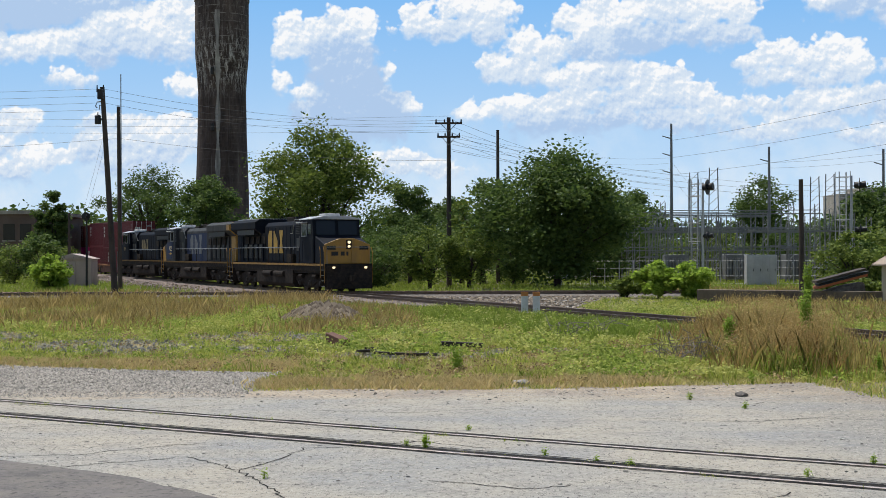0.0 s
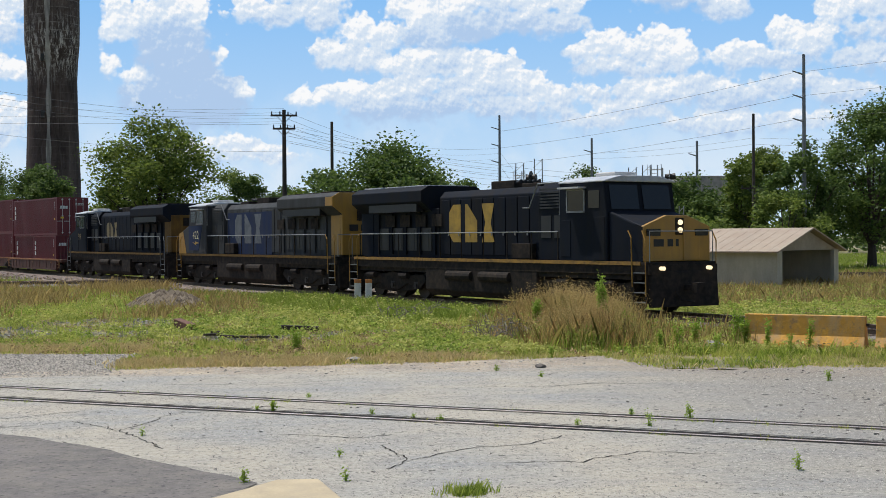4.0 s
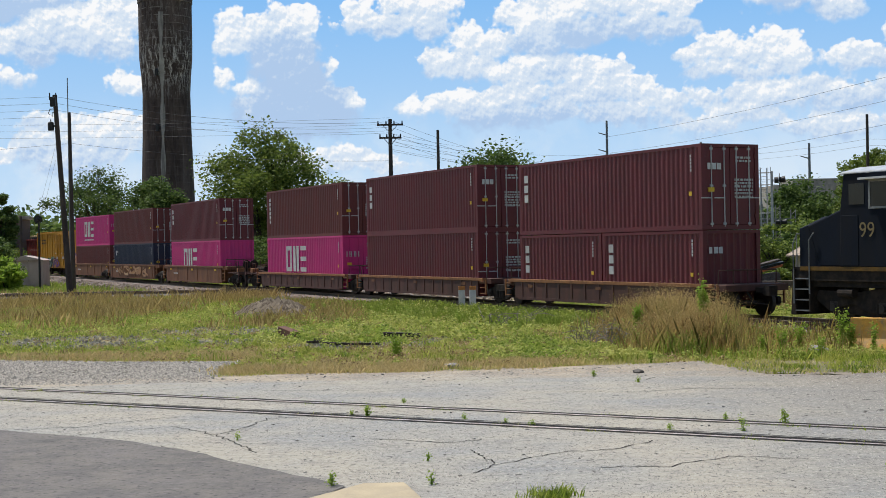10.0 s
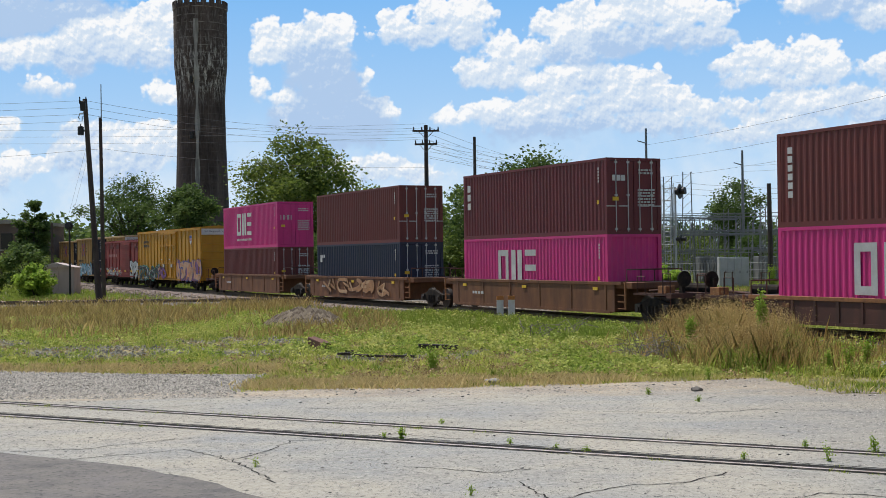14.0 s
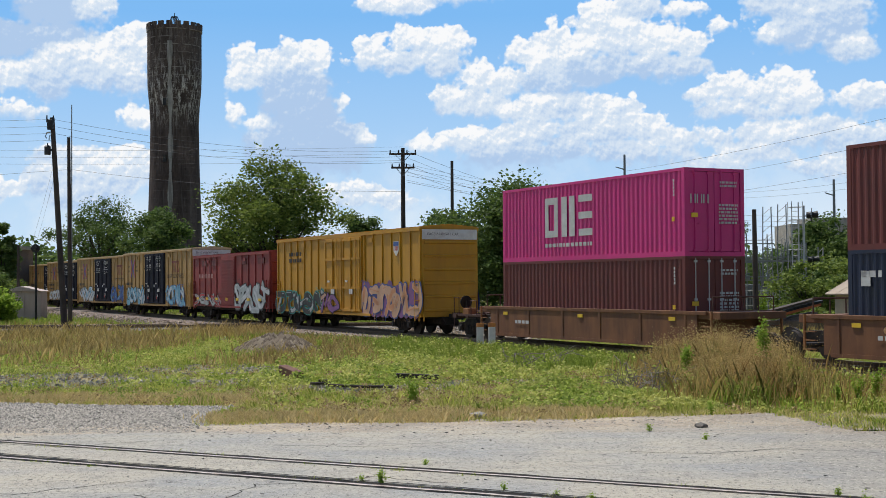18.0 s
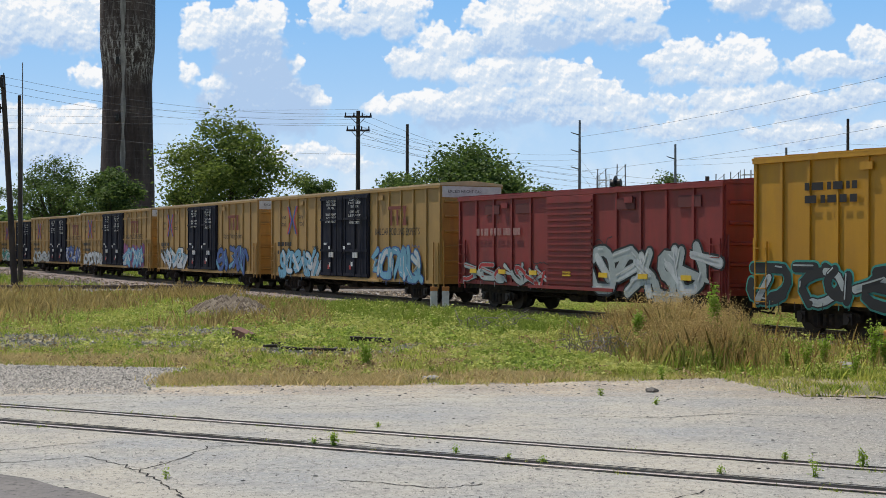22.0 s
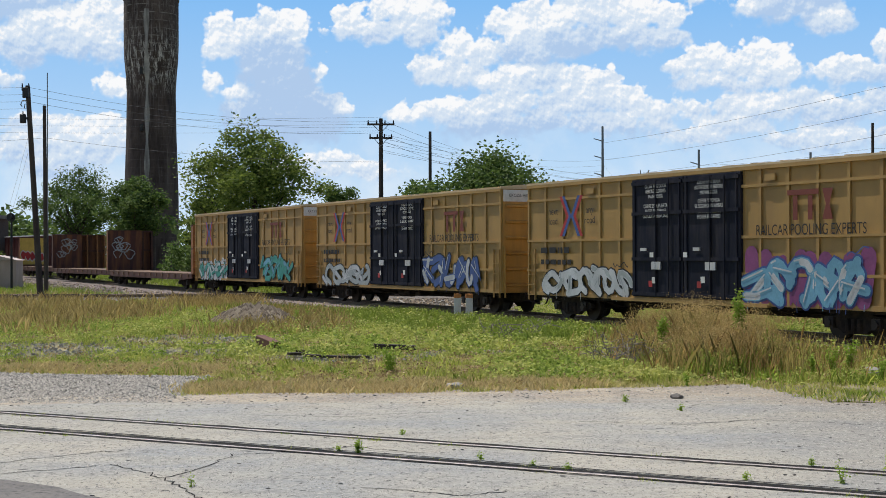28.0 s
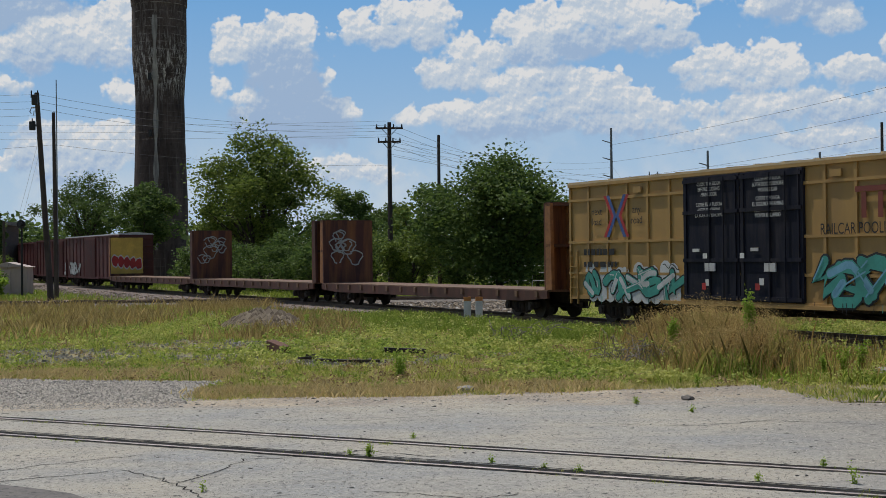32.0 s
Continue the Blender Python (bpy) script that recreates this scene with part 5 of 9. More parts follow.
    part("nose_front", Geo().prism([(-1.43, 1.72), (1.43, 1.72), (1.43, 2.86), (0.45, 3.22), (-0.45, 3.22), (-1.43, 2.86)], "x", 9.62, 9.78), front, nose, "weathered yellow nose", bevel=0.02)
    for sy in (-1, 1):
        part("nose_flank", Geo().prism([(8.9, 1.72), (9.76, 1.72), (9.76, 2.84), (9.4, 2.94)], "y", sy * 1.42, sy * 1.432), accent if scheme == 1 else front, nose)
        part("number_board", Geo().prism([(9.77, 2.55), (9.84, 2.55), (9.84, 2.77), (9.77, 2.77)], "y", sy * 0.75, sy * 1.3), P_GLASS, nose)
        part("ditch_light", Geo().cyl((10.12, sy * 1.0, 1.5), (10.3, sy * 1.0, 1.5), 0.065, n=14), LAMP_ON if scheme == 1 else P_PALE, c)
    part("nose_mark", bars(Geo(), -1.0, 0.1, 2.1, 2.5, 9.783, 1, 77, "end"), P_BLACKINK, nose, "dark block mark")
    part("headlight_housing", Geo().box(9.70, -0.08, 2.58, 9.80, 0.28, 3.14), P_UNDER, nose, bevel=0.02)
    part("nose_door", Geo().box(9.78, 0.25, 1.75, 9.81, 0.95, 2.68), front, nose, bevel=0.01)
    g = Geo()
    for z in (2.74, 2.99):
        g.cyl((9.7, 0.1, z), (9.86, 0.1, z), 0.085, n=14)
    each("headlight", g, LAMP_ON if scheme == 1 else P_PALE, nose, "lit twin headlight" if scheme == 1 else "")
    # lower gear
    part("fuel_tank", Geo().prism([(-1.2, 0.22), (1.2, 0.22), (1.45, 0.45), (1.45, 1.32), (-1.45, 1.32), (-1.45, 0.45)], "x", -3.9, 3.9), P_UNDER, c, bevel=0.04)
    for sy in (-1, 1):
        g = Geo().cyl((-2.2, sy * 1.42, 1.04), (-0.4, sy * 1.42, 1.04), 0.2, n=12).cyl((0.2, sy * 1.42, 1.04), (2.2, sy * 1.42, 1.04), 0.2, n=12)
        each("air_reservoir", g, P_UNDER, c)
    for d in (-1, 1):
        bx = 6.6 if d > 0 else -7.0
        truck(c, bx, 3, 1.95, 0.53)
        for sy in (-1, 1):
            g = Geo().prism([(bx - 2.75, 0.75), (bx - 2.2, 0.42), (bx - 1.2, 0.62), (bx - 0.5, 0.36), (bx + 0.5, 0.36), (bx + 1.2, 0.62), (bx + 2.2, 0.42), (bx + 2.75, 0.75), (bx + 2.6, 1.02), (bx + 1.0, 0.98), (bx, 1.12), (bx - 1.0, 0.98), (bx - 2.6, 1.02)], "y", sy * 1.17, sy * 1.24)
            part("bogie_frame", g, P_UNDER, c, bevel=0.03)
            each("brake_cylinder", Geo().cyl((bx - 1.6, sy * 1.34, 0.95), (bx - 1.0, sy * 1.34, 0.95), 0.13, n=10).cyl((bx + 1.0, sy * 1.34, 0.95), (bx + 1.6, sy * 1.34, 0.95), 0.13, n=10), P_UNDER, c)
            part("cable_duct", Geo().box(bx - 3.0, sy * 1.2, 1.12, bx + 3.0, sy * 1.36, 1.32), P_UNDER, c)
        part("pilot", Geo().prism([(d * 10.0, 0.25), (d * 10.25, 0.25), (d * 10.15, 1.4), (d * 10.0, 1.4)], "y", -1.4, 1.4), P_UNDER, c, bevel=0.02)
        coupler(c, d * 10.15, d)
        for sy in (-1, 1):
            st = part("step_well", Geo().box(d * 9.3, sy * 1.15, 0.35, d * 9.36, sy * 1.48, 1.65).box(d * 9.94, sy * 1.15, 0.35, d * 10.0, sy * 1.48, 1.65), P_UNDER, c)
            g = Geo()
            for q in range(4):
                g.box(d * 9.36, sy * 1.15, 0.38 + q * 0.32, d * 9.94, sy * 1.49, 0.41 + q * 0.32)
            each("step", g, P_RAILING, st)
            g = Geo().tube([(d * 9.98, sy * 1.5, 0.6), (d * 9.98, sy * 1.52, 2.4), (d * 9.8, sy * 1.5, 2.72)], 0.022)
            g.tube([(d * 9.3, sy * 1.5, 0.9), (d * 9.28, sy * 1.52, 2.5), (d * 9.1, sy * 1.5, 2.72)], 0.022)
            part("grab_rail", g, P_YELLOW if scheme != 3 else P_RAILING, c)
        g = Geo().tube([(d * 10.0, -1.35, 1.7), (d * 10.0, -1.35, 2.7), (d * 10.0, 1.35, 2.7), (d * 10.0, 1.35, 1.7)], 0.022)
        part("end_rail", g, P_RAILING, c)
    for sy in (-1, 1):
        hr = part("handrail", Geo().tube([(-9.1, sy * 1.46, 2.72), (5.2, sy * 1.46, 2.72)], 0.024), P_RAILING, c)
        for k in range(10):
            x = -9.1 + 14.3 * k / 9
            part("stanchion", Geo().cyl((x, sy * 1.46, 1.68), (x, sy * 1.46, 2.72), 0.022, n=6), P_UNDER, hr)
        # block marks on the hood
        g = Geo()
        y = sy * 0.99
        h, z0, first, pitch = {1: (1.5, 2.35, -2.8, 1.2), 2: (1.55, 2.3, -2.4, 1.3), 3: (1.0, 2.7, -2.3, 0.82)}[scheme]
        for k in range(3):
            t, w, x = h * 0.2, h * 0.58, first + k * pitch
            pts = [[(t, 0), (w, 0), (w, h), (t, h), (0, h - t), (0, t)], [(0, 0), (w, 0), (w, h * 0.56), (t * 0.6, h), (0, h)], [(0, 0), (w, 0), (w * 0.72, h / 2), (w, h), (0, h), (w * 0.28, h / 2)]][k]
            g.add([((x + p) * -sy, y, z0 + q) for p, q in pts], [tuple(range(len(pts)))])
        part("hood_mark", g, {1: MARK_YEL, 2: MARK_PALE, 3: MARK_DULL}[scheme], c, "faded block mark")
        if scheme != 1:
            x = 6.9
            ob = letters("road_number", "422" if scheme == 2 else "99", 0.62, MARK_NUM if scheme == 2 else MARK_DULL, c, 0, 0, 0)
            ob.data.transform(Matrix.Translation((x if sy < 0 else x, sy * 1.52, 2.75)) @ (Matrix.Rotation(radians(180), 4, "Z") if sy > 0 else Matrix.Identity(4)))
    if scheme == 2:
        for sy in (-1, 1):
            part("blue_panel", Geo().box(-2.4, sy * 0.955, 1.72, 3.4, sy * 0.9865, 3.95), P_BLUE, c)
            part("yellow_panel", Geo().prism([(8.6, 1.72), (9.77, 1.72), (9.77, 2.82), (9.1, 3.0)], "y", sy * 1.43, sy * 1.437), P_YELLOW, c)
            part("cab_panel", Geo().prism([(6.5, 1.9), (8.0, 1.9), (8.0, 3.3), (5.9, 3.3)], "y", sy * 1.50, sy * 1.518), P_BLUE, c)
            part("lightning_mark", Geo().add([(6.3, sy * 1.524, 2.32), (7.0, sy * 1.524, 2.42), (6.95, sy * 1.524, 2.30), (7.5, sy * 1.524, 2.40), (6.8, sy * 1.524, 2.18), (6.85, sy * 1.524, 2.28)], [(0, 1, 2, 3, 4, 5)]), MARK_YEL, c)
    # the radiator end is drawn out to its full length
    for ob in c.children_recursive:
        if ob.type == "MESH" and not any(q and q.name.startswith("bogie") for q in (ob, ob.parent, ob.parent.parent)):
            for v in ob.data.vertices:
                if v.co.x < -3.6:
                    v.co.x = -3.6 + (v.co.x + 3.6) * 1.085
    return c


LAMP_ON = glow("headlight_glow", (1.0, 0.80, 0.48), 1.25)
MARK_YEL = paint("faded_yellow_mark", (0.42, 0.26, 0.035), 0.6, var=0.2, dirt=(0.15, 0.10, 0.03), dirt_amount=0.5)
MARK_PALE = paint("faded_pale_mark", (0.12, 0.135, 0.155), 0.6, var=0.2, dirt=(0.05, 0.055, 0.065), dirt_amount=0.7)
MARK_NUM = paint("cream_number", (0.55, 0.50, 0.30), 0.6, var=0.15)
MARK_DULL = paint("dull_gold_mark", (0.20, 0.15, 0.06), 0.6, var=0.2, dirt=(0.06, 0.05, 0.03), dirt_amount=0.5)

# ---- the train: (thing, place of its middle along the line at the start, height over the rail, turned round) ----
TRAIN = []


def run(ob, s0, z=0.0, back=False):
    TRAIN.append((ob, s0, z, back))
    return ob


run(locomotive("dark blue diesel locomotive with a yellow nose and lit headlights", P_NAVY, P_NAVY, P_NAVY, P_STRIPE, 1), -85.35)
run(locomotive("sooty grey and blue diesel locomotive with yellow ends", P_GREY, P_GREY, P_YELLOW, P_DIRTYYEL, 2), -107.85, back=True)
run(locomotive("dark navy diesel locomotive with a dull gold mark", P_NAVY, P_NAVY, P_DIRTYYEL, P_DIRTYYEL, 3), -130.45, back=True)

WELL_Z = 0.30
STACKS = [(-151.3, "low", 14.4, (1, 0), (6.0, -7.9)), (-167.2, "low", 14.4, (0, 0), (-7.9,)), (-183.0, "low", 15.0, (0, 1), (-8.6,)),
          (-204.9, "tall", 15.6, (1, 0), (9.1, -9.7)), (-224.4, "tall", 15.6, (0, 0), (-9.8,)), (-244.0, "tall", 15.6, (0, 1), (-9.0,))]
DECKS = {-183.0: (0, 2.3), -204.9: (2.5, 0), -244.0: (0, 2.4)}
for s, kind, length, (a, b), bog in STACKS:
    w = run(well_unit("rust-brown well car with tall stained sides" if kind == "tall" else "dark maroon well car with an orange-brown top rail", kind, length, a, b, bog, DECKS.get(s, (0, 0))), s)
    if s == -224.4:
        graffiti(w, -4.0, 5.0, 0.42, 1.25, 1.425, sprays("tan", (0.42, 0.22, 0.10)), sprays("brown", (0.09, 0.035, 0.02)), sprays("cream", (0.55, 0.36, 0.20)), 5, 91)
T = 2.896
run(container("dark maroon steel container with pale block marks, stacked on top", P_MAROON, mark="upright", seed=1), -151.3, WELL_Z + 2.62)
run(container("short maroon steel container in the well", P_MAROON, 6.06, 2.59, "upright", 2, True), -148.22, WELL_Z)
run(container("short maroon steel container in the well", P_MAROON, 6.06, 2.59, "upright", 3, True), -154.36, WELL_Z)
run(container("maroon steel container with pale block marks, stacked on top", P_MAROON, mark="upright", seed=4), -167.2, WELL_Z + T)
run(container("maroon steel container in the well", P_MAROON, mark=None, seed=5), -167.2, WELL_Z)
run(container("brown-red steel container with a column of pale marks, stacked on top", P_BROWNRED, mark="column", seed=6), -182.75, WELL_Z + T)
run(container("bright magenta steel container with large pale block marks", P_PINK, mark="blocks", seed=7), -182.75, WELL_Z)
run(container("maroon steel container with pale block marks, stacked on top", P_MAROON, mark="upright", seed=8), -204.8, WELL_Z + T)
run(container("bright magenta steel container half hidden in the well", P_PINK, mark="blocks", seed=9, plain_end=True), -204.8, WELL_Z)
run(container("brown-red steel container, stacked on top", P_BROWNRED, mark=None, seed=10), -224.4, WELL_Z + T)
run(container("dark blue steel container half hidden in the well", P_DKBLUE, mark="small", seed=11), -224.4, WELL_Z)
run(container("bright magenta steel container with large pale block marks, stacked on top", P_PINK, mark="blocks", seed=12), -244.0, WELL_Z + T)
run(container("brown-red steel container half hidden in the well", P_BROWNRED, mark=None, seed=13), -244.0, WELL_Z)

yb = run(boxcar("amber-yellow boxcar with bright graffiti along its lower side", P_AMBER, P_AMBER, P_AMBER, 19.4, 5.03, 18, [(-2.0, 0.45, P_AMBER, "plug"), (0.48, 2.9, P_AMBER, "plug")]), -267.1)
graffiti(yb, 3.0, 9.5, 0.75, 2.3, 1.49, S_PEACH, S_BLUE, S_ORANGE, 6, 21, S_PURPLE)
graffiti(yb, -9.4, -2.2, 0.75, 2.0, 1.49, S_BLACK, S_TEAL, S_SILVER, 5, 22)
graffiti(yb, -2.2, 0.0, 0.8, 1.8, 1.61, S_PURPLE, S_BLACK, S_PEACH, 2, 23)
part("logo_board", Geo().prism([(6.8, 4.35), (6.8, 3.9), (7.1, 3.65), (7.4, 3.9), (7.4, 4.35)], "y", -1.50, -1.485), P_WHITE, yb)
part("logo_band", Geo().box(6.82, -1.506, 4.14, 7.38, -1.5, 4.33), S_BLUE, yb)
g = Geo()
for k in range(4):
    g.box(6.85 + k * 0.145, -1.506, 3.92, 6.91 + k * 0.145, -1.5, 4.12)
each("logo_stripe", g, S_RED, yb)
tagged(part("lettering", bars(Geo(), -7.6, -5.6, 3.5, 4.2, -1.49, 2, 8), P_BLACKINK, yb), "dark stencilled marks", kind="stuff")
rb = run(boxcar("faded red boxcar with silver graffiti and a ribbed sliding door", P_RED, P_RED, P_RED, 16.2, 4.45, 12, [(-1.5, 1.4, P_RED, "slide")], white_end=False, floor=1.05), -286.2)
graffiti(rb, 1.6, 7.5, 0.75, 2.45, 1.50, S_SILVER, S_BLACK, S_WHITE, 5, 31)
graffiti(rb, -7.6, -1.4, 0.95, 1.75, 1.50, S_SILVER, S_BLACK, S_RED, 5, 32)
tagged(part("lettering", bars(Geo(), -6.6, -3.1, 2.7, 3.15, -1.49, 1, 4), paint("faded_pale_marks", (0.40, 0.22, 0.20), 0.7, var=0.45, scale=3, dirt=(0.30, 0.06, 0.055), dirt_amount=0.7), rb), "faded pale stencilled marks", kind="stuff")
g = Geo()
for a, b in ((-5.95, -4.9), (-3.7, -2.6), (2.55, 3.7), (5.95, 7.05)):
    g.box(a, -1.47, 3.62, b, -1.43, 3.98)
each("patch_panel", g, paint("dark_red_patch", (0.13, 0.03, 0.028), 0.7, var=0.2), rb)
g = Geo()
for k in range(7):
    g.box(-7.0 + k * 2.2, -1.56, 1.36, -6.5 + k * 2.2, -1.54, 1.52)
each("reflector", g, P_SIGNYEL, rb)

TTX = [(-305.45, 0, (S_CYAN, S_BLACK, S_WHITE), (S_CYAN, S_BLUE, S_WHITE), None, None), (-326.7, 0, (S_WHITE, S_BLACK, S_CYAN), (S_BLUE, S_BLACK, S_CYAN), None, None),
       (-348.2, 1, (S_WHITE, S_BLACK, S_SILVER), (S_CYAN, S_BLUE, S_WHITE), None, S_MAGENTA), (-369.4, 1, (S_SILVER, S_BLACK, S_WHITE), (S_BLUE, S_BLACK, S_WHITE), None, None), (-390.65, 1, (S_TEAL, S_BLACK, S_WHITE), (S_TEAL, S_BLACK, S_CYAN), S_WHITE, None)]
for k, (s, grid, ga, gb, ba, bb) in enumerate(TTX):
    b = run(boxcar(("tan-yellow boxcar with a grid of ribs, dark blue doors and graffiti" if grid else "tan-yellow boxcar with upright ribs, dark blue doors and graffiti"), P_TAN, P_TANROOF, P_TANEND, 19.2, 5.08, 16,
                   [(-2.75, -0.02, P_DOORBLUE, "plug"), (0.02, 2.75, P_DOORBLUE, "plug")], bands=(1.75, 2.85, 4.35) if grid else ()), s)
    graffiti(b, -8.3, -3.0, 0.85, 2.2 - 0.3 * (k > 1), 1.49, *ga, 5, 40 + k, ba)
    graffiti(b, 3.0, 7.9, 0.85, 2.3, 1.49, *gb, 5, 50 + k, bb)
    # crossed mark in red and blue, small words, brown block mark
    g = Geo()
    for slot, (dx, col) in enumerate(((0.10, 0), (-0.10, 1))):
        g.slot = slot
        yy = -1.488 - 0.002 * slot
        for d in (1, -1):
            for sx in (1, -1):
                a, w, far = (-6.55 - sx * 0.02, 0.17, 0.44) if slot else (-6.55 + sx * 0.15, 0.16, 0.46)
                g.add([(a, yy, 3.72), (a + sx * w, yy, 3.72), (a + sx * (w + far), yy, 3.72 + d * 0.72), (a + sx * far, yy, 3.72 + d * 0.72)], [(0, 1, 2, 3)])
    ob = new("cross_mark", g.mesh("cross_mark", [S_RED, S_BLUE]))
    ob.parent = b
    tagged(ob, "red and blue crossed arrow mark")
    letters("lettering", "next\nload", 0.36, P_BLACKINK, b, -7.75, -1.49, 3.72)
    letters("lettering", "any\nroad", 0.36, P_BLACKINK, b, -5.35, -1.49, 3.72)
    letters("slogan", "Railcar Pooling Experts" if k == 1 else "RAILCAR POOLING EXPERTS", 0.44, P_BLACKINK, b, 5.6, -1.49, 2.95 if k == 1 else 3.02, squeeze=0.78)
    g = Geo()
    g.box(4.75, -1.492, 4.0, 6.0, -1.486, 4.15)
    for q in range(2):
        x = 4.98 + q * 0.6
        g.box(x, -1.492, 3.3, x + 0.18, -1.486, 3.98)
    g.add([(6.15, -1.49, 4.15), (6.55, -1.49, 4.15), (6.42, -1.49, 3.72), (6.55, -1.49, 3.3), (6.15, -1.49, 3.3), (6.28, -1.49, 3.72)], [(0, 1, 2, 3, 4, 5)])
    part("block_mark", g, P_BROWNLOGO, b, "brown block mark")
    tagged(part("lettering", bars(bars(Geo(), -8.6, -6.6, 2.3, 2.65, -1.49, 1, k), -8.6, -6.4, 1.9, 2.2, -1.49, 1, k + 9), P_BLACKINK, b), "dark stencilled marks", kind="stuff")
    letters("door_notice", "CLOSE THIS DOOR\nBEFORE CLOSING\nMAIN DOOR", 0.165, P_WHITE, b, -1.4, -1.565, 4.38, squeeze=0.82)
    letters("door_notice", "CIERRE ESTA PUERTA\nANTES DE CERRAR\nLA PUERTA PRINCIPAL", 0.165, P_WHITE, b, -1.4, -1.565, 3.74, squeeze=0.82)
    letters("door_notice", "CLOSE AND LOCK\nBOTH DOORS BEFORE\nMOVING CAR", 0.165, P_WHITE, b, 1.32, -1.565, 4.40, squeeze=0.82)
    letters("door_notice", "CIERRE Y PONGA\nEL SEGURO EN AMBAS\nPUERTAS ANTES DE\nMOVER EL CARRO", 0.165, P_WHITE, b, 1.32, -1.565, 3.74, squeeze=0.82)
    for x, z, m in ((-1.62, 2.30, P_WHITE), (-1.5, 1.50, P_WHITE), (-1.68, 1.38, S_RED), (1.02, 1.55, P_WHITE), (0.84, 1.40, S_RED), (0.15, 2.3, P_WHITE)):
        part("door_sticker", Geo().box(x - 0.10, -1.568, z - 0.10, x + 0.10, -1.562, z + 0.10), m, b)
run(flat_car("long rusty bulkhead flat car, empty, with graffiti", 1), -413.2)
run(flat_car("long rusty bulkhead flat car, empty", 2), -437.0)
run(flat_car("rusty bulkhead flat car with a yellow end wall and red graffiti", 3), -460.6)
mb = run(boxcar("dull maroon boxcar with a pale roof and scrawled graffiti", P_DULLRED, P_PALE, P_DULLRED, 18.4, 4.75, 14, [(-1.6, 1.6, P_DULLRED, "slide")], white_end=False), -482.4)
graffiti(mb, -7.5, -3.5, 1.1, 2.2, 1.49, S_SILVER, S_BLACK, S_WHITE, 3, 61)
for k in range(3):
    mb = run(boxcar("dull maroon boxcar with pale graffiti", P_DULLRED, P_DULLRED, P_DULLRED, 18.4, 4.75, 14, [(-1.6, 1.6, P_DULLRED, "slide")], white_end=False), -502.6 - 20.2 * k)
    graffiti(mb, 2.5, 7.5, 1.1, 2.6, 1.49, S_SILVER, S_BLACK, S_WHITE, 3, 71 + k)

SPEED = 11.18


def motions():
    for ob, s0, z, back in TRAIN:
        rows = []
        for t in range(33):
            x, y, turn = on_line(s0 + SPEED * t)
            rows.append((t, pose(x, y, RAIL_Z + z, 0, 0, turn + (180 if back else 0))))
        walk(ob, rows)

# ---- tower ----
def tower():
    t = thing("water_tower", "tall dark weathered concrete water tower with a battlemented rim", "water tower")
    cx, cy = -38.2, 200.0
    prof = [(4.0, -1), (3.9, 11.5), (3.62, 19.9), (3.52, 26.2), (3.66, 28.8), (3.9, 31.4), (3.95, 33.5), (3.95, 39.8), (4.06, 39.8), (4.06, 40.4)]
    n = 40
    g = Geo()
    vs = [(cx + r * math.cos(2 * math.pi * i / n), cy + r * math.sin(2 * math.pi * i / n), z) for r, z in prof for i in range(n)]
    fs = [(k * n + i, k * n + (i + 1) % n, (k + 1) * n + (i + 1) % n, (k + 1) * n + i) for k in range(len(prof) - 1) for i in range(n)]
    g.add(vs, fs + [tuple(range((len(prof) - 1) * n, len(prof) * n))])
    shaft = part("shaft", g, M_TOWER, t)
    for k in range(20):
        a = 2 * math.pi * k / 20
        g = Geo()
        c, s = math.cos(a), math.sin(a)
        q = [Vector((cx + r * math.cos(a + d), cy + r * math.sin(a + d))) for r, d in ((4.09, -0.1), (4.09, 0.1), (3.8, 0.1), (3.8, -0.1))]
        g.prism([(p.x, p.y) for p in q], "z", 40.3, 40.95)
        part("battlement", g, M_TOWER, t)
    g = Geo()
    a = math.radians(270 + 1)
    vs, fs = [], []
    for k, z in enumerate(np.arange(4, 39, 1.0)):
        r, w = np.interp(z, [p[1] for p in prof], [p[0] for p in prof]) + 0.03, 0.075 + 0.03 * math.sin(z * 0.9)
        vs += [(cx + r * math.cos(a - w), cy + r * math.sin(a - w), z), (cx + r * math.cos(a + w), cy + r * math.sin(a + w), z)]
        if k:
            fs.append((2 * k - 2, 2 * k - 1, 2 * k + 1, 2 * k))
    g.add(vs, fs)
    part("pale_strip", g, M_TOWER_LT, shaft, "bleached upright strip of concrete")
    for z in (12.5, 20.4, 28.6):
        part("slit", Geo().box(cx - 0.9, cy - 4.05, z, cx - 0.5, cy - 3.4, z + 1.0), M_BLACK, shaft)
    g = Geo()
    for k in range(6):
        a, n2 = 2 * math.pi * k / 6, 2 * math.pi * (k + 1) / 6
        g.cyl((cx + 1.0 * math.cos(a), cy + 1.0 * math.sin(a), 40.3), (cx + 0.45 * math.cos(a), cy + 0.45 * math.sin(a), 42.2), 0.07, n=5)
        g.cyl((cx + 0.45 * math.cos(a), cy + 0.45 * math.sin(a), 42.2), (cx + 0.45 * math.cos(n2), cy + 0.45 * math.sin(n2), 42.2), 0.06, n=5)
    g.cyl((cx, cy, 40.4), (cx, cy, 42.8), 0.06, n=5)
    each("roof_strut", g, M_BLACK, t)
    return t


tower()


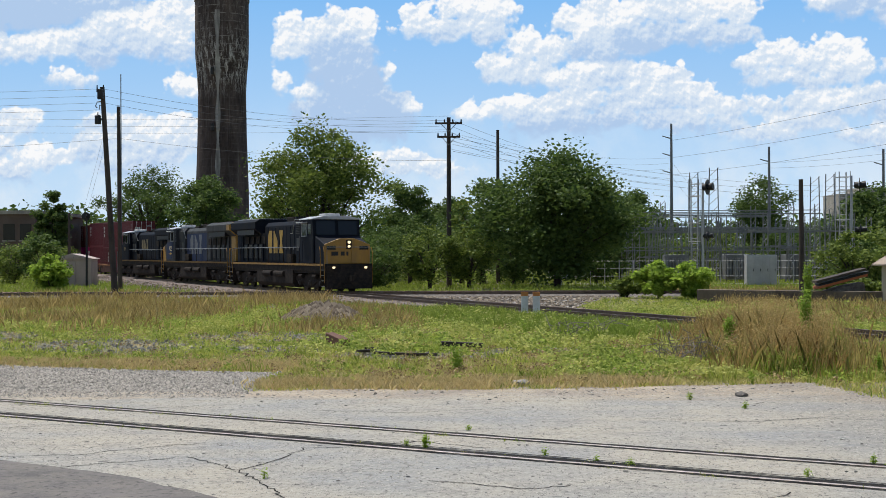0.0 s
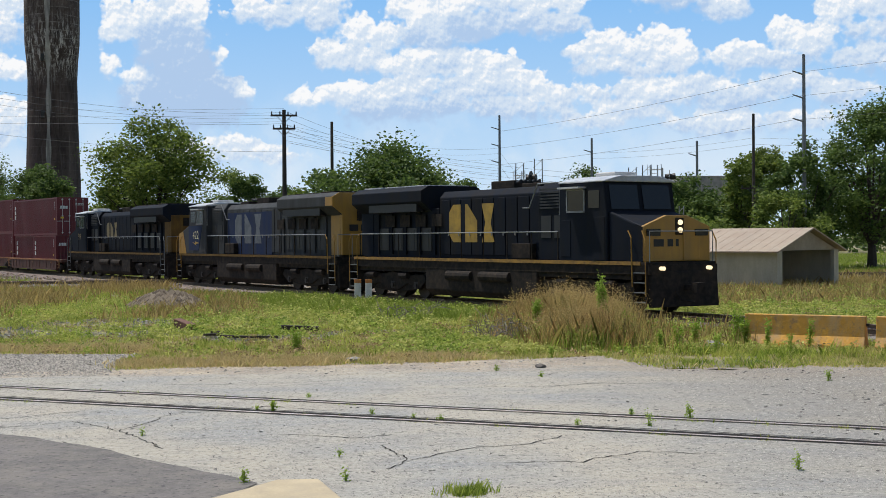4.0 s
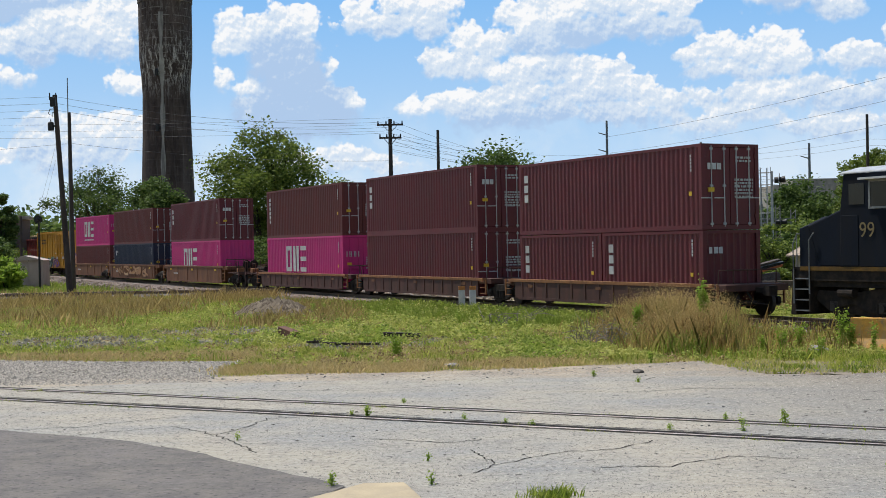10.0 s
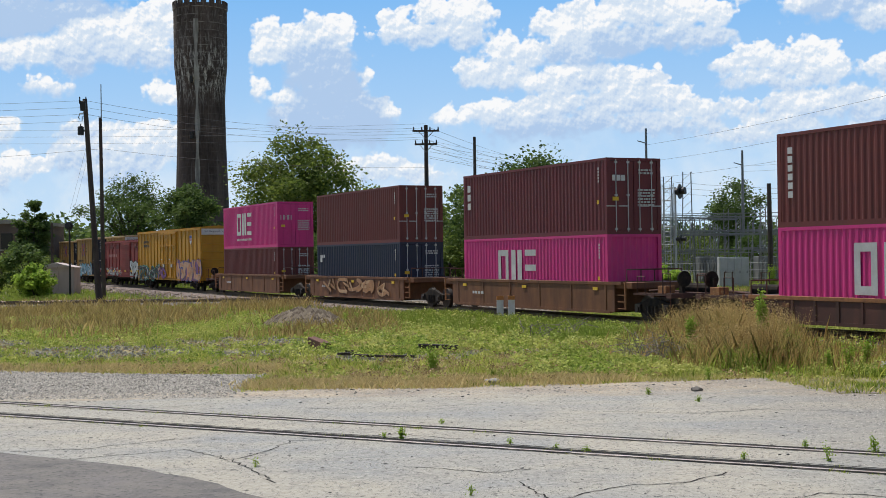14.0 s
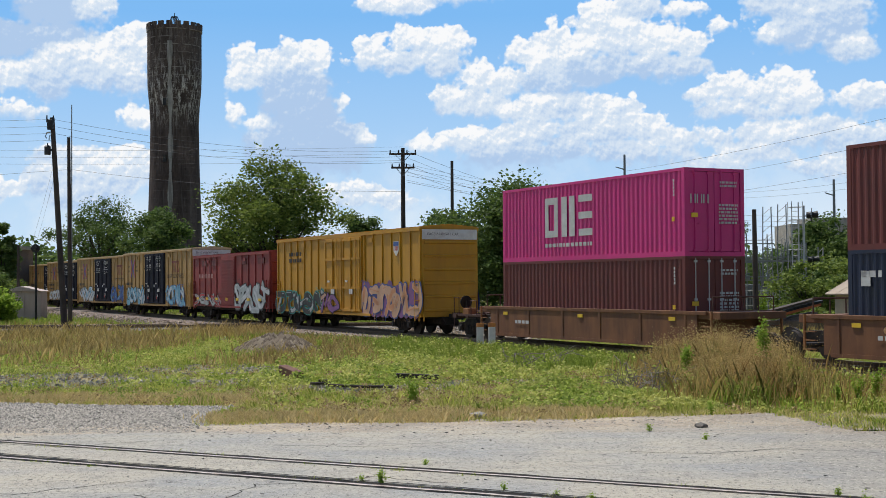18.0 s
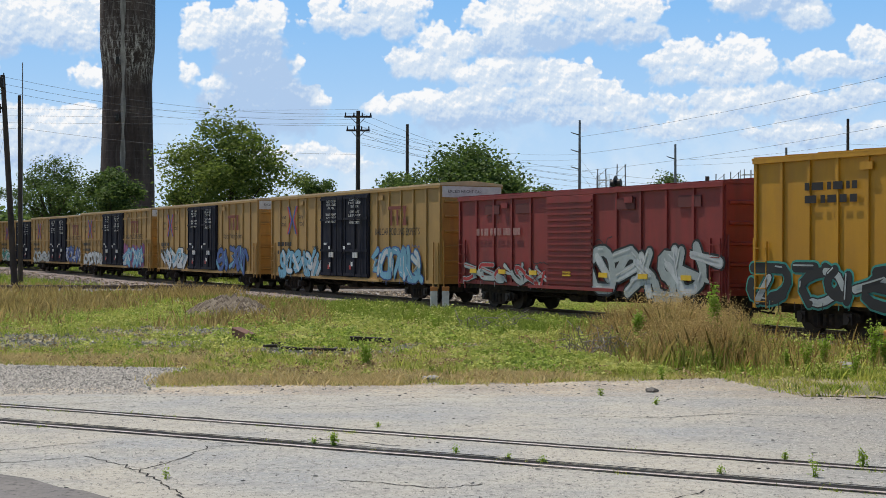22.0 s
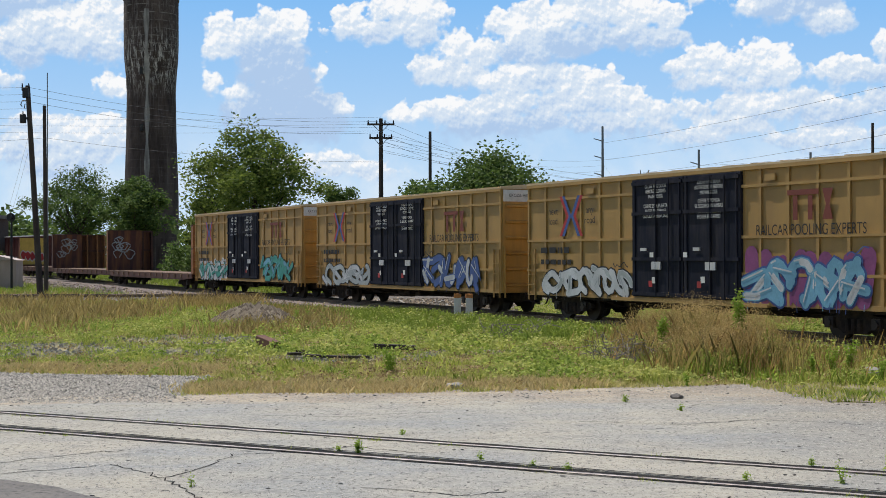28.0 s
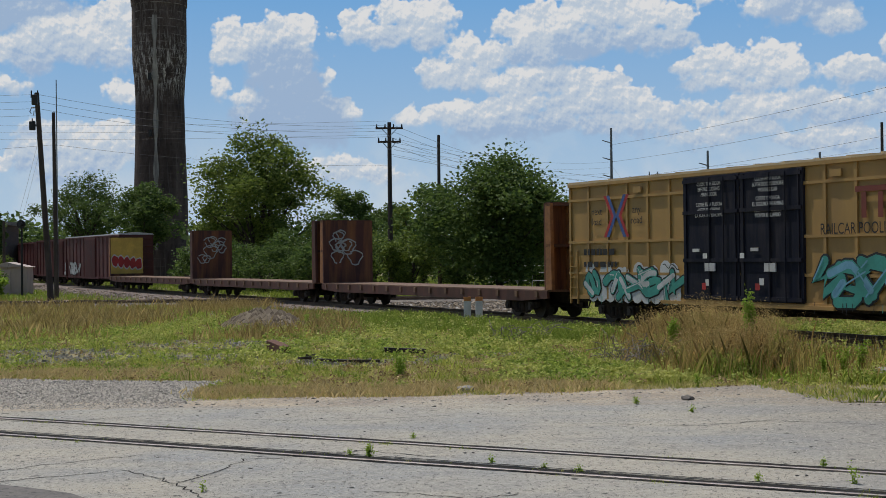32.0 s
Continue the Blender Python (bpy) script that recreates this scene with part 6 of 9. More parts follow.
# ---- poles and wires ----
def wood_pole(x, y, top, arms=(), lean=0.0, r=0.16, label="dark weathered wooden utility pole", extra=""):
    p = thing("utility_pole", label, "utility pole", "utility poles")
    b = Vector((x, y, -0.1))
    hd = Vector((x + lean, y, top))
    part("shaft", Geo().cyl(b, hd, r, r * 0.7, n=12), M_WOODPOLE, p, smooth=False)
    for z, half in arms:
        q = b.lerp(hd, (z + 0.1) / (top + 0.1))
        arm = part("crossarm", Geo().box(q.x - half, q.y - 0.26, z - 0.07, q.x + half, q.y - 0.14, z + 0.07), M_WOODPOLE, p)
        for k in range(4):
            xx = q.x - half * 0.92 + 2 * half * 0.92 * k / 3
            part("insulator", Geo().cyl((xx, q.y - 0.2, z + 0.07), (xx, q.y - 0.2, z + 0.30), 0.06, 0.04, n=8), M_BLACK, arm)
        g = Geo().cyl((q.x - half * 0.6, q.y - 0.2, z), (q.x, q.y - 0.15, z - 0.6), 0.025, n=5).cyl((q.x + half * 0.6, q.y - 0.2, z), (q.x, q.y - 0.15, z - 0.6), 0.025, n=5)
        part("brace", g, M_STEELPOLE, arm)
    if extra == "transformer":
        def at(d):
            return b.lerp(hd, (top - d + 0.1) / (top + 0.1))

        part("cutout", Geo().box(hd.x - 0.22, y - 0.34, top - 0.75, hd.x + 0.12, y - 0.08, top - 0.15), M_BLACK, p, bevel=0.03)
        for dx in (-0.28, 0.10):
            part("insulator", Geo().cyl((hd.x + dx, y - 0.12, top - 0.3), (hd.x + dx, y - 0.12, top + 0.12), 0.05, 0.035, n=8), M_BLACK, p)
        q = at(1.05)
        part("bracket", Geo().tube([(q.x, y, q.z + 0.2), (q.x - 0.35, y - 0.1, q.z + 0.15), (q.x - 0.45, y - 0.1, q.z - 0.1), (q.x - 0.35, y - 0.1, q.z - 0.2)], 0.035, n=6), M_STEELPOLE, p)
        part("bracket", Geo().tube([(q.x, y, q.z - 0.05), (q.x - 0.2, y - 0.1, q.z - 0.05), (q.x - 0.22, y - 0.1, q.z - 0.3)], 0.03, n=6), M_STEELPOLE, p)
        q = at(1.95)
        t = part("transformer", Geo().cyl((q.x - 0.36, y - 0.1, q.z - 0.28), (q.x - 0.36, y - 0.1, q.z + 0.2), 0.19, n=14), M_BLACK, p, bevel=0.03)
        part("lid", Geo().cyl((q.x - 0.36, y - 0.1, q.z + 0.2), (q.x - 0.36, y - 0.1, q.z + 0.27), 0.2, 0.12, n=14), M_BLACK, t)
        part("bushing", Geo().cyl((q.x - 0.36, y - 0.1, q.z + 0.27), (q.x - 0.36, y - 0.1, q.z + 0.42), 0.035, n=8), M_BLACK, t)
        part("mount", Geo().box(q.x - 0.3, y - 0.12, q.z - 0.06, q.x, y - 0.05, q.z + 0.06), M_BLACK, t)
    return p


def steel_pole(x, y, top, arms=3, r=0.22, label="grey galvanised steel power pole"):
    p = thing("power_pole", label, "power pole", "steel power poles")
    part("shaft", Geo().cyl((x, y, -0.1), (x, y, top), r, r * 0.55, n=12), M_STEELPOLE, p)
    for k in range(arms):
        z = top - 1.5 - k * 1.9
        part("insulator_arm", Geo().cyl((x, y, z - 0.15), (x - 1.0, y - 0.2, z + 0.12), 0.07, 0.05, n=8), M_STEELPOLE, p)
    return p


wood_pole(-2.3, 100, 12.5, [(12.05, 1.0), (11.05, 0.85)], r=0.2)
wood_pole(1.47, 112, 12.63, r=0.17, label="slim grey wooden utility pole")
wood_pole(-22.05, 81.5, 12.6, [], lean=-0.75, r=0.2, extra="transformer", label="leaning dark utility pole with a transformer")
wood_pole(-24.55, 92, 12.57, [], lean=-0.1, r=0.16, label="plain dark utility pole without crossarms")
wood_pole(-32.95, 108, 5.8, r=0.14, label="short grey wooden post")
steel_pole(21.1, 150, 16.65)
steel_pole(31.8, 150, 14.05, 1)
steel_pole(41.3, 140, 13.0, 1)
wood_pole(41.6, 122, 14.3, [(7.2, 1.3)], r=0.18)
steel_pole(39.3, 102.5, 17.3)
wood_pole(17.6, 75, 6.5, r=0.17, lean=-0.05, label="bare dark wooden post overgrown at its foot")
g = Geo().cyl((-37.3, 140, 0), (-37.3, 140, 21.2), 0.09, 0.05, n=6)
solid("antenna_mast", g, M_STEELPOLE, "thin grey antenna mast", "antenna")


M_WIRE = paint("weathered_cable", (0.09, 0.09, 0.095), 0.7, var=0.2)


def wires(name, label, a, b, n, sag, r=0.016, spread=0.28, fan=0.0):
    w = thing(name, label, "wire", "overhead wires")
    for k in range(n):
        pa = Vector(a) + Vector((0, 0, -spread * k))
        pb = Vector(b) + Vector((0, 0, -spread * k * (1 + fan)))
        pts = []
        for q in range(13):
            u = q / 12
            p = pa.lerp(pb, u)
            p.z -= sag * 4 * u * (1 - u)
            pts.append(p)
        part("wire", Geo().tube(pts, r * 0.45, n=4), M_WIRE, w)
    return w


wires("power_lines", "bundle of thin black power lines", (-80, 84, 13.2), (-22.75, 81.5, 12.5), 4, 0.5, 0.018, 0.42)
wires("power_lines", "bundle of thin black power lines", (-22.75, 81.5, 12.5), (-2.3, 100, 12.3), 3, 0.7, 0.02, 0.42)
wires("power_lines", "bundle of thin black power lines", (-24.55, 92, 10.4), (-2.45, 99.8, 9.3), 1, 0.4, 0.02)
wires("power_lines", "bundle of thin black power lines", (-80, 88, 8.4), (-24.55, 92, 10.4), 1, 0.6, 0.02)
wires("power_lines", "bundle of thin black power lines", (-2.0, 100, 12.3), (21.1, 150, 10.6), 4, 0.9, 0.024, 0.5, 0.3)
wires("power_lines", "bundle of thin black power lines", (-2.0, 100, 11.0), (41.3, 140, 9.2), 3, 1.1, 0.024, 0.5)
wires("power_lines", "bundle of thin black power lines", (21.1, 150, 14.8), (38.4, 102.5, 15.8), 3, 0.35, 0.028, 1.9)
wires("power_lines", "bundle of thin black power lines", (38.6, 102.5, 15.8), (64, 44, 15.9), 3, 0.4, 0.022, 1.9)
wires("power_lines", "bundle of thin black power lines", (31.8, 150, 12.3), (41.6, 122, 12.0), 2, 0.3, 0.022, 0.6)
wires("power_lines", "bundle of thin black power lines", (41.6, 122, 12.0), (68, 76, 9.5), 3, 0.6, 0.02, 0.6)
wires("power_lines", "bundle of thin black power lines", (-80, 96, 14.0), (-2.3, 100, 12.6), 3, 0.8, 0.016, 0.5)
wires("power_lines", "bundle of thin black power lines", (-2.3, 100, 11.4), (21.1, 150, 12.9), 3, 0.8, 0.018, 0.6)
wires("guy_wires", "slack guy wires of the leaning pole", (-22.6, 81.3, 10.0), (-25.4, 84, 3.0), 2, 0.2, 0.014, 0.9)
wires("guy_wires", "guy wires of the steel pole", (21.1, 150, 12.5), (25.2, 150, 7.6), 2, 0.2, 0.02, 1.6)


# ---- signals ----
def signal_mast(x, y, top, faces, cage=True, label="grey signal mast with a ladder cage and black heads"):
    s = thing("signal_mast", label, "railway signal", "railway signals")
    part("mast", Geo().cyl((x, y, -0.1), (x, y, top), 0.09, 0.07, n=10), M_GALV if cage else M_BLACK, s)
    g = Geo()
    for dx in (-0.75, -0.35):
        g.cyl((x + dx, y, 0), (x + dx, y, top + 0.2), 0.025, n=5)
    for k in range(int(top / 0.35)):
        g.cyl((x - 0.75, y, 0.3 + k * 0.35), (x - 0.35, y, 0.3 + k * 0.35), 0.016, n=4)
    if cage:
        part("ladder", g, M_GALV, s)
        g = Geo()
        for dx, dy in ((-0.9, -0.5), (-0.2, -0.5), (-0.9, 0.4), (-0.2, 0.4)):
            g.cyl((x + dx, y + dy, top * 0.45), (x + dx, y + dy, top + 0.25), 0.022, n=5)
        for z in (top * 0.45, top * 0.62, top - 0.9, top - 0.1):
            g.tube([(x - 0.9, y - 0.5, z), (x - 0.2, y - 0.5, z), (x - 0.2, y + 0.4, z), (x - 0.9, y + 0.4, z), (x - 0.9, y - 0.5, z)], 0.02, n=4)
        each("cage_bar", g, M_GALV, s)
    for dx, z, r, turn in faces:
        u = Vector((math.sin(radians(turn)), -math.cos(radians(turn)), 0))
        c = Vector((x + dx, y - 0.1, z))
        h = part("signal_head", Geo().cyl(c, c + u * 0.05, r, n=20), M_BLACK, s)
        part("hood", Geo().cyl(c + u * 0.04, c + u * 0.42 + Vector((0, 0, 0.05)), r * 0.42, r * 0.5, n=12), M_BLACK, h)
        part("housing", Geo().cyl(c - u * 0.02, c - u * 0.3, r * 0.5, r * 0.42, n=12), M_BLACK, h)
        part("bracket", Geo().cyl((x, y, z - 0.05), c - Vector((0, 0, 0.05)), 0.04, n=6), M_GALV if cage else M_BLACK, h)
    return s


signal_mast(15.0, 92, 7.2, [(0.28, 6.9, 0.52, 62), (0.3, 3.6, 0.34, 62)])
signal_mast(23.3, 86, 7.3, [(0.45, 6.7, 0.45, 75), (0.5, 3.9, 0.34, 75)])
signal_mast(-29.2, 100, 5.6, [(0, 5.3, 0.32, 0)], cage=False, label="dark signal mast with a round black target")


# ---- substation ----
M_FRAME = paint("dull_galvanised_frame", (0.27, 0.28, 0.285), 0.6, 0.2, var=0.25, scale=0.6, dirt=(0.12, 0.12, 0.12), dirt_amount=0.5)


def substation():
    s = thing("substation", "grey steel electrical substation of lattice frames and insulators", "substation")
    rnd = random.Random(8)
    for x in np.arange(12.9, 32.5, 2.1):
        for y in (112, 117, 122):
            top = rnd.uniform(5.0, 6.6)
            g = Geo()
            for dx in (-0.2, 0.2):
                g.box(x + dx - 0.035, y - 0.035, 0, x + dx + 0.035, y + 0.035, top)
            for k in range(int(top / 0.5)):
                z = 0.3 + k * 0.5
                g.cyl((x - 0.2, y, z), (x + 0.2, y, z + 0.45), 0.018, n=4)
            part("lattice_column", g, M_FRAME if rnd.random() < 0.6 else M_STEELPOLE, s)
    for y in (112, 117, 122):
        for z in (2.6, 4.2, 5.6):
            x0 = 12.9 if z < 5 else rnd.uniform(13, 17)
            x1 = 31.8 if z < 5 else rnd.uniform(23, 30)
            part("beam", Geo().box(x0, y - 0.1, z, x1, y + 0.1, z + 0.09).box(x0, y - 0.1, z + 0.3, x1, y + 0.1, z + 0.36), M_FRAME, s)
    for k in range(46):
        x, y, z = rnd.uniform(13.5, 30), rnd.choice((111.8, 116.8, 121.8)), rnd.choice((2.7, 4.3, 1.2))
        g = Geo()
        for q in range(4):
            g.cyl((x, y, z + q * 0.16), (x, y, z + q * 0.16 + 0.09), 0.11, 0.06, n=8)
        part("insulator", g, M_STEELPOLE, s)
    for x, top in ((18.5, 9.4), (20.2, 9.8), (28.9, 9.0), (30.2, 9.2)):
        g = Geo()
        for dx in (-0.5, 0.5):
            g.cyl((x + dx, 118, 0), (x + dx * 0.7, 118, top), 0.05, n=6)
        for q in range(12):
            g.cyl((x - 0.45, 118, q * top / 12), (x + 0.45, 118, (q + 1) * top / 12), 0.02, n=4)
        part("lattice_mast", g, M_FRAME, s)
    # raking legs, switch arms and loops of bus bar
    for k in range(16):
        x, y = 13.6 + k * 1.05, rnd.choice((112.5, 117.5, 121))
        z0, z1 = rnd.uniform(1.8, 3.0), rnd.uniform(4.0, 6.0)
        part("raking_leg", Geo().cyl((x, y, 0), (x + rnd.uniform(-0.9, 0.9), y, z1), 0.07, 0.05, n=6), M_STEELPOLE, s)
        g = Geo().tube([(x, y, z1), (x + 0.5, y, z1 + 0.35), (x + 1.0, y, z1 + 0.1), (x + 1.3, y, z0)], 0.03, n=5)
        part("bus_bar", g, M_FRAME, s)
        part("switch_arm", Geo().box(x - 0.6, y - 0.6, z0, x + 0.7, y - 0.5, z0 + 0.12), M_STEELPOLE, s)
    for x in (15.5, 20.5, 25.5):
        b = part("transformer", Geo().box(x, 114, 0.2, x + 2.0, 116, 2.3), M_STEELPOLE, s, bevel=0.04)
        g = Geo()
        for q in range(8):
            g.box(x + 0.1 + q * 0.23, 113.7, 0.4, x + 0.2 + q * 0.23, 114, 2.0)
        each("cooling_fin", g, M_STEELPOLE, b)
    return s


substation()
cab = thing("control_cabinet", "pale grey metal control cabinet with four doors", "cabinet")
part("body", Geo().box(19.5, 100, 0.1, 21.7, 101, 2.3), M_GALV, cab, bevel=0.02)
for k in range(4):
    d = part("door", Geo().box(19.56 + k * 0.53, 99.97, 0.25, 20.05 + k * 0.53, 100.0, 2.2), M_GALV, cab, bevel=0.01)
    part("handle", Geo().box(19.94 + k * 0.53, 99.93, 1.1, 19.98 + k * 0.53, 99.97, 1.3), M_BLACK, d)
fen = thing("chain_fence", "thin grey wire fence before the substation", "fence")
for k in range(26):
    x = 4.0 + k * 1.1
    part("post", Geo().cyl((x, 104, 0), (x, 104, 1.9), 0.03, n=6), M_GALV, fen)
for z in (0.1, 0.7, 1.3, 1.85):
    part("wire", Geo().cyl((4, 104, z), (31.5, 104, z), 0.015, n=4), M_GALV, fen)

# ---- shed, wall, far buildings ----
def shed():
    s = thing("shed", "concrete-block shed with a tan roof and open dark bay", "shed")
    m = pose(19.35, 66.3, 0, 0, 0, -49)
    wl = 5.4
    wd = 6.4
    def P(g):
        g.v = [tuple(m @ Vector(p)) for p in g.v]
        return g
    mb = paint("shed_block", (0.50, 0.45, 0.36), 0.9, var=0.12, scale=1, fine=12, dirt=(0.33, 0.29, 0.22), dirt_amount=0.5, streak=4)
    part("side_wall", P(Geo().box(0, 0, -0.1, wl, 0.2, 1.95)), mb, s)
    part("back_wall", P(Geo().box(0, 0.2, -0.1, 0.2, wd, 1.95)), mb, s)
    part("far_wall", P(Geo().box(0.2, wd - 0.2, -0.1, wl, wd, 1.95)), mb, s)
    part("gable", P(Geo().prism([(0.05, 1.95), (wd - 0.05, 1.95), (wd / 2, 2.95)], "x", wl - 0.15, wl - 0.05)), paint("gable_boards", (0.35, 0.29, 0.22), 0.85, var=0.2, dirt=(0.2, 0.16, 0.12)), s)
    part("post", P(Geo().box(wl - 0.2, 0.2, -0.1, wl, 0.5, 1.95).box(wl - 0.2, wd - 0.5, -0.1, wl, wd - 0.2, 1.95)), mb, s)
    rf = paint("tan_sheet_roof", (0.34, 0.275, 0.21), 0.7, var=0.12, scale=0.6, dirt=(0.28, 0.2, 0.14), dirt_amount=0.5)
    for a, b in (((-0.4, 1.86), (wd / 2, 3.05)), ((wd + 0.4, 1.86), (wd / 2, 3.05))):
        g = Geo()
        g.add([(-0.3, a[0], a[1]), (wl + 0.3, a[0], a[1]), (wl + 0.3, b[0], b[1]), (-0.3, b[0], b[1]), (-0.3, a[0], a[1] + 0.06), (wl + 0.3, a[0], a[1] + 0.06), (wl + 0.3, b[0], b[1] + 0.06), (-0.3, b[0], b[1] + 0.06)], [(0, 1, 2, 3), (4, 5, 6, 7), (0, 1, 5, 4), (1, 2, 6, 5), (2, 3, 7, 6), (3, 0, 4, 7)])
        rp = part("roof", P(g), rf, s)
        g = Geo()
        for k in range(11):
            x = -0.3 + (wl + 0.56) * k / 10
            g.add([(x, a[0], a[1] + 0.06), (x + 0.04, a[0], a[1] + 0.06), (x + 0.04, b[0], b[1] + 0.06), (x, b[0], b[1] + 0.06), (x, a[0], a[1] + 0.07), (x + 0.04, a[0], a[1] + 0.07), (x + 0.04, b[0], b[1] + 0.07), (x, b[0], b[1] + 0.07)], [(4, 5, 6, 7), (0, 1, 5, 4), (1, 2, 6, 5), (2, 3, 7, 6), (3, 0, 4, 7)])
        part("roof_seam", P(g), rf, rp)
    return s


shed()
g = Geo().prism([(11.1, 70.3), (18.2, 66.0), (20.0, 66.4), (20.2, 66.8), (18.4, 66.5), (11.4, 70.7)], "z", -0.1, 0.62)
solid("low_wall", g, paint("stained_concrete_wall", (0.17, 0.135, 0.10), 0.9, var=0.25, scale=0.7, dirt=(0.06, 0.045, 0.035), dirt_amount=0.7, streak=4), "low stained concrete wall beside the track", "wall", bevel=0.03)
far = thing("grain_elevator", "pale grey concrete silo building far behind the trees", "building")
part("house", Geo().box(68, 258, 0, 88, 270, 13.4), M_CONC, far)
for k in range(6):
    part("silo", Geo().cyl((69.5 + k * 3.2, 256.5, 0), (69.5 + k * 3.2, 256.5, 11.2), 1.55, n=16), M_CONC, far)
part("headhouse", Geo().box(72, 259, 13.4, 84, 268, 14.6), M_CONC, far)
bl = thing("brick_building", "low brown brick building with a flat roof", "building")
part("wall", Geo().box(-78, 165, 0, -54.6, 185, 7.4), paint("brown_brick", (0.14, 0.105, 0.085), 0.9, var=0.2, scale=0.5, fine=14, dirt=(0.09, 0.06, 0.05)), bl)
part("roof", Geo().box(-78.3, 164.7, 7.4, -54.3, 185.3, 7.85), M_CONC, bl)
for k in range(11):
    w = part("window", Geo().box(-77 + k * 2.05, 164.93, 4.2, -75.6 + k * 2.05, 165.0, 6.2), P_GLASS, bl)
    part("window_sill", Geo().box(-77.1 + k * 2.05, 164.8, 4.05, -75.5 + k * 2.05, 165.0, 4.2), M_CONC, w)
P_HUT = paint("beige_hut_paint", (0.46, 0.38, 0.34), 0.7, var=0.1, scale=0.8, dirt=(0.30, 0.25, 0.22), dirt_amount=0.4, streak=5)
rel = thing("relay_cabinet", "pinkish-beige trackside relay hut with a low roof", "cabinet")
part("body", Geo().box(-33.6, 106, 0, -30.6, 107.8, 2.15), P_HUT, rel, bevel=0.03)
for k in range(2):
    part("door", Geo().box(-32.8 + k * 1.05, 105.96, 0.15, -31.85 + k * 1.05, 106.0, 1.95), P_HUT, rel, bevel=0.01)
part("roof", Geo().prism([(-33.75, 2.15), (-30.45, 2.15), (-32.1, 2.55)], "y", 105.8, 108.0), P_HUT, rel)

hs = thing("house", "small white wooden house far behind the trees", "house")
part("wall", Geo().box(6.5, 128, 0, 11, 133, 2.6), P_WHITE, hs)
part("roof", Geo().prism([(6.2, 2.6), (11.3, 2.6), (8.75, 4.0)], "y", 127.6, 133.4), M_CONC, hs)
part("window", Geo().box(7.6, 127.94, 1.1, 8.5, 128.0, 2.1), P_GLASS, hs)

# ---- barriers, posts, timber ----
M_ORANGE = paint("orange_barrier_paint", (0.60, 0.31, 0.05), 0.85, var=0.2, scale=1.6, fine=14, dirt=(0.40, 0.28, 0.15), dirt_amount=0.85, streak=2, bump=0.5, speck=(0.22, 0.15, 0.09), speck_scale=7, speck_amount=0.7)


def barrier(x0, y0, x1, y1, label):
    d = Vector((x1 - x0, y1 - y0, 0))
    L = d.length
    prof = [(-0.30, 0), (0.30, 0), (0.29, 0.08), (0.15, 0.30), (0.09, 0.80), (-0.09, 0.80), (-0.15, 0.30), (-0.29, 0.08)]
    b = thing("jersey_barrier", label, "barrier", "concrete barriers")
    b.matrix_world = pose(x0, y0, -0.03, 0, 0, math.degrees(math.atan2(d.y, d.x)))
    part("block", Geo().prism(prof, "x", 0, L), M_ORANGE, b, bevel=0.02)
    part("pin_loop", Geo().cyl((L + 0.03, 0, 0.55), (L + 0.03, 0, 0.62), 0.05, n=8), M_BLACK, b)
    return b


barrier(10.72, 29.9, 13.15, 28.2, "chipped orange concrete barrier in the weeds")
barrier(13.35, 28.05, 15.8, 26.3, "orange concrete barrier in the weeds")
barrier(16.0, 26.15, 18.4, 24.4, "orange concrete barrier in the weeds")
for x in (1.76, 2.23):
    p = thing("marker_post", "short white marker post with an orange top", "post", "marker posts")
    part("shaft", Geo().box(x - 0.14, 54.9, -0.05, x + 0.14, 55.1, 0.80), P_WHITE, p, bevel=0.01)
    part("top_band", Geo().box(x - 0.145, 54.895, 0.80, x + 0.145, 55.105, 0.96), paint("orange_band", (0.55, 0.22, 0.06), 0.7), p)
M_BLOCKWOOD = paint("rust_brown_timber", (0.15, 0.07, 0.045), 0.9, var=0.25, scale=3, fine=30, dirt=(0.07, 0.04, 0.03))
ob = solid("timber_block", Geo().box(-0.6, -0.12, 0, 0.6, 0.12, 0.24), M_BLOCKWOOD, "rust-brown squared timber lying in the grass", "timber", bevel=0.015)
ob.matrix_world = pose(-3.95, 37.6, 0.05, 4, 6, -62)
ob = solid("timber_plank", Geo().box(-0.55, -0.10, 0, 0.55, 0.10, 0.12), M_TIE, "dark plank lying on weeds", "timber", bevel=0.01)
ob.matrix_world = pose(-0.52, 36.2, 0.08, 0, 3, 6)
for x, y, a, L in ((-2.6, 36.0, 8, 0.5), (-2.1, 34.2, -12, 0.6), (-1.5, 34.0, 20, 0.4), (-2.9, 35.2, 40, 0.35)):
    ob = solid("timber_scrap", Geo().box(-L, -0.07, 0, L, 0.07, 0.06), M_TIE, "dark scrap of wood in the grass", "timber", bevel=0.01)
    ob.matrix_world = pose(x, y, 0.02, 0, 2, a)


pile = thing("scrap_pile", "pile of dark and orange scrap boards beside the shed", "scrap")
part("rubble", Geo().prism([(16.5, -0.05), (18.9, -0.05), (18.7, 1.05), (17.6, 0.85), (16.8, 0.6)], "y", 66.9, 67.9), M_BALLAST, pile, bevel=0.08)
for z, d, m in ((0.72, 0.0, paint("rust_orange_board", (0.42, 0.13, 0.05), 0.8, var=0.2, scale=2)), (0.86, 0.12, M_BLACK), (1.0, -0.1, M_TIE)):
    g = Geo().prism([(16.4 + d, z), (18.8 + d, z + 0.62), (18.8 + d, z + 0.74), (16.4 + d, z + 0.12)], "y", 66.7 + d, 67.7 + d)
    part("board", g, m, pile, bevel=0.01)


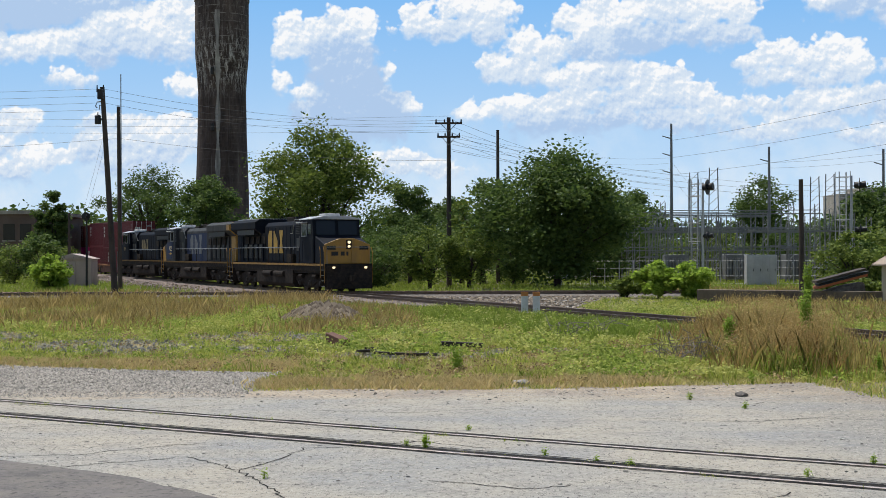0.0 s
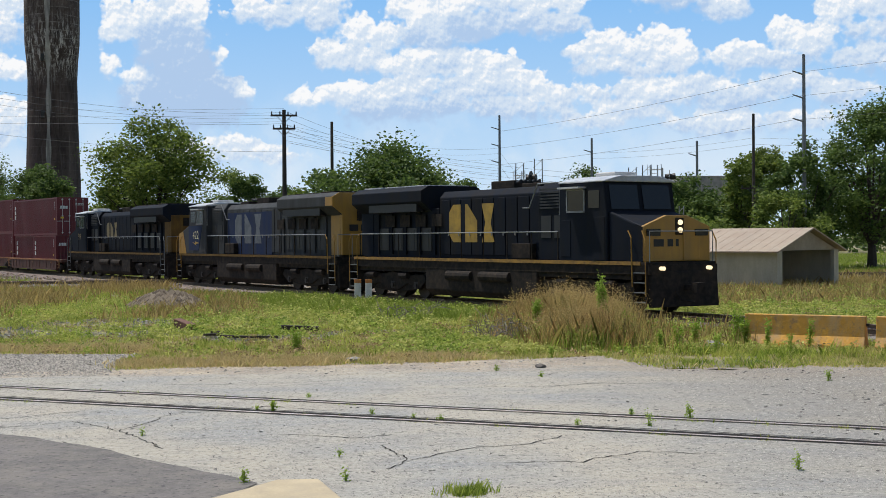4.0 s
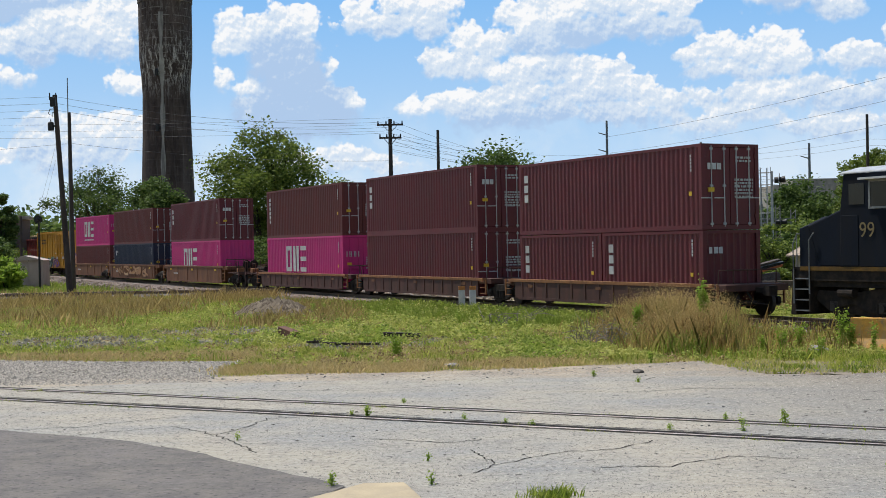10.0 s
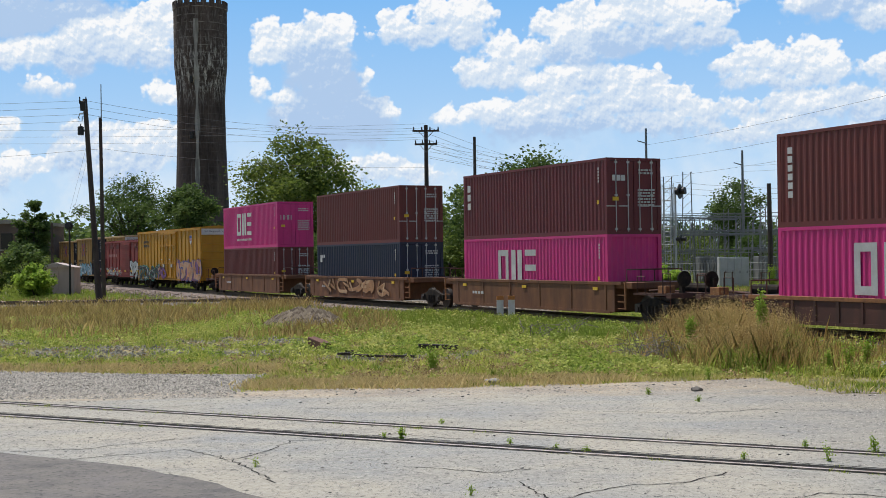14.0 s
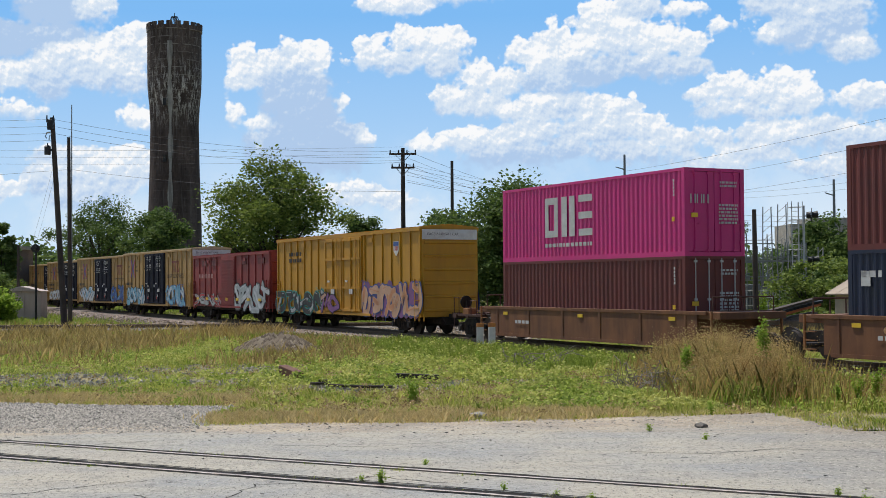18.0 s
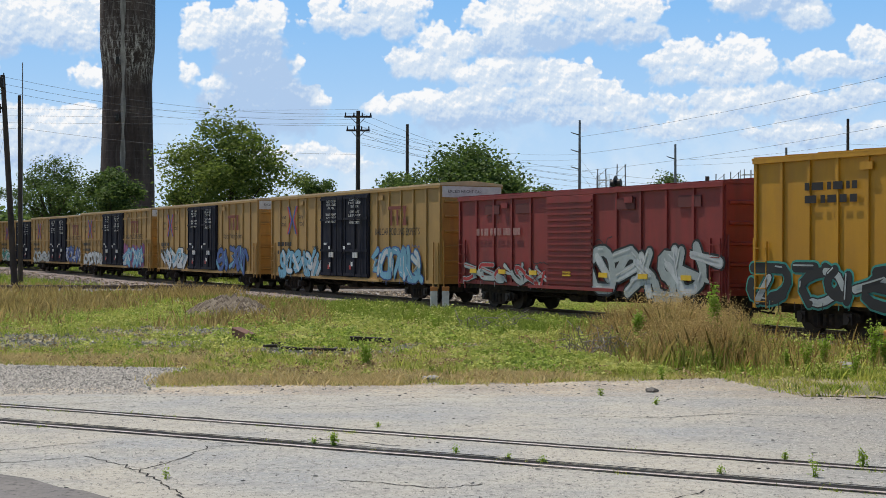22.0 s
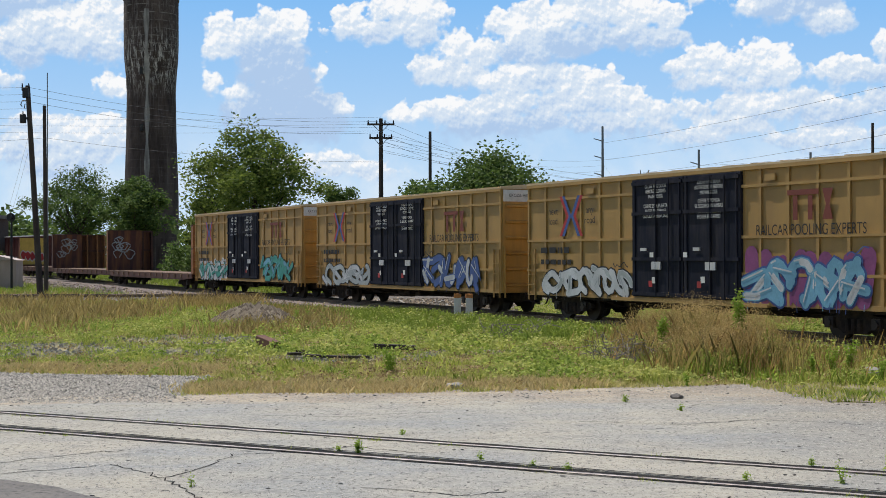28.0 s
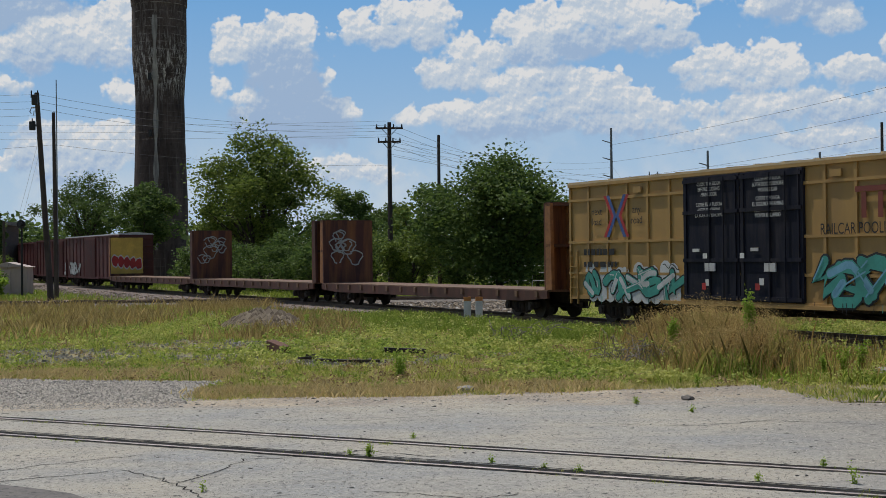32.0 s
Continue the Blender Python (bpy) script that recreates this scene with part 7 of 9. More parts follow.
def stone(name, label, mat, x, y, r, seed, flat=0.5):
    bm = bmesh.new()
    bmesh.ops.create_icosphere(bm, subdivisions=2, radius=r)
    for v in bm.verts:
        v.co *= 1 + 0.35 * noise.noise(v.co * (1.7 / r) + Vector((seed, 0, 0)))
        v.co.z *= flat
    me = bpy.data.meshes.new(name)
    bm.to_mesh(me)
    bm.free()
    me.materials.append(mat)
    ob = new(name, me)
    ob.location = (x, y, r * flat * 0.5)
    return tagged(ob, label, "stone")


stone("stone", "dark lump of asphalt at the pavement edge", M_ASPH, 4.6, 24.7, 0.115, 1)
stone("stone", "pale flat stone in the weeds", M_CONC, 9.6, 29.0, 0.24, 2)
stone("stone", "pale flat stone at the pavement edge", M_CONC, 0.75, 26.9, 0.2, 3, 0.3)


# ---- trees and bushes ----
def leaf_mesh(name, centres, size, mat, rs):
    n = len(centres)
    a = rs.normal(size=(n, 3))
    a /= np.linalg.norm(a, axis=1)[:, None]
    a[:, 2] *= 0.6
    b = np.cross(a, rs.normal(size=(n, 3)))
    b /= np.linalg.norm(b, axis=1)[:, None]
    s = size * rs.uniform(0.6, 1.35, (n, 1))
    v = np.empty((n, 4, 3))
    v[:, 0], v[:, 2] = centres - a * s, centres + a * s
    v[:, 1], v[:, 3] = centres - b * s * 0.55 + a * s * 0.15, centres + b * s * 0.55 + a * s * 0.15
    me = bpy.data.meshes.new(name)
    me.vertices.add(4 * n)
    me.vertices.foreach_set("co", v.ravel())
    me.loops.add(4 * n)
    me.loops.foreach_set("vertex_index", np.arange(4 * n))
    me.polygons.add(n)
    me.polygons.foreach_set("loop_start", np.arange(n) * 4)
    me.update()
    me.materials.append(mat)
    return me


def crown_points(rs, clumps, per, r):
    c = clumps[np.repeat(np.arange(len(clumps)), per)]
    d = rs.normal(size=(len(c), 3))
    d /= np.linalg.norm(d, axis=1)[:, None]
    rr = np.repeat(r, per)[:, None] * rs.uniform(0.15, 1.08, (len(c), 1))
    d[:, 2] *= 0.75
    return c + d * rr


def tree(label, x, y, height, radius, seed, mat=M_LEAF, clumps=70, per=240, leaf=0.165, low=0.32, name="tree", group="trees behind the tracks"):
    rs = np.random.RandomState(seed)
    t = thing(name, label, "tree" if name == "tree" else "bush", group)
    g = Geo()
    fork = height * max(0.12, low - 0.05)
    r0 = 0.025 * height + 0.05
    g.cyl((x, y, -0.1), (x, y, fork), r0, r0 * 0.75, n=9)
    k = 0
    cs = []
    while len(cs) < clumps:
        p = rs.uniform(-1, 1, 3)
        q = np.linalg.norm(p)
        if q > 1 or q < 0.3:
            continue
        w = (1.0 - 0.35 * max(0, p[2]) - 0.25 * max(0, -p[2])) * (1.0 + 0.55 * noise.noise(Vector(p / q * 1.4) + Vector((seed * 3.7, 0, 0))))
        cs.append((x + p[0] * radius * w, y + p[1] * radius * w, height * (low + 1) / 2 + p[2] * height * (1 - low) / 2 * 0.86))
    cs = np.array(cs)
    rad = radius * rs.uniform(0.20, 0.44, len(cs))
    for c in cs[:: max(1, len(cs) // 16)]:
        mid = (x + (c[0] - x) * 0.45, y + (c[1] - y) * 0.45, fork + (c[2] - fork) * 0.55)
        g.cyl((x, y, fork * 0.9), mid, r0 * 0.42, r0 * 0.25, n=6)
        g.cyl(mid, tuple(c), r0 * 0.25, r0 * 0.06, n=5)
    part("trunk", g, M_BARK, t)
    part("crown", leaf_mesh("crown", crown_points(rs, cs, per, rad), leaf, mat, rs), mat, t)
    return t


tree("tall spreading green tree with an airy crown before the tower", -14.1, 118, 14.2, 5.6, 1, clumps=95, per=280, low=0.12)
tree("bushy green tree with a full leafy crown", -17.5, 120, 8.0, 3.2, 2, clumps=22)
tree("bushy green tree with a full leafy crown", -43.6, 178, 14.1, 5.6, 3, M_LEAF_DK)
tree("bushy green tree with a full leafy crown", -28.5, 140, 10.6, 3.6, 4, M_LEAF_DK)
tree("dark narrow conifer behind the other trees", -47.8, 150, 10.1, 2.1, 5, M_LEAF_DK, low=0.1)
tree("bushy green tree with a full leafy crown", -8.1, 150, 10.7, 3.4, 7, M_LEAF_DK, low=0.15)
tree("bushy green tree with a full leafy crown", -3.5, 165, 9.8, 4.2, 8, M_LEAF_DK, low=0.1)
tree("broad dense green tree beside the crossing track", 5.5, 97, 10.0, 5.5, 9, M_LEAF_DK, clumps=130, per=260, low=0.03)
tree("bushy green tree with a full leafy crown", 0.2, 108, 9.4, 2.9, 10, clumps=34, low=0.05)
tree("bushy green tree with a full leafy crown", 11.5, 128, 8.9, 3.6, 11, M_LEAF_DK, low=0.1)
tree("bushy green tree with a full leafy crown", 32.2, 155, 11.6, 4.2, 12, M_LEAF_DK, low=0.1)
tree("bushy green tree with a full leafy crown", 16.5, 145, 9.3, 3.4, 13, M_LEAF_DK, low=0.1)
tree("bushy green tree with a full leafy crown", 34.7, 120, 8.6, 3.6, 14, M_LEAF_DK, low=0.05)
tree("bushy green tree with a full leafy crown", 41.8, 127, 11.0, 2.4, 15, low=0.1)
tree("tall dense green tree behind the shed", 46.0, 105, 15.4, 5.0, 16, M_LEAF_DK, clumps=100, per=230, low=0.05)
tree("tall dense green tree behind the shed", 40.0, 104, 11.0, 3.7, 17, M_LEAF_DK, clumps=60, per=200, low=0.05)
tree("tall dense green tree behind the shed", 51.5, 112, 10.5, 4.2, 27, M_LEAF_DK, clumps=50, per=180, low=0.05)
tree("bushy green tree with a full leafy crown", 36.4, 99, 6.4, 3.0, 18, M_LEAF, clumps=34, per=190, low=0.03)
tree("bushy green tree with a full leafy crown", 48.7, 140, 12.9, 3.0, 19)
tree("bushy green tree with a full leafy crown", 29.0, 96, 4.8, 3.2, 20, clumps=24, low=0.05)
for k, (x, y, h, r, m) in enumerate([(-3.5, 94, 4.4, 2.4, M_LEAF), (-0.8, 95.5, 4.3, 1.9, M_LEAF), (-7.6, 96, 3.6, 2.6, M_LEAF_DK), (-12, 104, 4.0, 3.0, M_LEAF_DK), (9.8, 75.2, 2.0, 1.2, M_LEAF_LT), (11.6, 74.6, 2.15, 1.25, M_LEAF_LT), (-10.5, 106, 5.2, 2.6, M_LEAF_DK), (-5.6, 108, 5.6, 2.8, M_LEAF_DK), (-1.5, 109, 5.4, 2.8, M_LEAF_DK), (2.6, 105, 4.6, 2.4, M_LEAF_DK), (9.2, 108, 4.8, 2.6, M_LEAF_DK), (12.0, 124, 5.6, 3.0, M_LEAF_DK), (-15.5, 109, 4.4, 2.8, M_LEAF_DK), (-9.0, 128, 6.4, 3.2, M_LEAF_DK), (-3.0, 132, 6.6, 3.4, M_LEAF_DK), (8.2, 76.5, 1.2, 0.7, M_LEAF),
                                   (-32.6, 101, 4.3, 2.0, M_LEAF_DK), (-29.7, 93, 2.5, 1.4, M_LEAF_LT), (-36, 95, 3.2, 2.2, M_LEAF), (22.4, 82, 3.8, 2.2, M_LEAF), (24.6, 86, 3.3, 2.4, M_LEAF_DK), (18.6, 70, 1.3, 1.5, M_LEAF), (21.2, 68.5, 1.1, 1.4, M_LEAF), (-45, 118, 4.7, 3.4, M_LEAF_DK), (-51, 122, 5.0, 3.8, M_LEAF_DK), (-41.5, 128, 4.6, 2.8, M_LEAF), (-58, 130, 5.2, 4.0, M_LEAF), (-38.8, 112, 3.6, 2.4, M_LEAF), (-20, 125, 4.0, 3.4, M_LEAF_DK), (-9, 122, 4.2, 3.2, M_LEAF), (2, 130, 4.6, 3.2, M_LEAF_DK), (17, 134, 4.4, 3.4, M_LEAF_DK), (24, 136, 4.6, 3.6, M_LEAF), (36, 128, 5.2, 3.6, M_LEAF_DK), (33, 92, 3.6, 2.8, M_LEAF), (27, 90, 2.8, 2.2, M_LEAF_LT), (13, 127, 4.6, 3.4, M_LEAF_DK), (20.5, 129, 4.8, 3.6, M_LEAF), (28, 127, 4.4, 3.4, M_LEAF_DK), (32.5, 131, 5.0, 3.6, M_LEAF_DK), (41, 132, 5.2, 3.8, M_LEAF), (3.0, 113, 4.0, 2.8, M_LEAF_DK), (-6.0, 119, 4.4, 3.0, M_LEAF), (9.0, 116, 3.4, 2.6, M_LEAF_DK)]):
    tree("round leafy green bush beside the tracks", x, y, h, r, 40 + k, m, clumps=34, per=170, leaf=0.12, low=0.02, name="bush", group="bushes")

# far wooded belt
rs = np.random.RandomState(77)
cs = []
for k in range(430):
    x = rs.uniform(-150, 190)
    y = rs.uniform(185, 240) if not -75 < x < -52 else rs.uniform(190, 240)
    if -43 < x < -31 and y < 215:
        continue
    h = 6.6 + 2.4 * math.sin(x * 0.11) * math.sin(x * 0.031 + 1) + rs.uniform(-1, 1.6)
    for q in range(3):
        cs.append((x + rs.uniform(-2, 2), y, h * (0.2 + 0.36 * q)))
cs = np.array(cs)
ob = new("far_woods", leaf_mesh("far_woods", crown_points(rs, cs, 40, np.full(len(cs), 2.9)), 0.55, M_LEAF_DK, rs))
tagged(ob, "distant belt of dark green woods", "woods", kind="stuff")


# ---- grass and weeds ----
def blades(name, label, pts, height, width, lean, mat, seed, per=5, spread=0.10, kind="stuff"):
    """pts: (x, y, scale) of the tufts."""
    rs = np.random.RandomState(seed)
    p = np.repeat(np.asarray(pts, float), per, axis=0)
    n = len(p)
    base = np.zeros((n, 3))
    base[:, :2] = p[:, :2] + rs.normal(scale=spread, size=(n, 2))
    base[:, 2] = -0.04
    a = rs.uniform(0, 2 * np.pi, n)
    h = height * p[:, 2] * rs.uniform(0.5, 1.2, n)
    l = lean * h * rs.uniform(0.2, 1.2, n)
    w = width * rs.uniform(0.6, 1.3, n)
    b = rs.uniform(0, 2 * np.pi, n)
    side = np.stack([np.cos(b) * w, np.sin(b) * w, np.zeros(n)], 1)
    mid = base + np.stack([np.cos(a) * l * 0.35, np.sin(a) * l * 0.35, h * 0.55], 1)
    tip = base + np.stack([np.cos(a) * l, np.sin(a) * l, h], 1)
    v = np.stack([base - side, base + side, mid + side * 0.8, tip, mid - side * 0.8], 1)
    me = bpy.data.meshes.new(name)
    me.vertices.add(5 * n)
    me.vertices.foreach_set("co", v.ravel())
    me.loops.add(5 * n)
    me.loops.foreach_set("vertex_index", np.arange(5 * n))
    me.polygons.add(n)
    me.polygons.foreach_set("loop_start", np.arange(n) * 5)
    me.update()
    me.materials.append(mat)
    return tagged(new(name, me), label, "grass", kind=kind)


def line_dist(x, y):
    return abs(x * TN.x + y * TN.y - TRACK_OFF)


def edge_y(x):
    return float(np.interp(x, [p[0] for p in PAVE_EDGE], [p[1] for p in PAVE_EDGE])) if x < 6.4 else float(np.interp(x, [6.4, 6.7, 7.1, 8.6, 9.9, 11.6, 12.7, 20], [27.2, 25.5, 24.0, 23.6, 23.9, 23.5, 22.3, 16.7]))


def in_gravel(x, y):
    return x < -4.3 and y < np.interp(x, [-60, -11.3, -8, -4.9], [37, 31.6, 30.3, 29.6])


def scatter(n, seed, y0, y1, keep, power=1.0):
    rs = np.random.RandomState(seed)
    out = []
    while len(out) < n:
        y = y0 + (y1 - y0) * rs.rand() ** power
        x = rs.uniform(-0.50 * y - 2, 0.56 * y + 2)
        if y < edge_y(x) + 0.15 * rs.rand() or line_dist(x, y) < (2.3 if y < 84 or x * TN.x + y * TN.y > TRACK_OFF else 6.6) or abs(y - 80.4 - 0.03 * x) < 2.4 or in_gravel(x, y) or in_crossing(x, y):
            continue
        f = noise.noise(Vector((x * 0.16, y * 0.11, seed * 0.0 + 3.1)))
        q = noise.noise(Vector((x * 0.9, y * 0.7, 9.0)))
        s = keep(x, y, f, q)
        if s > 0 and rs.rand() < s:
            out.append((x, y, 0.6 + 0.55 * rs.rand() + 0.3 * max(0, f)))
    return out


def stony(x, y):
    """Bare stony patches in the grass."""
    v = 0
    for cx, cy, rx, ry in ((-10.5, 38, 4.0, 3.4), (-6.5, 42, 3.2, 3.4), (-1.6, 34.6, 2.4, 2.0), (1.2, 36, 2.0, 1.5), (-16, 42, 3, 3.4), (-5.2, 36.6, 2.2, 1.6)):
        v = max(v, 1 - ((x - cx) / rx) ** 2 - ((y - cy) / ry) ** 2)
    return max(0, v)


def tall_zone(x, y):
    """The rank brown grass beside the line."""
    wob = 0.7 * noise.noise(Vector((x * 0.5, y * 0.35, 4.0)))
    return max(0, 1 + wob - ((x - 7.15 - 0.14 * (y - 34.5)) / 1.85) ** 2 - ((y - 35.0) / 6.6) ** 2)


def tall_scale(pts):
    """Uneven height: the clump is higher in its middle and in some patches."""
    return [(x, y, min(1.15, max(0.3, s * (0.55 + 0.35 * min(1, 1.6 * tall_zone(x, y)) + 0.6 * noise.noise(Vector((x * 0.9, y * 0.6, 7.0))))))) for x, y, s in pts]


blades("green_grass", "low rough green grass on waste ground", scatter(17000, 1, 19, 90, lambda x, y, f, q: (0.75 + f) * (1 - 0.9 * min(1, 1.8 * stony(x, y))) * (1 - 0.75 * min(1, 2 * tall_zone(x, y))) * (0.35 if y < 30 and x < 4 else 0.25 if y < 30 else 1), 1.4), 0.125, 0.013, 0.8, M_GRASS, 101, per=12, spread=0.11)
blades("pale_grass", "pale drying grass at the pavement edge", scatter(15000, 2, 19, 62, lambda x, y, f, q: (0.55 - 0.8 * f) * (1.3 if y < 33 else 0.45) * (1 - 0.8 * min(1, 2 * stony(x, y))), 1.5), 0.10, 0.013, 0.9, M_PALEGRASS, 102, per=9, spread=0.10)
blades("straw_grass", "yellowed straw strip along the edge of the waste ground", scatter(5200, 42, 26, 36, lambda x, y, f, q: (0.6 + q) * max(0, 1 - abs(y - edge_y(x) - (1.2 if x > -4.3 else 5.6 - 0.12 * (x + 4.3))) / 1.3) * (x < 3.5)), 0.15, 0.016, 0.9, M_STRAWPALE, 142, per=8, spread=0.2)
blades("dry_grass", "rank brown dry grass along the line", tall_scale(scatter(1900, 3, 26, 46, lambda x, y, f, q: 1.3 * min(0.7, tall_zone(x, y)) * max(0, 0.5 + 1.4 * q))), 0.98, 0.0095, 0.5, M_RANK, 103, per=12, spread=0.34)
blades("dry_grass", "scattered brown dry grass round the rank clump", scatter(380, 33, 26, 48, lambda x, y, f, q: 0.5 * max(0, 1 - ((x - 8) / 4.2) ** 2 - ((y - 36) / 9) ** 2) * max(0, 0.2 + 2 * q)), 0.55, 0.010, 0.4, M_RANK, 133, per=8, spread=0.3)
blades("dry_grass", "bent brown stalks in the rank clump", tall_scale(scatter(600, 43, 26, 46, lambda x, y, f, q: 1.3 * min(0.7, tall_zone(x, y)))), 0.85, 0.007, 0.8, M_SEED, 143, per=8, spread=0.3)
rs = np.random.RandomState(131)
pts = np.array(tall_scale(scatter(1300, 23, 26, 46, lambda x, y, f, q: 1.3 * min(0.7, tall_zone(x, y)) * max(0, 0.5 + 1.4 * q))))
pts = np.repeat(pts, 3, axis=0)
tops = np.stack([pts[:, 0] + rs.normal(scale=0.25, size=len(pts)), pts[:, 1] + rs.normal(scale=0.25, size=len(pts)), 1.08 * pts[:, 2] * rs.uniform(0.6, 1.12, len(pts))], 1)
tops = np.repeat(tops, 8, axis=0) + rs.normal(size=(8 * len(tops), 3)) * (0.06, 0.06, 0.10)
tagged(new("seed_heads", leaf_mesh("seed_heads", tops, 0.021, M_SEED, rs)), "feathery brown seed heads of the rank grass", "grass", kind="stuff")
blades("green_grass", "green shoots among the rank grass", tall_scale(scatter(2600, 13, 26, 46, lambda x, y, f, q: 1.2 * min(0.7, tall_zone(x, y)) * max(0.1, 0.6 - q))), 0.60, 0.012, 0.4, M_GRASS_DK, 113, per=6, spread=0.25)
blades("dry_grass", "rank brown dry grass along the line", scatter(3600, 4, 44, 84, lambda x, y, f, q: (0.45 - 1.6 * f + 0.5 * q) * (x < -2 - 0.1 * (y - 44))), 0.50, 0.020, 0.6, M_STRAW, 104, per=7, spread=0.32)
blades("dry_grass", "rank brown dry grass along the line", scatter(3200, 5, 48, 88, lambda x, y, f, q: 0.8 * (x > 12 and line_dist(x, y) > 3.5)), 0.52, 0.022, 0.6, M_STRAW, 105, per=7, spread=0.3)
blades("green_grass", "taller green weeds in the grass", scatter(1500, 6, 27, 84, lambda x, y, f, q: max(0, q - 0.05) * 2.5 * (1 - 0.8 * min(1, 2 * tall_zone(x, y)))), 0.26, 0.010, 0.5, M_GRASS, 106, per=16, spread=0.13)
blades("green_grass", "coarse green grass beyond the tracks", scatter(9000, 7, 84, 180, lambda x, y, f, q: 1.0), 0.32, 0.03, 0.7, M_GRASS_DK, 116, per=14, spread=0.7)

blades("green_grass", "lush green weeds along the foot of the track", scatter(2600, 61, 40, 66, lambda x, y, f, q: (0.55 + 1.2 * q) * (2.3 < line_dist(x, y) < 7.5) * (x * TN.x + y * TN.y < TRACK_OFF) * (1 - 0.7 * min(1, 2 * tall_zone(x, y)))), 0.33, 0.011, 0.5, M_GRASS_DK, 161, per=14, spread=0.2)
rs = np.random.RandomState(62)
pts = []
for k in range(330):
    u = rs.rand()
    pts.append((8.2 + 10.0 * u + rs.normal(scale=0.5), 27.6 - 5.0 * u + abs(rs.normal(scale=0.8)), 0.4 + 0.9 * rs.rand() ** 2))
blades("green_grass", "tangle of yellow-green weeds at the foot of the barriers", pts, 0.27, 0.009, 0.6, M_GRASS, 162, per=12, spread=0.12)


def leafy_ground(name, label, pts, height, spread, per, leaf, mat, seed):
    """Low broad-leaved growth: a small dome of leaves round each point."""
    rs = np.random.RandomState(seed)
    p = np.repeat(np.asarray(pts, float), per, axis=0)
    d = rs.normal(size=(len(p), 2)) * spread * p[:, 2:3]
    z = height * p[:, 2] * np.exp(-(d ** 2).sum(1) / (2 * (spread * p[:, 2]) ** 2)) * rs.uniform(0.25, 1.1, len(p))
    c = np.stack([p[:, 0] + d[:, 0], p[:, 1] + d[:, 1], z], 1)
    return tagged(new(name, leaf_mesh(name, c, leaf, mat, rs)), label, "weeds", kind="stuff")


def off_tall(x, y):
    return 1 - 0.8 * min(1, 2 * tall_zone(x, y))


M_WEED = leafy("ground_weeds", (0.13, 0.20, 0.025), (0.42, 0.51, 0.10), 0.5, ((0.34, 0.37, 0.08), (0.62, 0.60, 0.20)), 0.5)
M_WEED_DRY = leafy("withered_weeds", (0.15, 0.10, 0.045), (0.48, 0.36, 0.16), 0.3, ((0.24, 0.15, 0.07), (0.58, 0.46, 0.24)), 0.9)
leafy_ground("ground_weeds", "patchy green weeds spreading through the grass", scatter(3600, 71, 27, 60, lambda x, y, f, q: max(0, 0.35 + 0.9 * f + 1.1 * q) * (0.2 if y < (34.5 if x < -2 else 31) else 1) * (1 - 0.8 * min(1, 2 * stony(x, y))) * off_tall(x, y), 1.2), 0.22, 0.15, 30, 0.045, M_WEED, 171)
leafy_ground("ground_weeds", "lush green weeds before the track", scatter(2200, 72, 34, 64, lambda x, y, f, q: max(0, 0.5 + 0.9 * q) * (x > -5) * off_tall(x, y)), 0.36, 0.20, 34, 0.052, M_WEED, 172)
leafy_ground("ground_weeds", "low bright weeds beside the rank grass", scatter(420, 75, 28, 35, lambda x, y, f, q: max(0, 0.6 + q) * (1.5 < x < 6.5) * off_tall(x, y)), 0.20, 0.20, 40, 0.045, M_WEED, 175)
leafy_ground("withered_weeds", "withered brown weeds between the grass", scatter(1500, 73, 27, 62, lambda x, y, f, q: max(0, 0.1 - 0.6 * f - 1.3 * q) * (1 - 0.6 * min(1, 2 * stony(x, y)))), 0.17, 0.15, 28, 0.036, M_WEED_DRY, 173)
leafy_ground("ground_weeds", "green undergrowth at the foot of the rank grass", scatter(900, 74, 27, 44, lambda x, y, f, q: 1.2 * min(0.7, tall_zone(x, y)) * max(0.15, 0.5 - q)), 0.55, 0.22, 40, 0.045, M_WEED, 174)


def dead_brush(x, y, r, h, seed):
    rs = np.random.RandomState(seed)
    b = thing("dead_brush", "grey tangle of dead twigs in the grass", "brush")
    for k in range(46):
        a, q = rs.uniform(0, 6.28), rs.rand() ** 0.5 * r
        p = Vector((x + q * math.cos(a), y + q * math.sin(a), -0.02))
        way = Vector((rs.normal(), rs.normal(), 0.9 * rs.rand())) * 0.28
        part("twig", Geo().tube([p, p + way * 0.6 + Vector((0, 0, h * rs.rand())), p + way * 1.5 + Vector((0, 0, h * rs.rand()))], 0.009, n=4), M_TWIG, b)
    return b


M_TWIG = paint("dead_twigs", (0.21, 0.18, 0.155), 0.9, var=0.3, scale=2)
dead_brush(4.75, 32.4, 0.75, 0.4, 1)
dead_brush(5.35, 34.6, 0.9, 0.45, 2)
dead_brush(3.0, 41.5, 0.9, 0.4, 3)


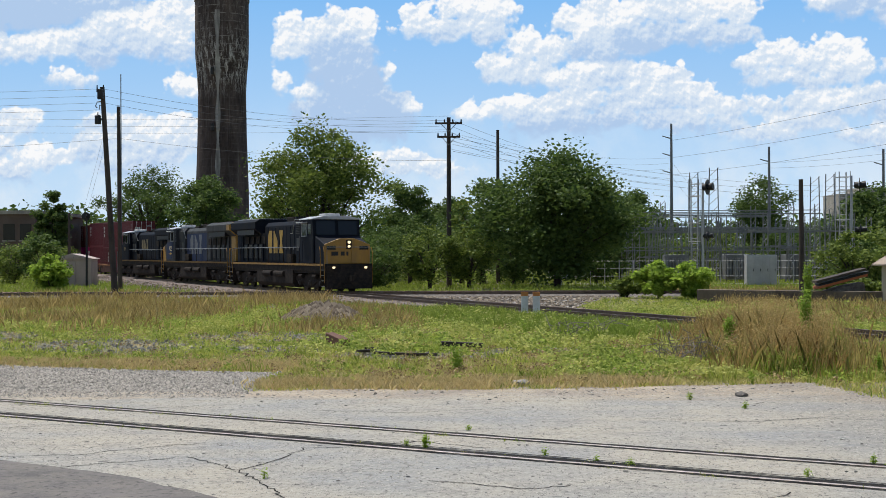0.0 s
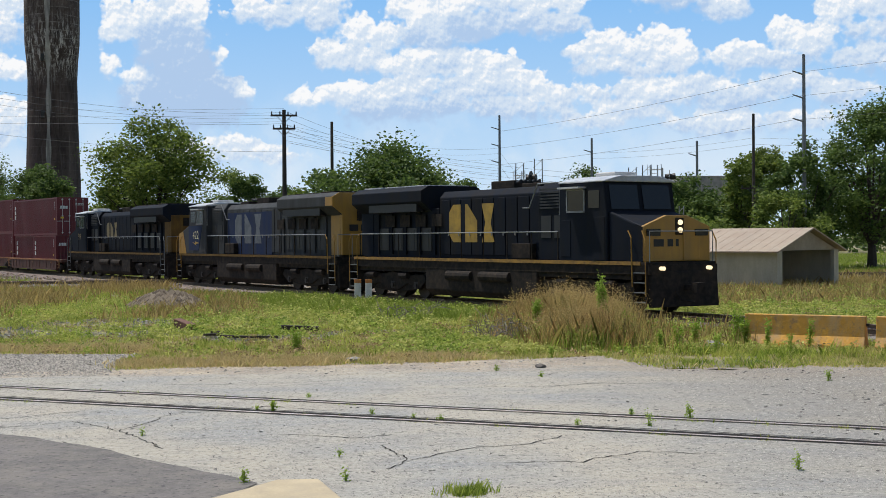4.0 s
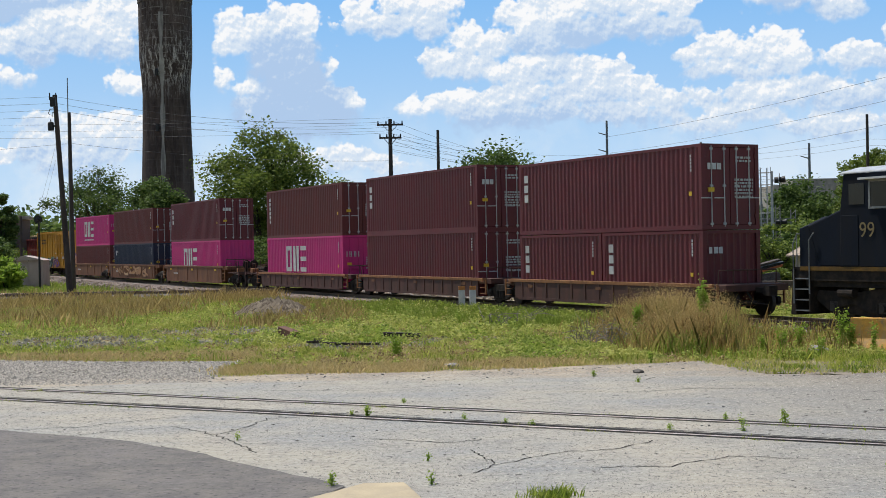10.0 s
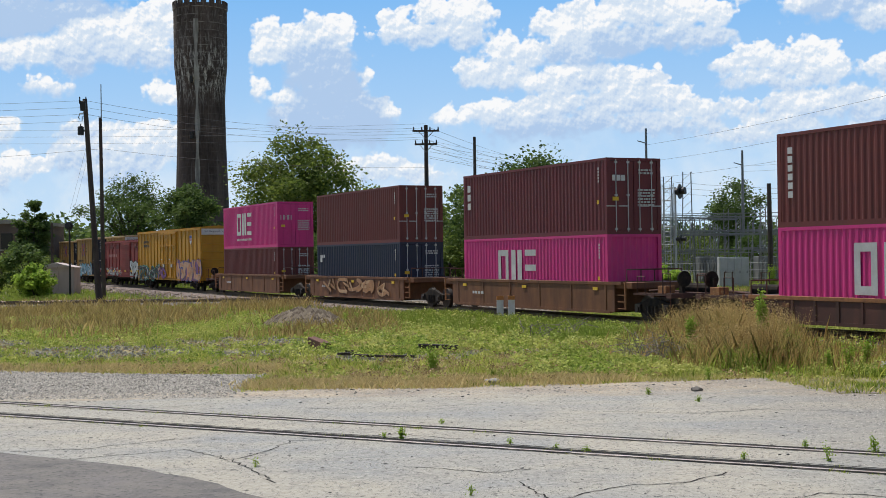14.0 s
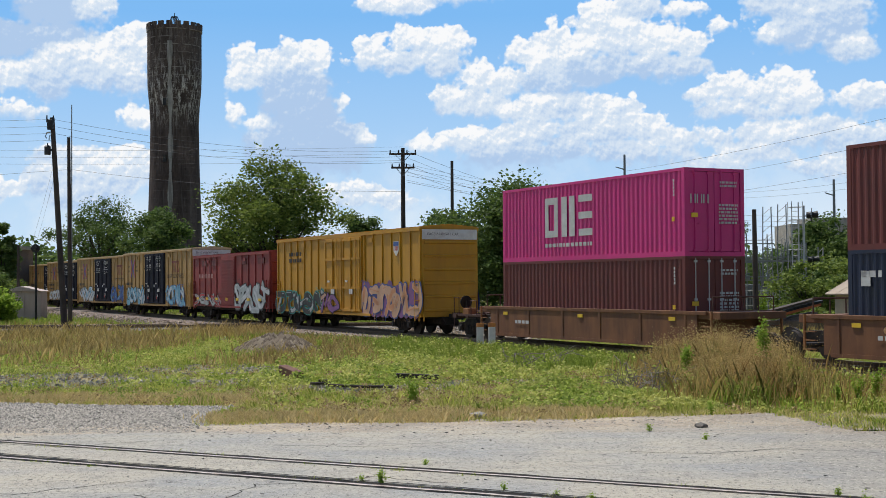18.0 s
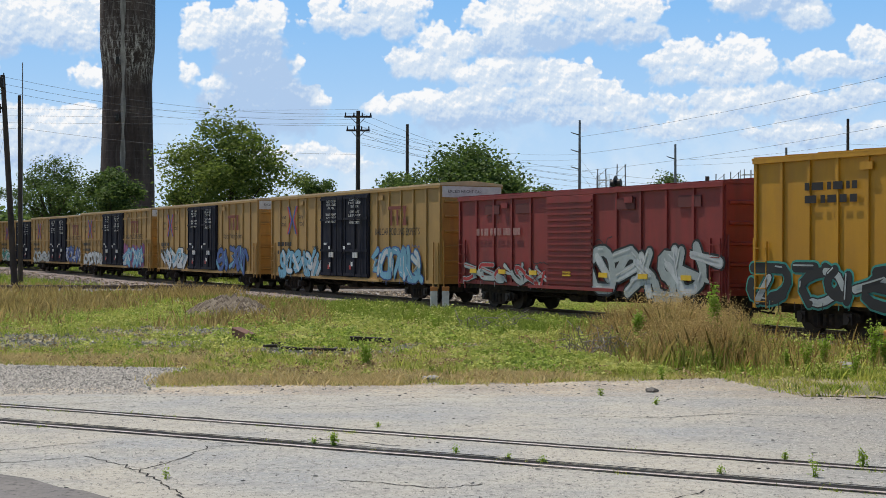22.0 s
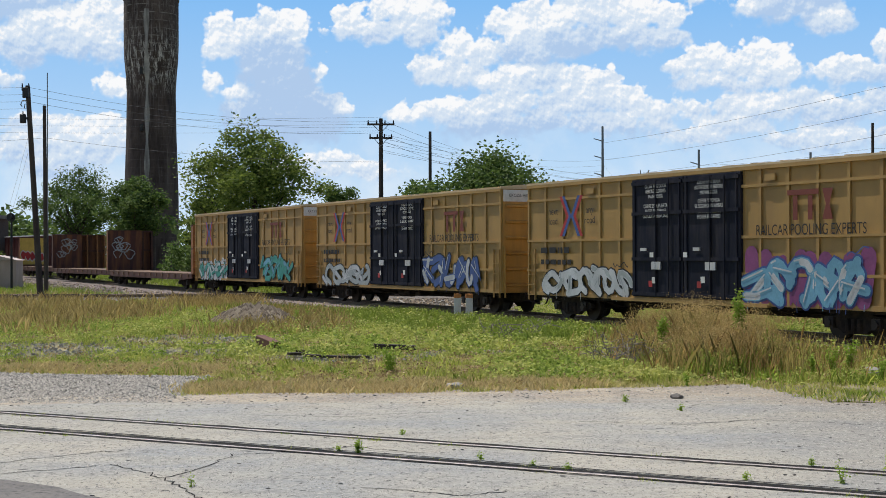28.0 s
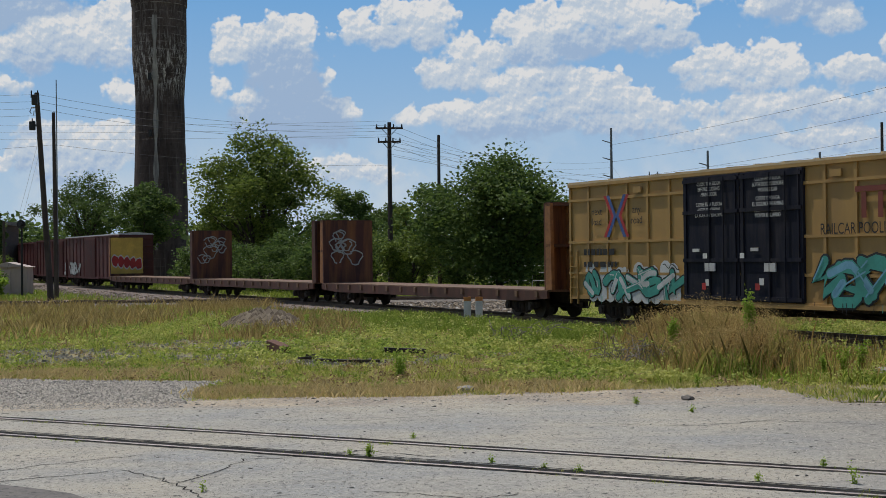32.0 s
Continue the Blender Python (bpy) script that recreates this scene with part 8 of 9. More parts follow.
def weed(x, y, h, seed, stems=4, mat=M_LEAF_LT):
    rs = np.random.RandomState(seed)
    w = thing("weed", "leafy green weed growing wild", "weed", "weeds")
    g, cs = Geo(), []
    for k in range(stems):
        a, l = rs.uniform(0, 6.28), rs.uniform(0.05, 0.22) * h * (0.3 if h > 1 else 1)
        top = (x + math.cos(a) * l, y + math.sin(a) * l, h * rs.uniform(0.7, 1.0))
        g.cyl((x, y, -0.03), top, 0.008, 0.004, n=4)
        for q in np.linspace(0.15, 1, int(6 + 14 * h)):
            cs.append((x + (top[0] - x) * q, y + (top[1] - y) * q, top[2] * q))
    part("stem", g, mat, w)
    cs = np.repeat(np.array(cs), 16 if h > 1 else 6 if h > 0.3 else 5, axis=0)
    part("leaves", leaf_mesh("leaves", cs + rs.normal(size=cs.shape) * (0.02 + 0.03 * min(h, 1), 0.02 + 0.03 * min(h, 1), 0.02 + 0.05 * min(h, 1)), 0.012 + 0.028 * min(h, 0.8), mat, rs), mat, w)
    return w


# in the cracks and along the rails
for k, (x, y, h, n) in enumerate([(-0.76, 18.3, 0.17, 6), (0.78, 17.7, 0.06, 3), (1.77, 16.9, 0.06, 4), (1.39, 17.25, 0.05, 3), (-1.02, 18.55, 0.06, 3), (3.7, 16.1, 0.06, 4), (-0.21, 20.1, 0.06, 3), (4.69, 15.85, 0.24, 2), (5.48, 16.5, 0.22, 4),
                                 (9.5, 21.3, 0.2, 4), (0.2, 13.7, 0.12, 2), (-2.5, 15.9, 0.1, 2), (4.3, 22.8, 0.09, 4), (3.6, 24.1, 0.12, 4), (4.7, 17.0, 0.1, 3), (11.0, 21.0, 0.2, 2), (-0.9, 12.0, 0.16, 3), (0.24, 12.0, 0.14, 2), (5.5, 12.0, 0.22, 2), (9.0, 15.4, 0.18, 4), (9.9, 16.9, 0.16, 3)]):
    weed(x, y, h, 300 + k, n)
# in the grass and before the barriers
for k, (x, y, h, n) in enumerate([(12.0, 50.6, 2.1, 6), (9.2, 40.2, 0.9, 4), (10.4, 29.7, 0.95, 5), (10.6, 29.5, 0.8, 4), (10.9, 28.8, 0.7, 3), (11.9, 28.6, 0.65, 3), (7.4, 31.5, 1.75, 4), (5.9, 33.0, 1.15, 3), (13.7, 27.0, 0.6, 5), (14.6, 26.2, 0.7, 5), (8.2, 28.6, 0.5, 4), (9.2, 27.4, 0.5, 4),
                                 (7.9, 30.8, 0.9, 5), (-0.6, 29.95, 0.55, 4), (-0.5, 30.1, 0.5, 3), (5.24, 26.9, 0.3, 4), (1.3, 40.3, 0.6, 2), (10.9, 27.2, 0.45, 3), (15.6, 25.0, 0.5, 3), (-4.4, 51.6, 0.5, 5), (-4.0, 52.4, 0.45, 5), (9.6, 30.6, 0.7, 4), (8.9, 29.6, 0.6, 4), (12.9, 25.6, 0.4, 4)]):
    weed(x, y, h, 330 + k, n)
rs = np.random.RandomState(5)
pts = [(1.54 + rs.normal(scale=0.11), 11.1 + rs.normal(scale=0.12), 0.5 + 0.6 * rs.rand()) for _ in range(130)] + [(6.7 + rs.normal(scale=0.22), 10.1 + rs.normal(scale=0.22), 0.7) for _ in range(220)]
blades("green_grass", "tuft of bright grass beside the kerb", pts, 0.15, 0.008, 0.6, M_GRASS, 107, per=5, spread=0.04)
pts = []
for k in range(1500):
    u = rs.rand()
    side = rs.choice((-0.88, -0.62, 0.60, 0.9, 0.62))
    x, y = -12 + 24 * u, 25.04 - 13.1 * u
    if noise.noise(Vector((x * 1.3, side * 3, 2))) > 0.16:
        pts.append((x + 0.494 * side, y + 0.87 * side, 0.4 + 0.5 * rs.rand()))
blades("green_grass", "thin grass growing along the sunken rails", pts, 0.10, 0.008, 0.6, M_GRASS, 108, per=5, spread=0.05)


# ---- loose stones ----
def pebbles(name, label, pts, r, mat, seed):
    rs = np.random.RandomState(seed)
    g = Geo()
    for x, y, s in pts:
        k = r * s * rs.uniform(0.5, 1.4)
        a = rs.uniform(0, 6.28)
        v = [Vector((math.cos(a + q * 2.09) * k * rs.uniform(0.8, 1.2), math.sin(a + q * 2.09) * k * rs.uniform(0.8, 1.2), -0.02)) for q in range(3)]
        t = [p * rs.uniform(0.5, 0.75) + Vector((0, 0, k * rs.uniform(0.4, 0.7))) for p in v]
        o = Vector((x, y, 0))
        g.add([o + p for p in v + t], [(0, 1, 4, 3), (1, 2, 5, 4), (2, 0, 3, 5), (3, 4, 5)])
    me = bpy.data.meshes.new(name)
    me.from_pydata(g.v, [], g.f)
    me.materials.append(mat)
    return tagged(new(name, me), label, "gravel", kind="stuff")


def grit(name, label, pts, r, mat, seed):
    """Very many small upstanding stones in one mesh."""
    rs = np.random.RandomState(seed)
    p = np.asarray(pts, float)
    n = len(p)
    k = r * p[:, 2] * rs.uniform(0.6, 1.4, n)
    a = rs.uniform(0, 6.28, n)
    v = np.zeros((n, 4, 3))
    for q in range(3):
        w = k * rs.uniform(0.75, 1.25, n)
        v[:, q, 0], v[:, q, 1], v[:, q, 2] = p[:, 0] + np.cos(a + q * 2.09) * w, p[:, 1] + np.sin(a + q * 2.09) * w, -0.004
    v[:, 3, 0], v[:, 3, 1], v[:, 3, 2] = p[:, 0] + k * rs.uniform(-0.3, 0.3, n), p[:, 1] + k * rs.uniform(-0.3, 0.3, n), k * rs.uniform(0.5, 0.9, n)
    me = bpy.data.meshes.new(name)
    me.vertices.add(4 * n)
    me.vertices.foreach_set("co", v.ravel())
    loops = (np.array([0, 1, 3, 1, 2, 3, 2, 0, 3])[None] + 4 * np.arange(n)[:, None]).ravel()
    me.loops.add(9 * n)
    me.loops.foreach_set("vertex_index", loops)
    me.polygons.add(3 * n)
    me.polygons.foreach_set("loop_start", np.arange(3 * n) * 3)
    me.update()
    me.materials.append(mat)
    return tagged(new(name, me), label, "gravel", kind="stuff")


M_PEBBLE = leafy("grey_stones", (0.13, 0.12, 0.10), (0.50, 0.46, 0.40), 0.0)
M_RUBBLE = leafy("brown_stones", (0.13, 0.095, 0.065), (0.48, 0.39, 0.28), 0.0)
M_CHIP = leafy("dark_chips", (0.05, 0.047, 0.045), (0.30, 0.28, 0.25), 0.0)
rs = np.random.RandomState(15)
pts = []
while len(pts) < 9000:
    x, y = rs.uniform(-16, -3.6), rs.uniform(25, 33)
    if in_gravel(x, y) and y > 25.3:
        pts.append((x, y, 0.3 + 0.9 * rs.rand() ** 3))
while len(pts) < 12500:
    x, y = rs.uniform(-20, 4), rs.uniform(31, 46)
    if rs.rand() < 1.5 * stony(x, y):
        pts.append((x, y, 0.7 + 1.2 * rs.rand() ** 3))
pebbles("gravel_stones", "loose grey stones on the ground", pts, 0.036, M_PEBBLE, 1)
pts = [(rs.uniform(-14, 12), rs.uniform(11, 26.5), 0.25 + 0.7 * rs.rand() ** 5) for _ in range(11000)]
pts += [(rs.uniform(-12, 13), 0, 0.3 + 0.9 * rs.rand() ** 3) for _ in range(2200)]
pts = [(x, y if y else edge_y(x) - 0.3 - 1.6 * abs(rs.normal(scale=0.5)), s) for x, y, s in pts]
pts += [(rs.uniform(7.0, 14), rs.uniform(8, 20), 0.5 + 0.8 * rs.rand() ** 2) for _ in range(1500)]
pts = [p for p in pts if p[1] < edge_y(p[0]) - 0.3]
pebbles("gravel_stones", "scattered small stones on the pavement", pts, 0.035, M_CHIP, 2)
M_GRIT = leafy("pavement_grit", (0.11, 0.108, 0.10), (0.46, 0.44, 0.39), 0.0)
n = 120000
y = 10.5 + 16.5 * rs.rand(n)
x = rs.uniform(-0.42, 0.56, n) * (y + 3)
keep = np.array([b < edge_y(a) - 0.1 for a, b in zip(x, y)])
keep &= ~((y < 22.2 - 0.62 * (x + 14)) & (x < -0.6))
grit("pavement_grit", "coarse aggregate worn proud of the pavement", np.stack([x, y, 0.5 + 0.8 * rs.rand(n) ** 3], 1)[keep], 0.013, M_GRIT, 5)
y = 24.5 + 8.5 * rs.rand(60000)
x = rs.uniform(-17, -3.6, 60000)
keep = np.array([in_gravel(a, b) for a, b in zip(x, y)])
grit("shoulder_grit", "loose grey chippings of the gravel shoulder", np.stack([x, y, 0.6 + rs.rand(60000) ** 2], 1)[keep], 0.022, leafy("shoulder_grit", (0.07, 0.066, 0.06), (0.36, 0.335, 0.295), 0.0), 6)
pts = []
for k in range(7000):
    s, side = rs.uniform(-125, -8), rs.uniform(-2.4, 2.4)
    x, y, _ = on_line(s, side)
    pts.append((x, y, 0.8 + rs.rand()))
for k in range(2600):
    x, y, _ = on_line(rs.uniform(-150, -58), rs.uniform(-7, -2.4))
    pts.append((x, y, 1.2 + rs.rand()))
while len(pts) < 14500:
    x, y = rs.uniform(-9, 9), rs.uniform(57, 79)
    if in_crossing(x, y):
        pts.append((x, y, 0.8 + rs.rand()))
ob = pebbles("ballast_stones", "grey-brown track ballast stones", pts, 0.06, M_RUBBLE, 3)
ob.location.z = 0.0
# heap of stones
pts, g = [], None
hp = thing("stone_heap", "low heap of grey-brown stones in the grass", "heap")
n = 28
g = Geo()
for j in range(10):
    for i in range(n):
        a, q = 2 * math.pi * i / n, j / 9
        rr = (1 - q) * (1 + 0.12 * math.sin(3 * a) + 0.08 * math.sin(7 * a))
        g.v.append((-6.0 + 1.6 * rr * math.cos(a), 51.6 + 1.4 * rr * math.sin(a), -0.05 + 0.52 * (1 - (1 - q) ** 1.6) * (1 + 0.25 * math.sin(2 * a + 1))))
for j in range(9):
    for i in range(n):
        g.f.append((j * n + i, j * n + (i + 1) % n, (j + 1) * n + (i + 1) % n, (j + 1) * n + i))
g.m = [0] * len(g.f)
part("heap", g, M_BALLAST, hp)
rs = np.random.RandomState(19)
gp = Geo()
for k in range(1700):
    a, q = rs.uniform(0, 6.28), rs.rand() ** 0.5
    x, y, z = -6.0 + 1.6 * q * math.cos(a), 51.6 + 1.4 * q * math.sin(a), -0.05 + 0.52 * (1 - q ** 1.6) * (1 + 0.25 * math.sin(2 * a + 1))
    s = rs.uniform(0.07, 0.24)
    gp.add([(x - s, y - s * 0.5, z), (x + s, y - s * 0.6, z - 0.02), (x, y + s, z), (x + s * 0.2, y, z + s)], [(0, 1, 3), (1, 2, 3), (2, 0, 3)])
tagged(part("stone", gp, M_RUBBLE, hp), kind="stuff")

# ---- sleepers, last ----
tie = Geo().box(-0.11, -1.3, -0.12, 0.11, 1.3, -0.02).mesh("tie", M_TIE)
for tr, place in ((main_track, lambda k: on_line(-5 - 0.55 * k)), (cross_track, lambda k: (-45 + 0.55 * k, 79.2 + 0.0306 * 0.55 * k, 1.75))):
    for k in range(230 if tr is main_track else 150):
        x, y, a = place(k)
        ob = new("tie", tie)
        ob.parent = tr
        ob.matrix_world = pose(x, y, (RAIL_Z - 0.15) if tr is main_track else 0.12, 0, 0, a + rnd.uniform(-1, 1))


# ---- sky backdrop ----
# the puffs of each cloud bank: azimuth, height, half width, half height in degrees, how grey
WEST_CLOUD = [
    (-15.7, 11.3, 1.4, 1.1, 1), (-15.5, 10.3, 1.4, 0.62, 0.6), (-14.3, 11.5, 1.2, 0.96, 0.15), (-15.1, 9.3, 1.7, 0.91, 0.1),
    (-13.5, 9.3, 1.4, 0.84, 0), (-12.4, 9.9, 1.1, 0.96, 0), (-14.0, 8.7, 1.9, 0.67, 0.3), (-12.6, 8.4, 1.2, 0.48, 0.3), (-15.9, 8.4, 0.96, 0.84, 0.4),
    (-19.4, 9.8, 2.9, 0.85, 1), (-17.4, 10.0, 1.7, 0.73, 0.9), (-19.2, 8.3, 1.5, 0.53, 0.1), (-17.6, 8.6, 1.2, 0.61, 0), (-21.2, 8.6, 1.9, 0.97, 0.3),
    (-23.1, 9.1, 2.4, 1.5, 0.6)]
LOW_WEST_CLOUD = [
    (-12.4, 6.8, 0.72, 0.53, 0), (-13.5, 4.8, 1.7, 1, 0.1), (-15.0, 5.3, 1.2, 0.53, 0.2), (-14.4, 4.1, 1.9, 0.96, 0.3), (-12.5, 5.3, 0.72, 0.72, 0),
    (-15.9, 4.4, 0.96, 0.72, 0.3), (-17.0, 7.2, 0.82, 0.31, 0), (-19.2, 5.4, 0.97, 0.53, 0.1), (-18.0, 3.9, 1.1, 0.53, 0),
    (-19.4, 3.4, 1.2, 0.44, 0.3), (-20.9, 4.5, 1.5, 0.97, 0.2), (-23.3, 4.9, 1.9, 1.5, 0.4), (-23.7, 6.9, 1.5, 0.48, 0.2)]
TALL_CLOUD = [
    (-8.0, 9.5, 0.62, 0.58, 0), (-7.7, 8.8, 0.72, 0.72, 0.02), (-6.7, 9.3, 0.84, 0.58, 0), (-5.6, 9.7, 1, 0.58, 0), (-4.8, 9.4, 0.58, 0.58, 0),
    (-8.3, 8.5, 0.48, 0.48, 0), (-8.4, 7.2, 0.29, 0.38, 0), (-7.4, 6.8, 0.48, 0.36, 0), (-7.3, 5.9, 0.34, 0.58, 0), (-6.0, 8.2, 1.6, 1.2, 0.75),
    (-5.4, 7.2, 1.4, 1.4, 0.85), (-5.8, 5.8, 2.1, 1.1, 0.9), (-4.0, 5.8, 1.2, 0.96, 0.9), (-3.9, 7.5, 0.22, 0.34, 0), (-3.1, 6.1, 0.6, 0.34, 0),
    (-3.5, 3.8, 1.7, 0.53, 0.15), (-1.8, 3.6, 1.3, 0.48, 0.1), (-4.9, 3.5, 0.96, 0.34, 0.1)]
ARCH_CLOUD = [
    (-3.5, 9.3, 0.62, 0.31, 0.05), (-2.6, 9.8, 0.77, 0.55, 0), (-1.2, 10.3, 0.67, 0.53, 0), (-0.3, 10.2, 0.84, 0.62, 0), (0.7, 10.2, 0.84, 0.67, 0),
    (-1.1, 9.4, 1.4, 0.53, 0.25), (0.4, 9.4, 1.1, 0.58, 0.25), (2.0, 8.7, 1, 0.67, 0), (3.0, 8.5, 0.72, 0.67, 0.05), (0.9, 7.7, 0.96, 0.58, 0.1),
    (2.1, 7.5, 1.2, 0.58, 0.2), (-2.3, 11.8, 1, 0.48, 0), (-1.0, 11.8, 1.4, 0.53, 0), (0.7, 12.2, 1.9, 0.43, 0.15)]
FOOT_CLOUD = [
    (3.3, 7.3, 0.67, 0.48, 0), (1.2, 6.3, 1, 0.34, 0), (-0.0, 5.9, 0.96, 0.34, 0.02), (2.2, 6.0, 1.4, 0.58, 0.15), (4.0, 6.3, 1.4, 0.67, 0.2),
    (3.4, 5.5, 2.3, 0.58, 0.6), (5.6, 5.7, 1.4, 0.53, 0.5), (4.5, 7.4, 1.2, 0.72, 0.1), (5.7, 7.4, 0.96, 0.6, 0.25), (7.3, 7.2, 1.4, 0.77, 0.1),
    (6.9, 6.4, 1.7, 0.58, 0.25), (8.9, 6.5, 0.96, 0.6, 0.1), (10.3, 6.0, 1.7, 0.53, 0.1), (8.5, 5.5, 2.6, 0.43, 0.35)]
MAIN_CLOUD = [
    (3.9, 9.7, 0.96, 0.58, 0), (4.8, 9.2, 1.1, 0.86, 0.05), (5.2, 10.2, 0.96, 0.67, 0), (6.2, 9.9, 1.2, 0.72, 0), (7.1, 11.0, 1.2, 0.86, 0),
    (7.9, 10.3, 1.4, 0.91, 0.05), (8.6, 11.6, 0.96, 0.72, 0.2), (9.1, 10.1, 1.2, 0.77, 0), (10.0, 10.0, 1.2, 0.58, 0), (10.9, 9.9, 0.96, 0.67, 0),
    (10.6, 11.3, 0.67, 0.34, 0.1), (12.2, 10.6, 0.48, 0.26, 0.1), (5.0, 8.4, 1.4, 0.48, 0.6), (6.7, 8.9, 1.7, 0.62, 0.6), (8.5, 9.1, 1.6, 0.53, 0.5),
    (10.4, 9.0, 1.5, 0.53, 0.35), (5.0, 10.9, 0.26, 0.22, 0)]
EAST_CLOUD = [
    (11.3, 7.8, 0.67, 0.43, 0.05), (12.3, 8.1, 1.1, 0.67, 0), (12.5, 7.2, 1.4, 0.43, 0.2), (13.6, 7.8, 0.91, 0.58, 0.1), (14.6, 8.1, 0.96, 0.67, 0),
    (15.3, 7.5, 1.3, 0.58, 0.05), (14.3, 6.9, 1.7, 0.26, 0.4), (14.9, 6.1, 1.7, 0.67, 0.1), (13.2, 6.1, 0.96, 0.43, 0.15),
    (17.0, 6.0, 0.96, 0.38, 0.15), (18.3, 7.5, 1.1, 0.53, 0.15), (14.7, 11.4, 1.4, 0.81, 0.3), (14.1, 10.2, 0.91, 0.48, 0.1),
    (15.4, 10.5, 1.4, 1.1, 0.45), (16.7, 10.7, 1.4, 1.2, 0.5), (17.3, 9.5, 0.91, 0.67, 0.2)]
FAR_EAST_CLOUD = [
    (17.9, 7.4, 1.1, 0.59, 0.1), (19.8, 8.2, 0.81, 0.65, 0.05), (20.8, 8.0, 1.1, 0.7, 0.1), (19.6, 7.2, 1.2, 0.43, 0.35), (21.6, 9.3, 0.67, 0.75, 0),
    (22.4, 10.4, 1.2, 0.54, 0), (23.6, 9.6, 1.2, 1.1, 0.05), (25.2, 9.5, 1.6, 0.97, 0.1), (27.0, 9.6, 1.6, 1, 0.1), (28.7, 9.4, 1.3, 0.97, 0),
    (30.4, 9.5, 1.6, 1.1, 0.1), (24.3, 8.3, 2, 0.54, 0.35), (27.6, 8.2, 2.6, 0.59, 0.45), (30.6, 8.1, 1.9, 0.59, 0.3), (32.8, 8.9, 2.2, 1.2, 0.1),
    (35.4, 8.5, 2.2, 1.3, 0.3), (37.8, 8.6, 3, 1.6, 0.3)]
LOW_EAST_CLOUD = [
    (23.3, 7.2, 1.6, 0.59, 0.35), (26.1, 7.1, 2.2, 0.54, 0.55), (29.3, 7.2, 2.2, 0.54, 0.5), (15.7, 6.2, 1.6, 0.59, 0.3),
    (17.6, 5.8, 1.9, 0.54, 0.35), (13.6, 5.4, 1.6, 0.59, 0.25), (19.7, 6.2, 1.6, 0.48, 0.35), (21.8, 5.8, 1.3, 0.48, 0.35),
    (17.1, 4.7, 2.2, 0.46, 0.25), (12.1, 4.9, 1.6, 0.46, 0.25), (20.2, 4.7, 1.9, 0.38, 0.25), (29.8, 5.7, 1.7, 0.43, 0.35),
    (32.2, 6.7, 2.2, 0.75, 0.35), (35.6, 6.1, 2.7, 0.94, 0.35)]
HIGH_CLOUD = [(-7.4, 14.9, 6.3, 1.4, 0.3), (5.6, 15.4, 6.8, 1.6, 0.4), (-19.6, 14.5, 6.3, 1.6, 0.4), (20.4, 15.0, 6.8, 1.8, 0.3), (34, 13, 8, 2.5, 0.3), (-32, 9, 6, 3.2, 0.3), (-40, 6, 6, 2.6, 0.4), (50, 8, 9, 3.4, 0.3)]


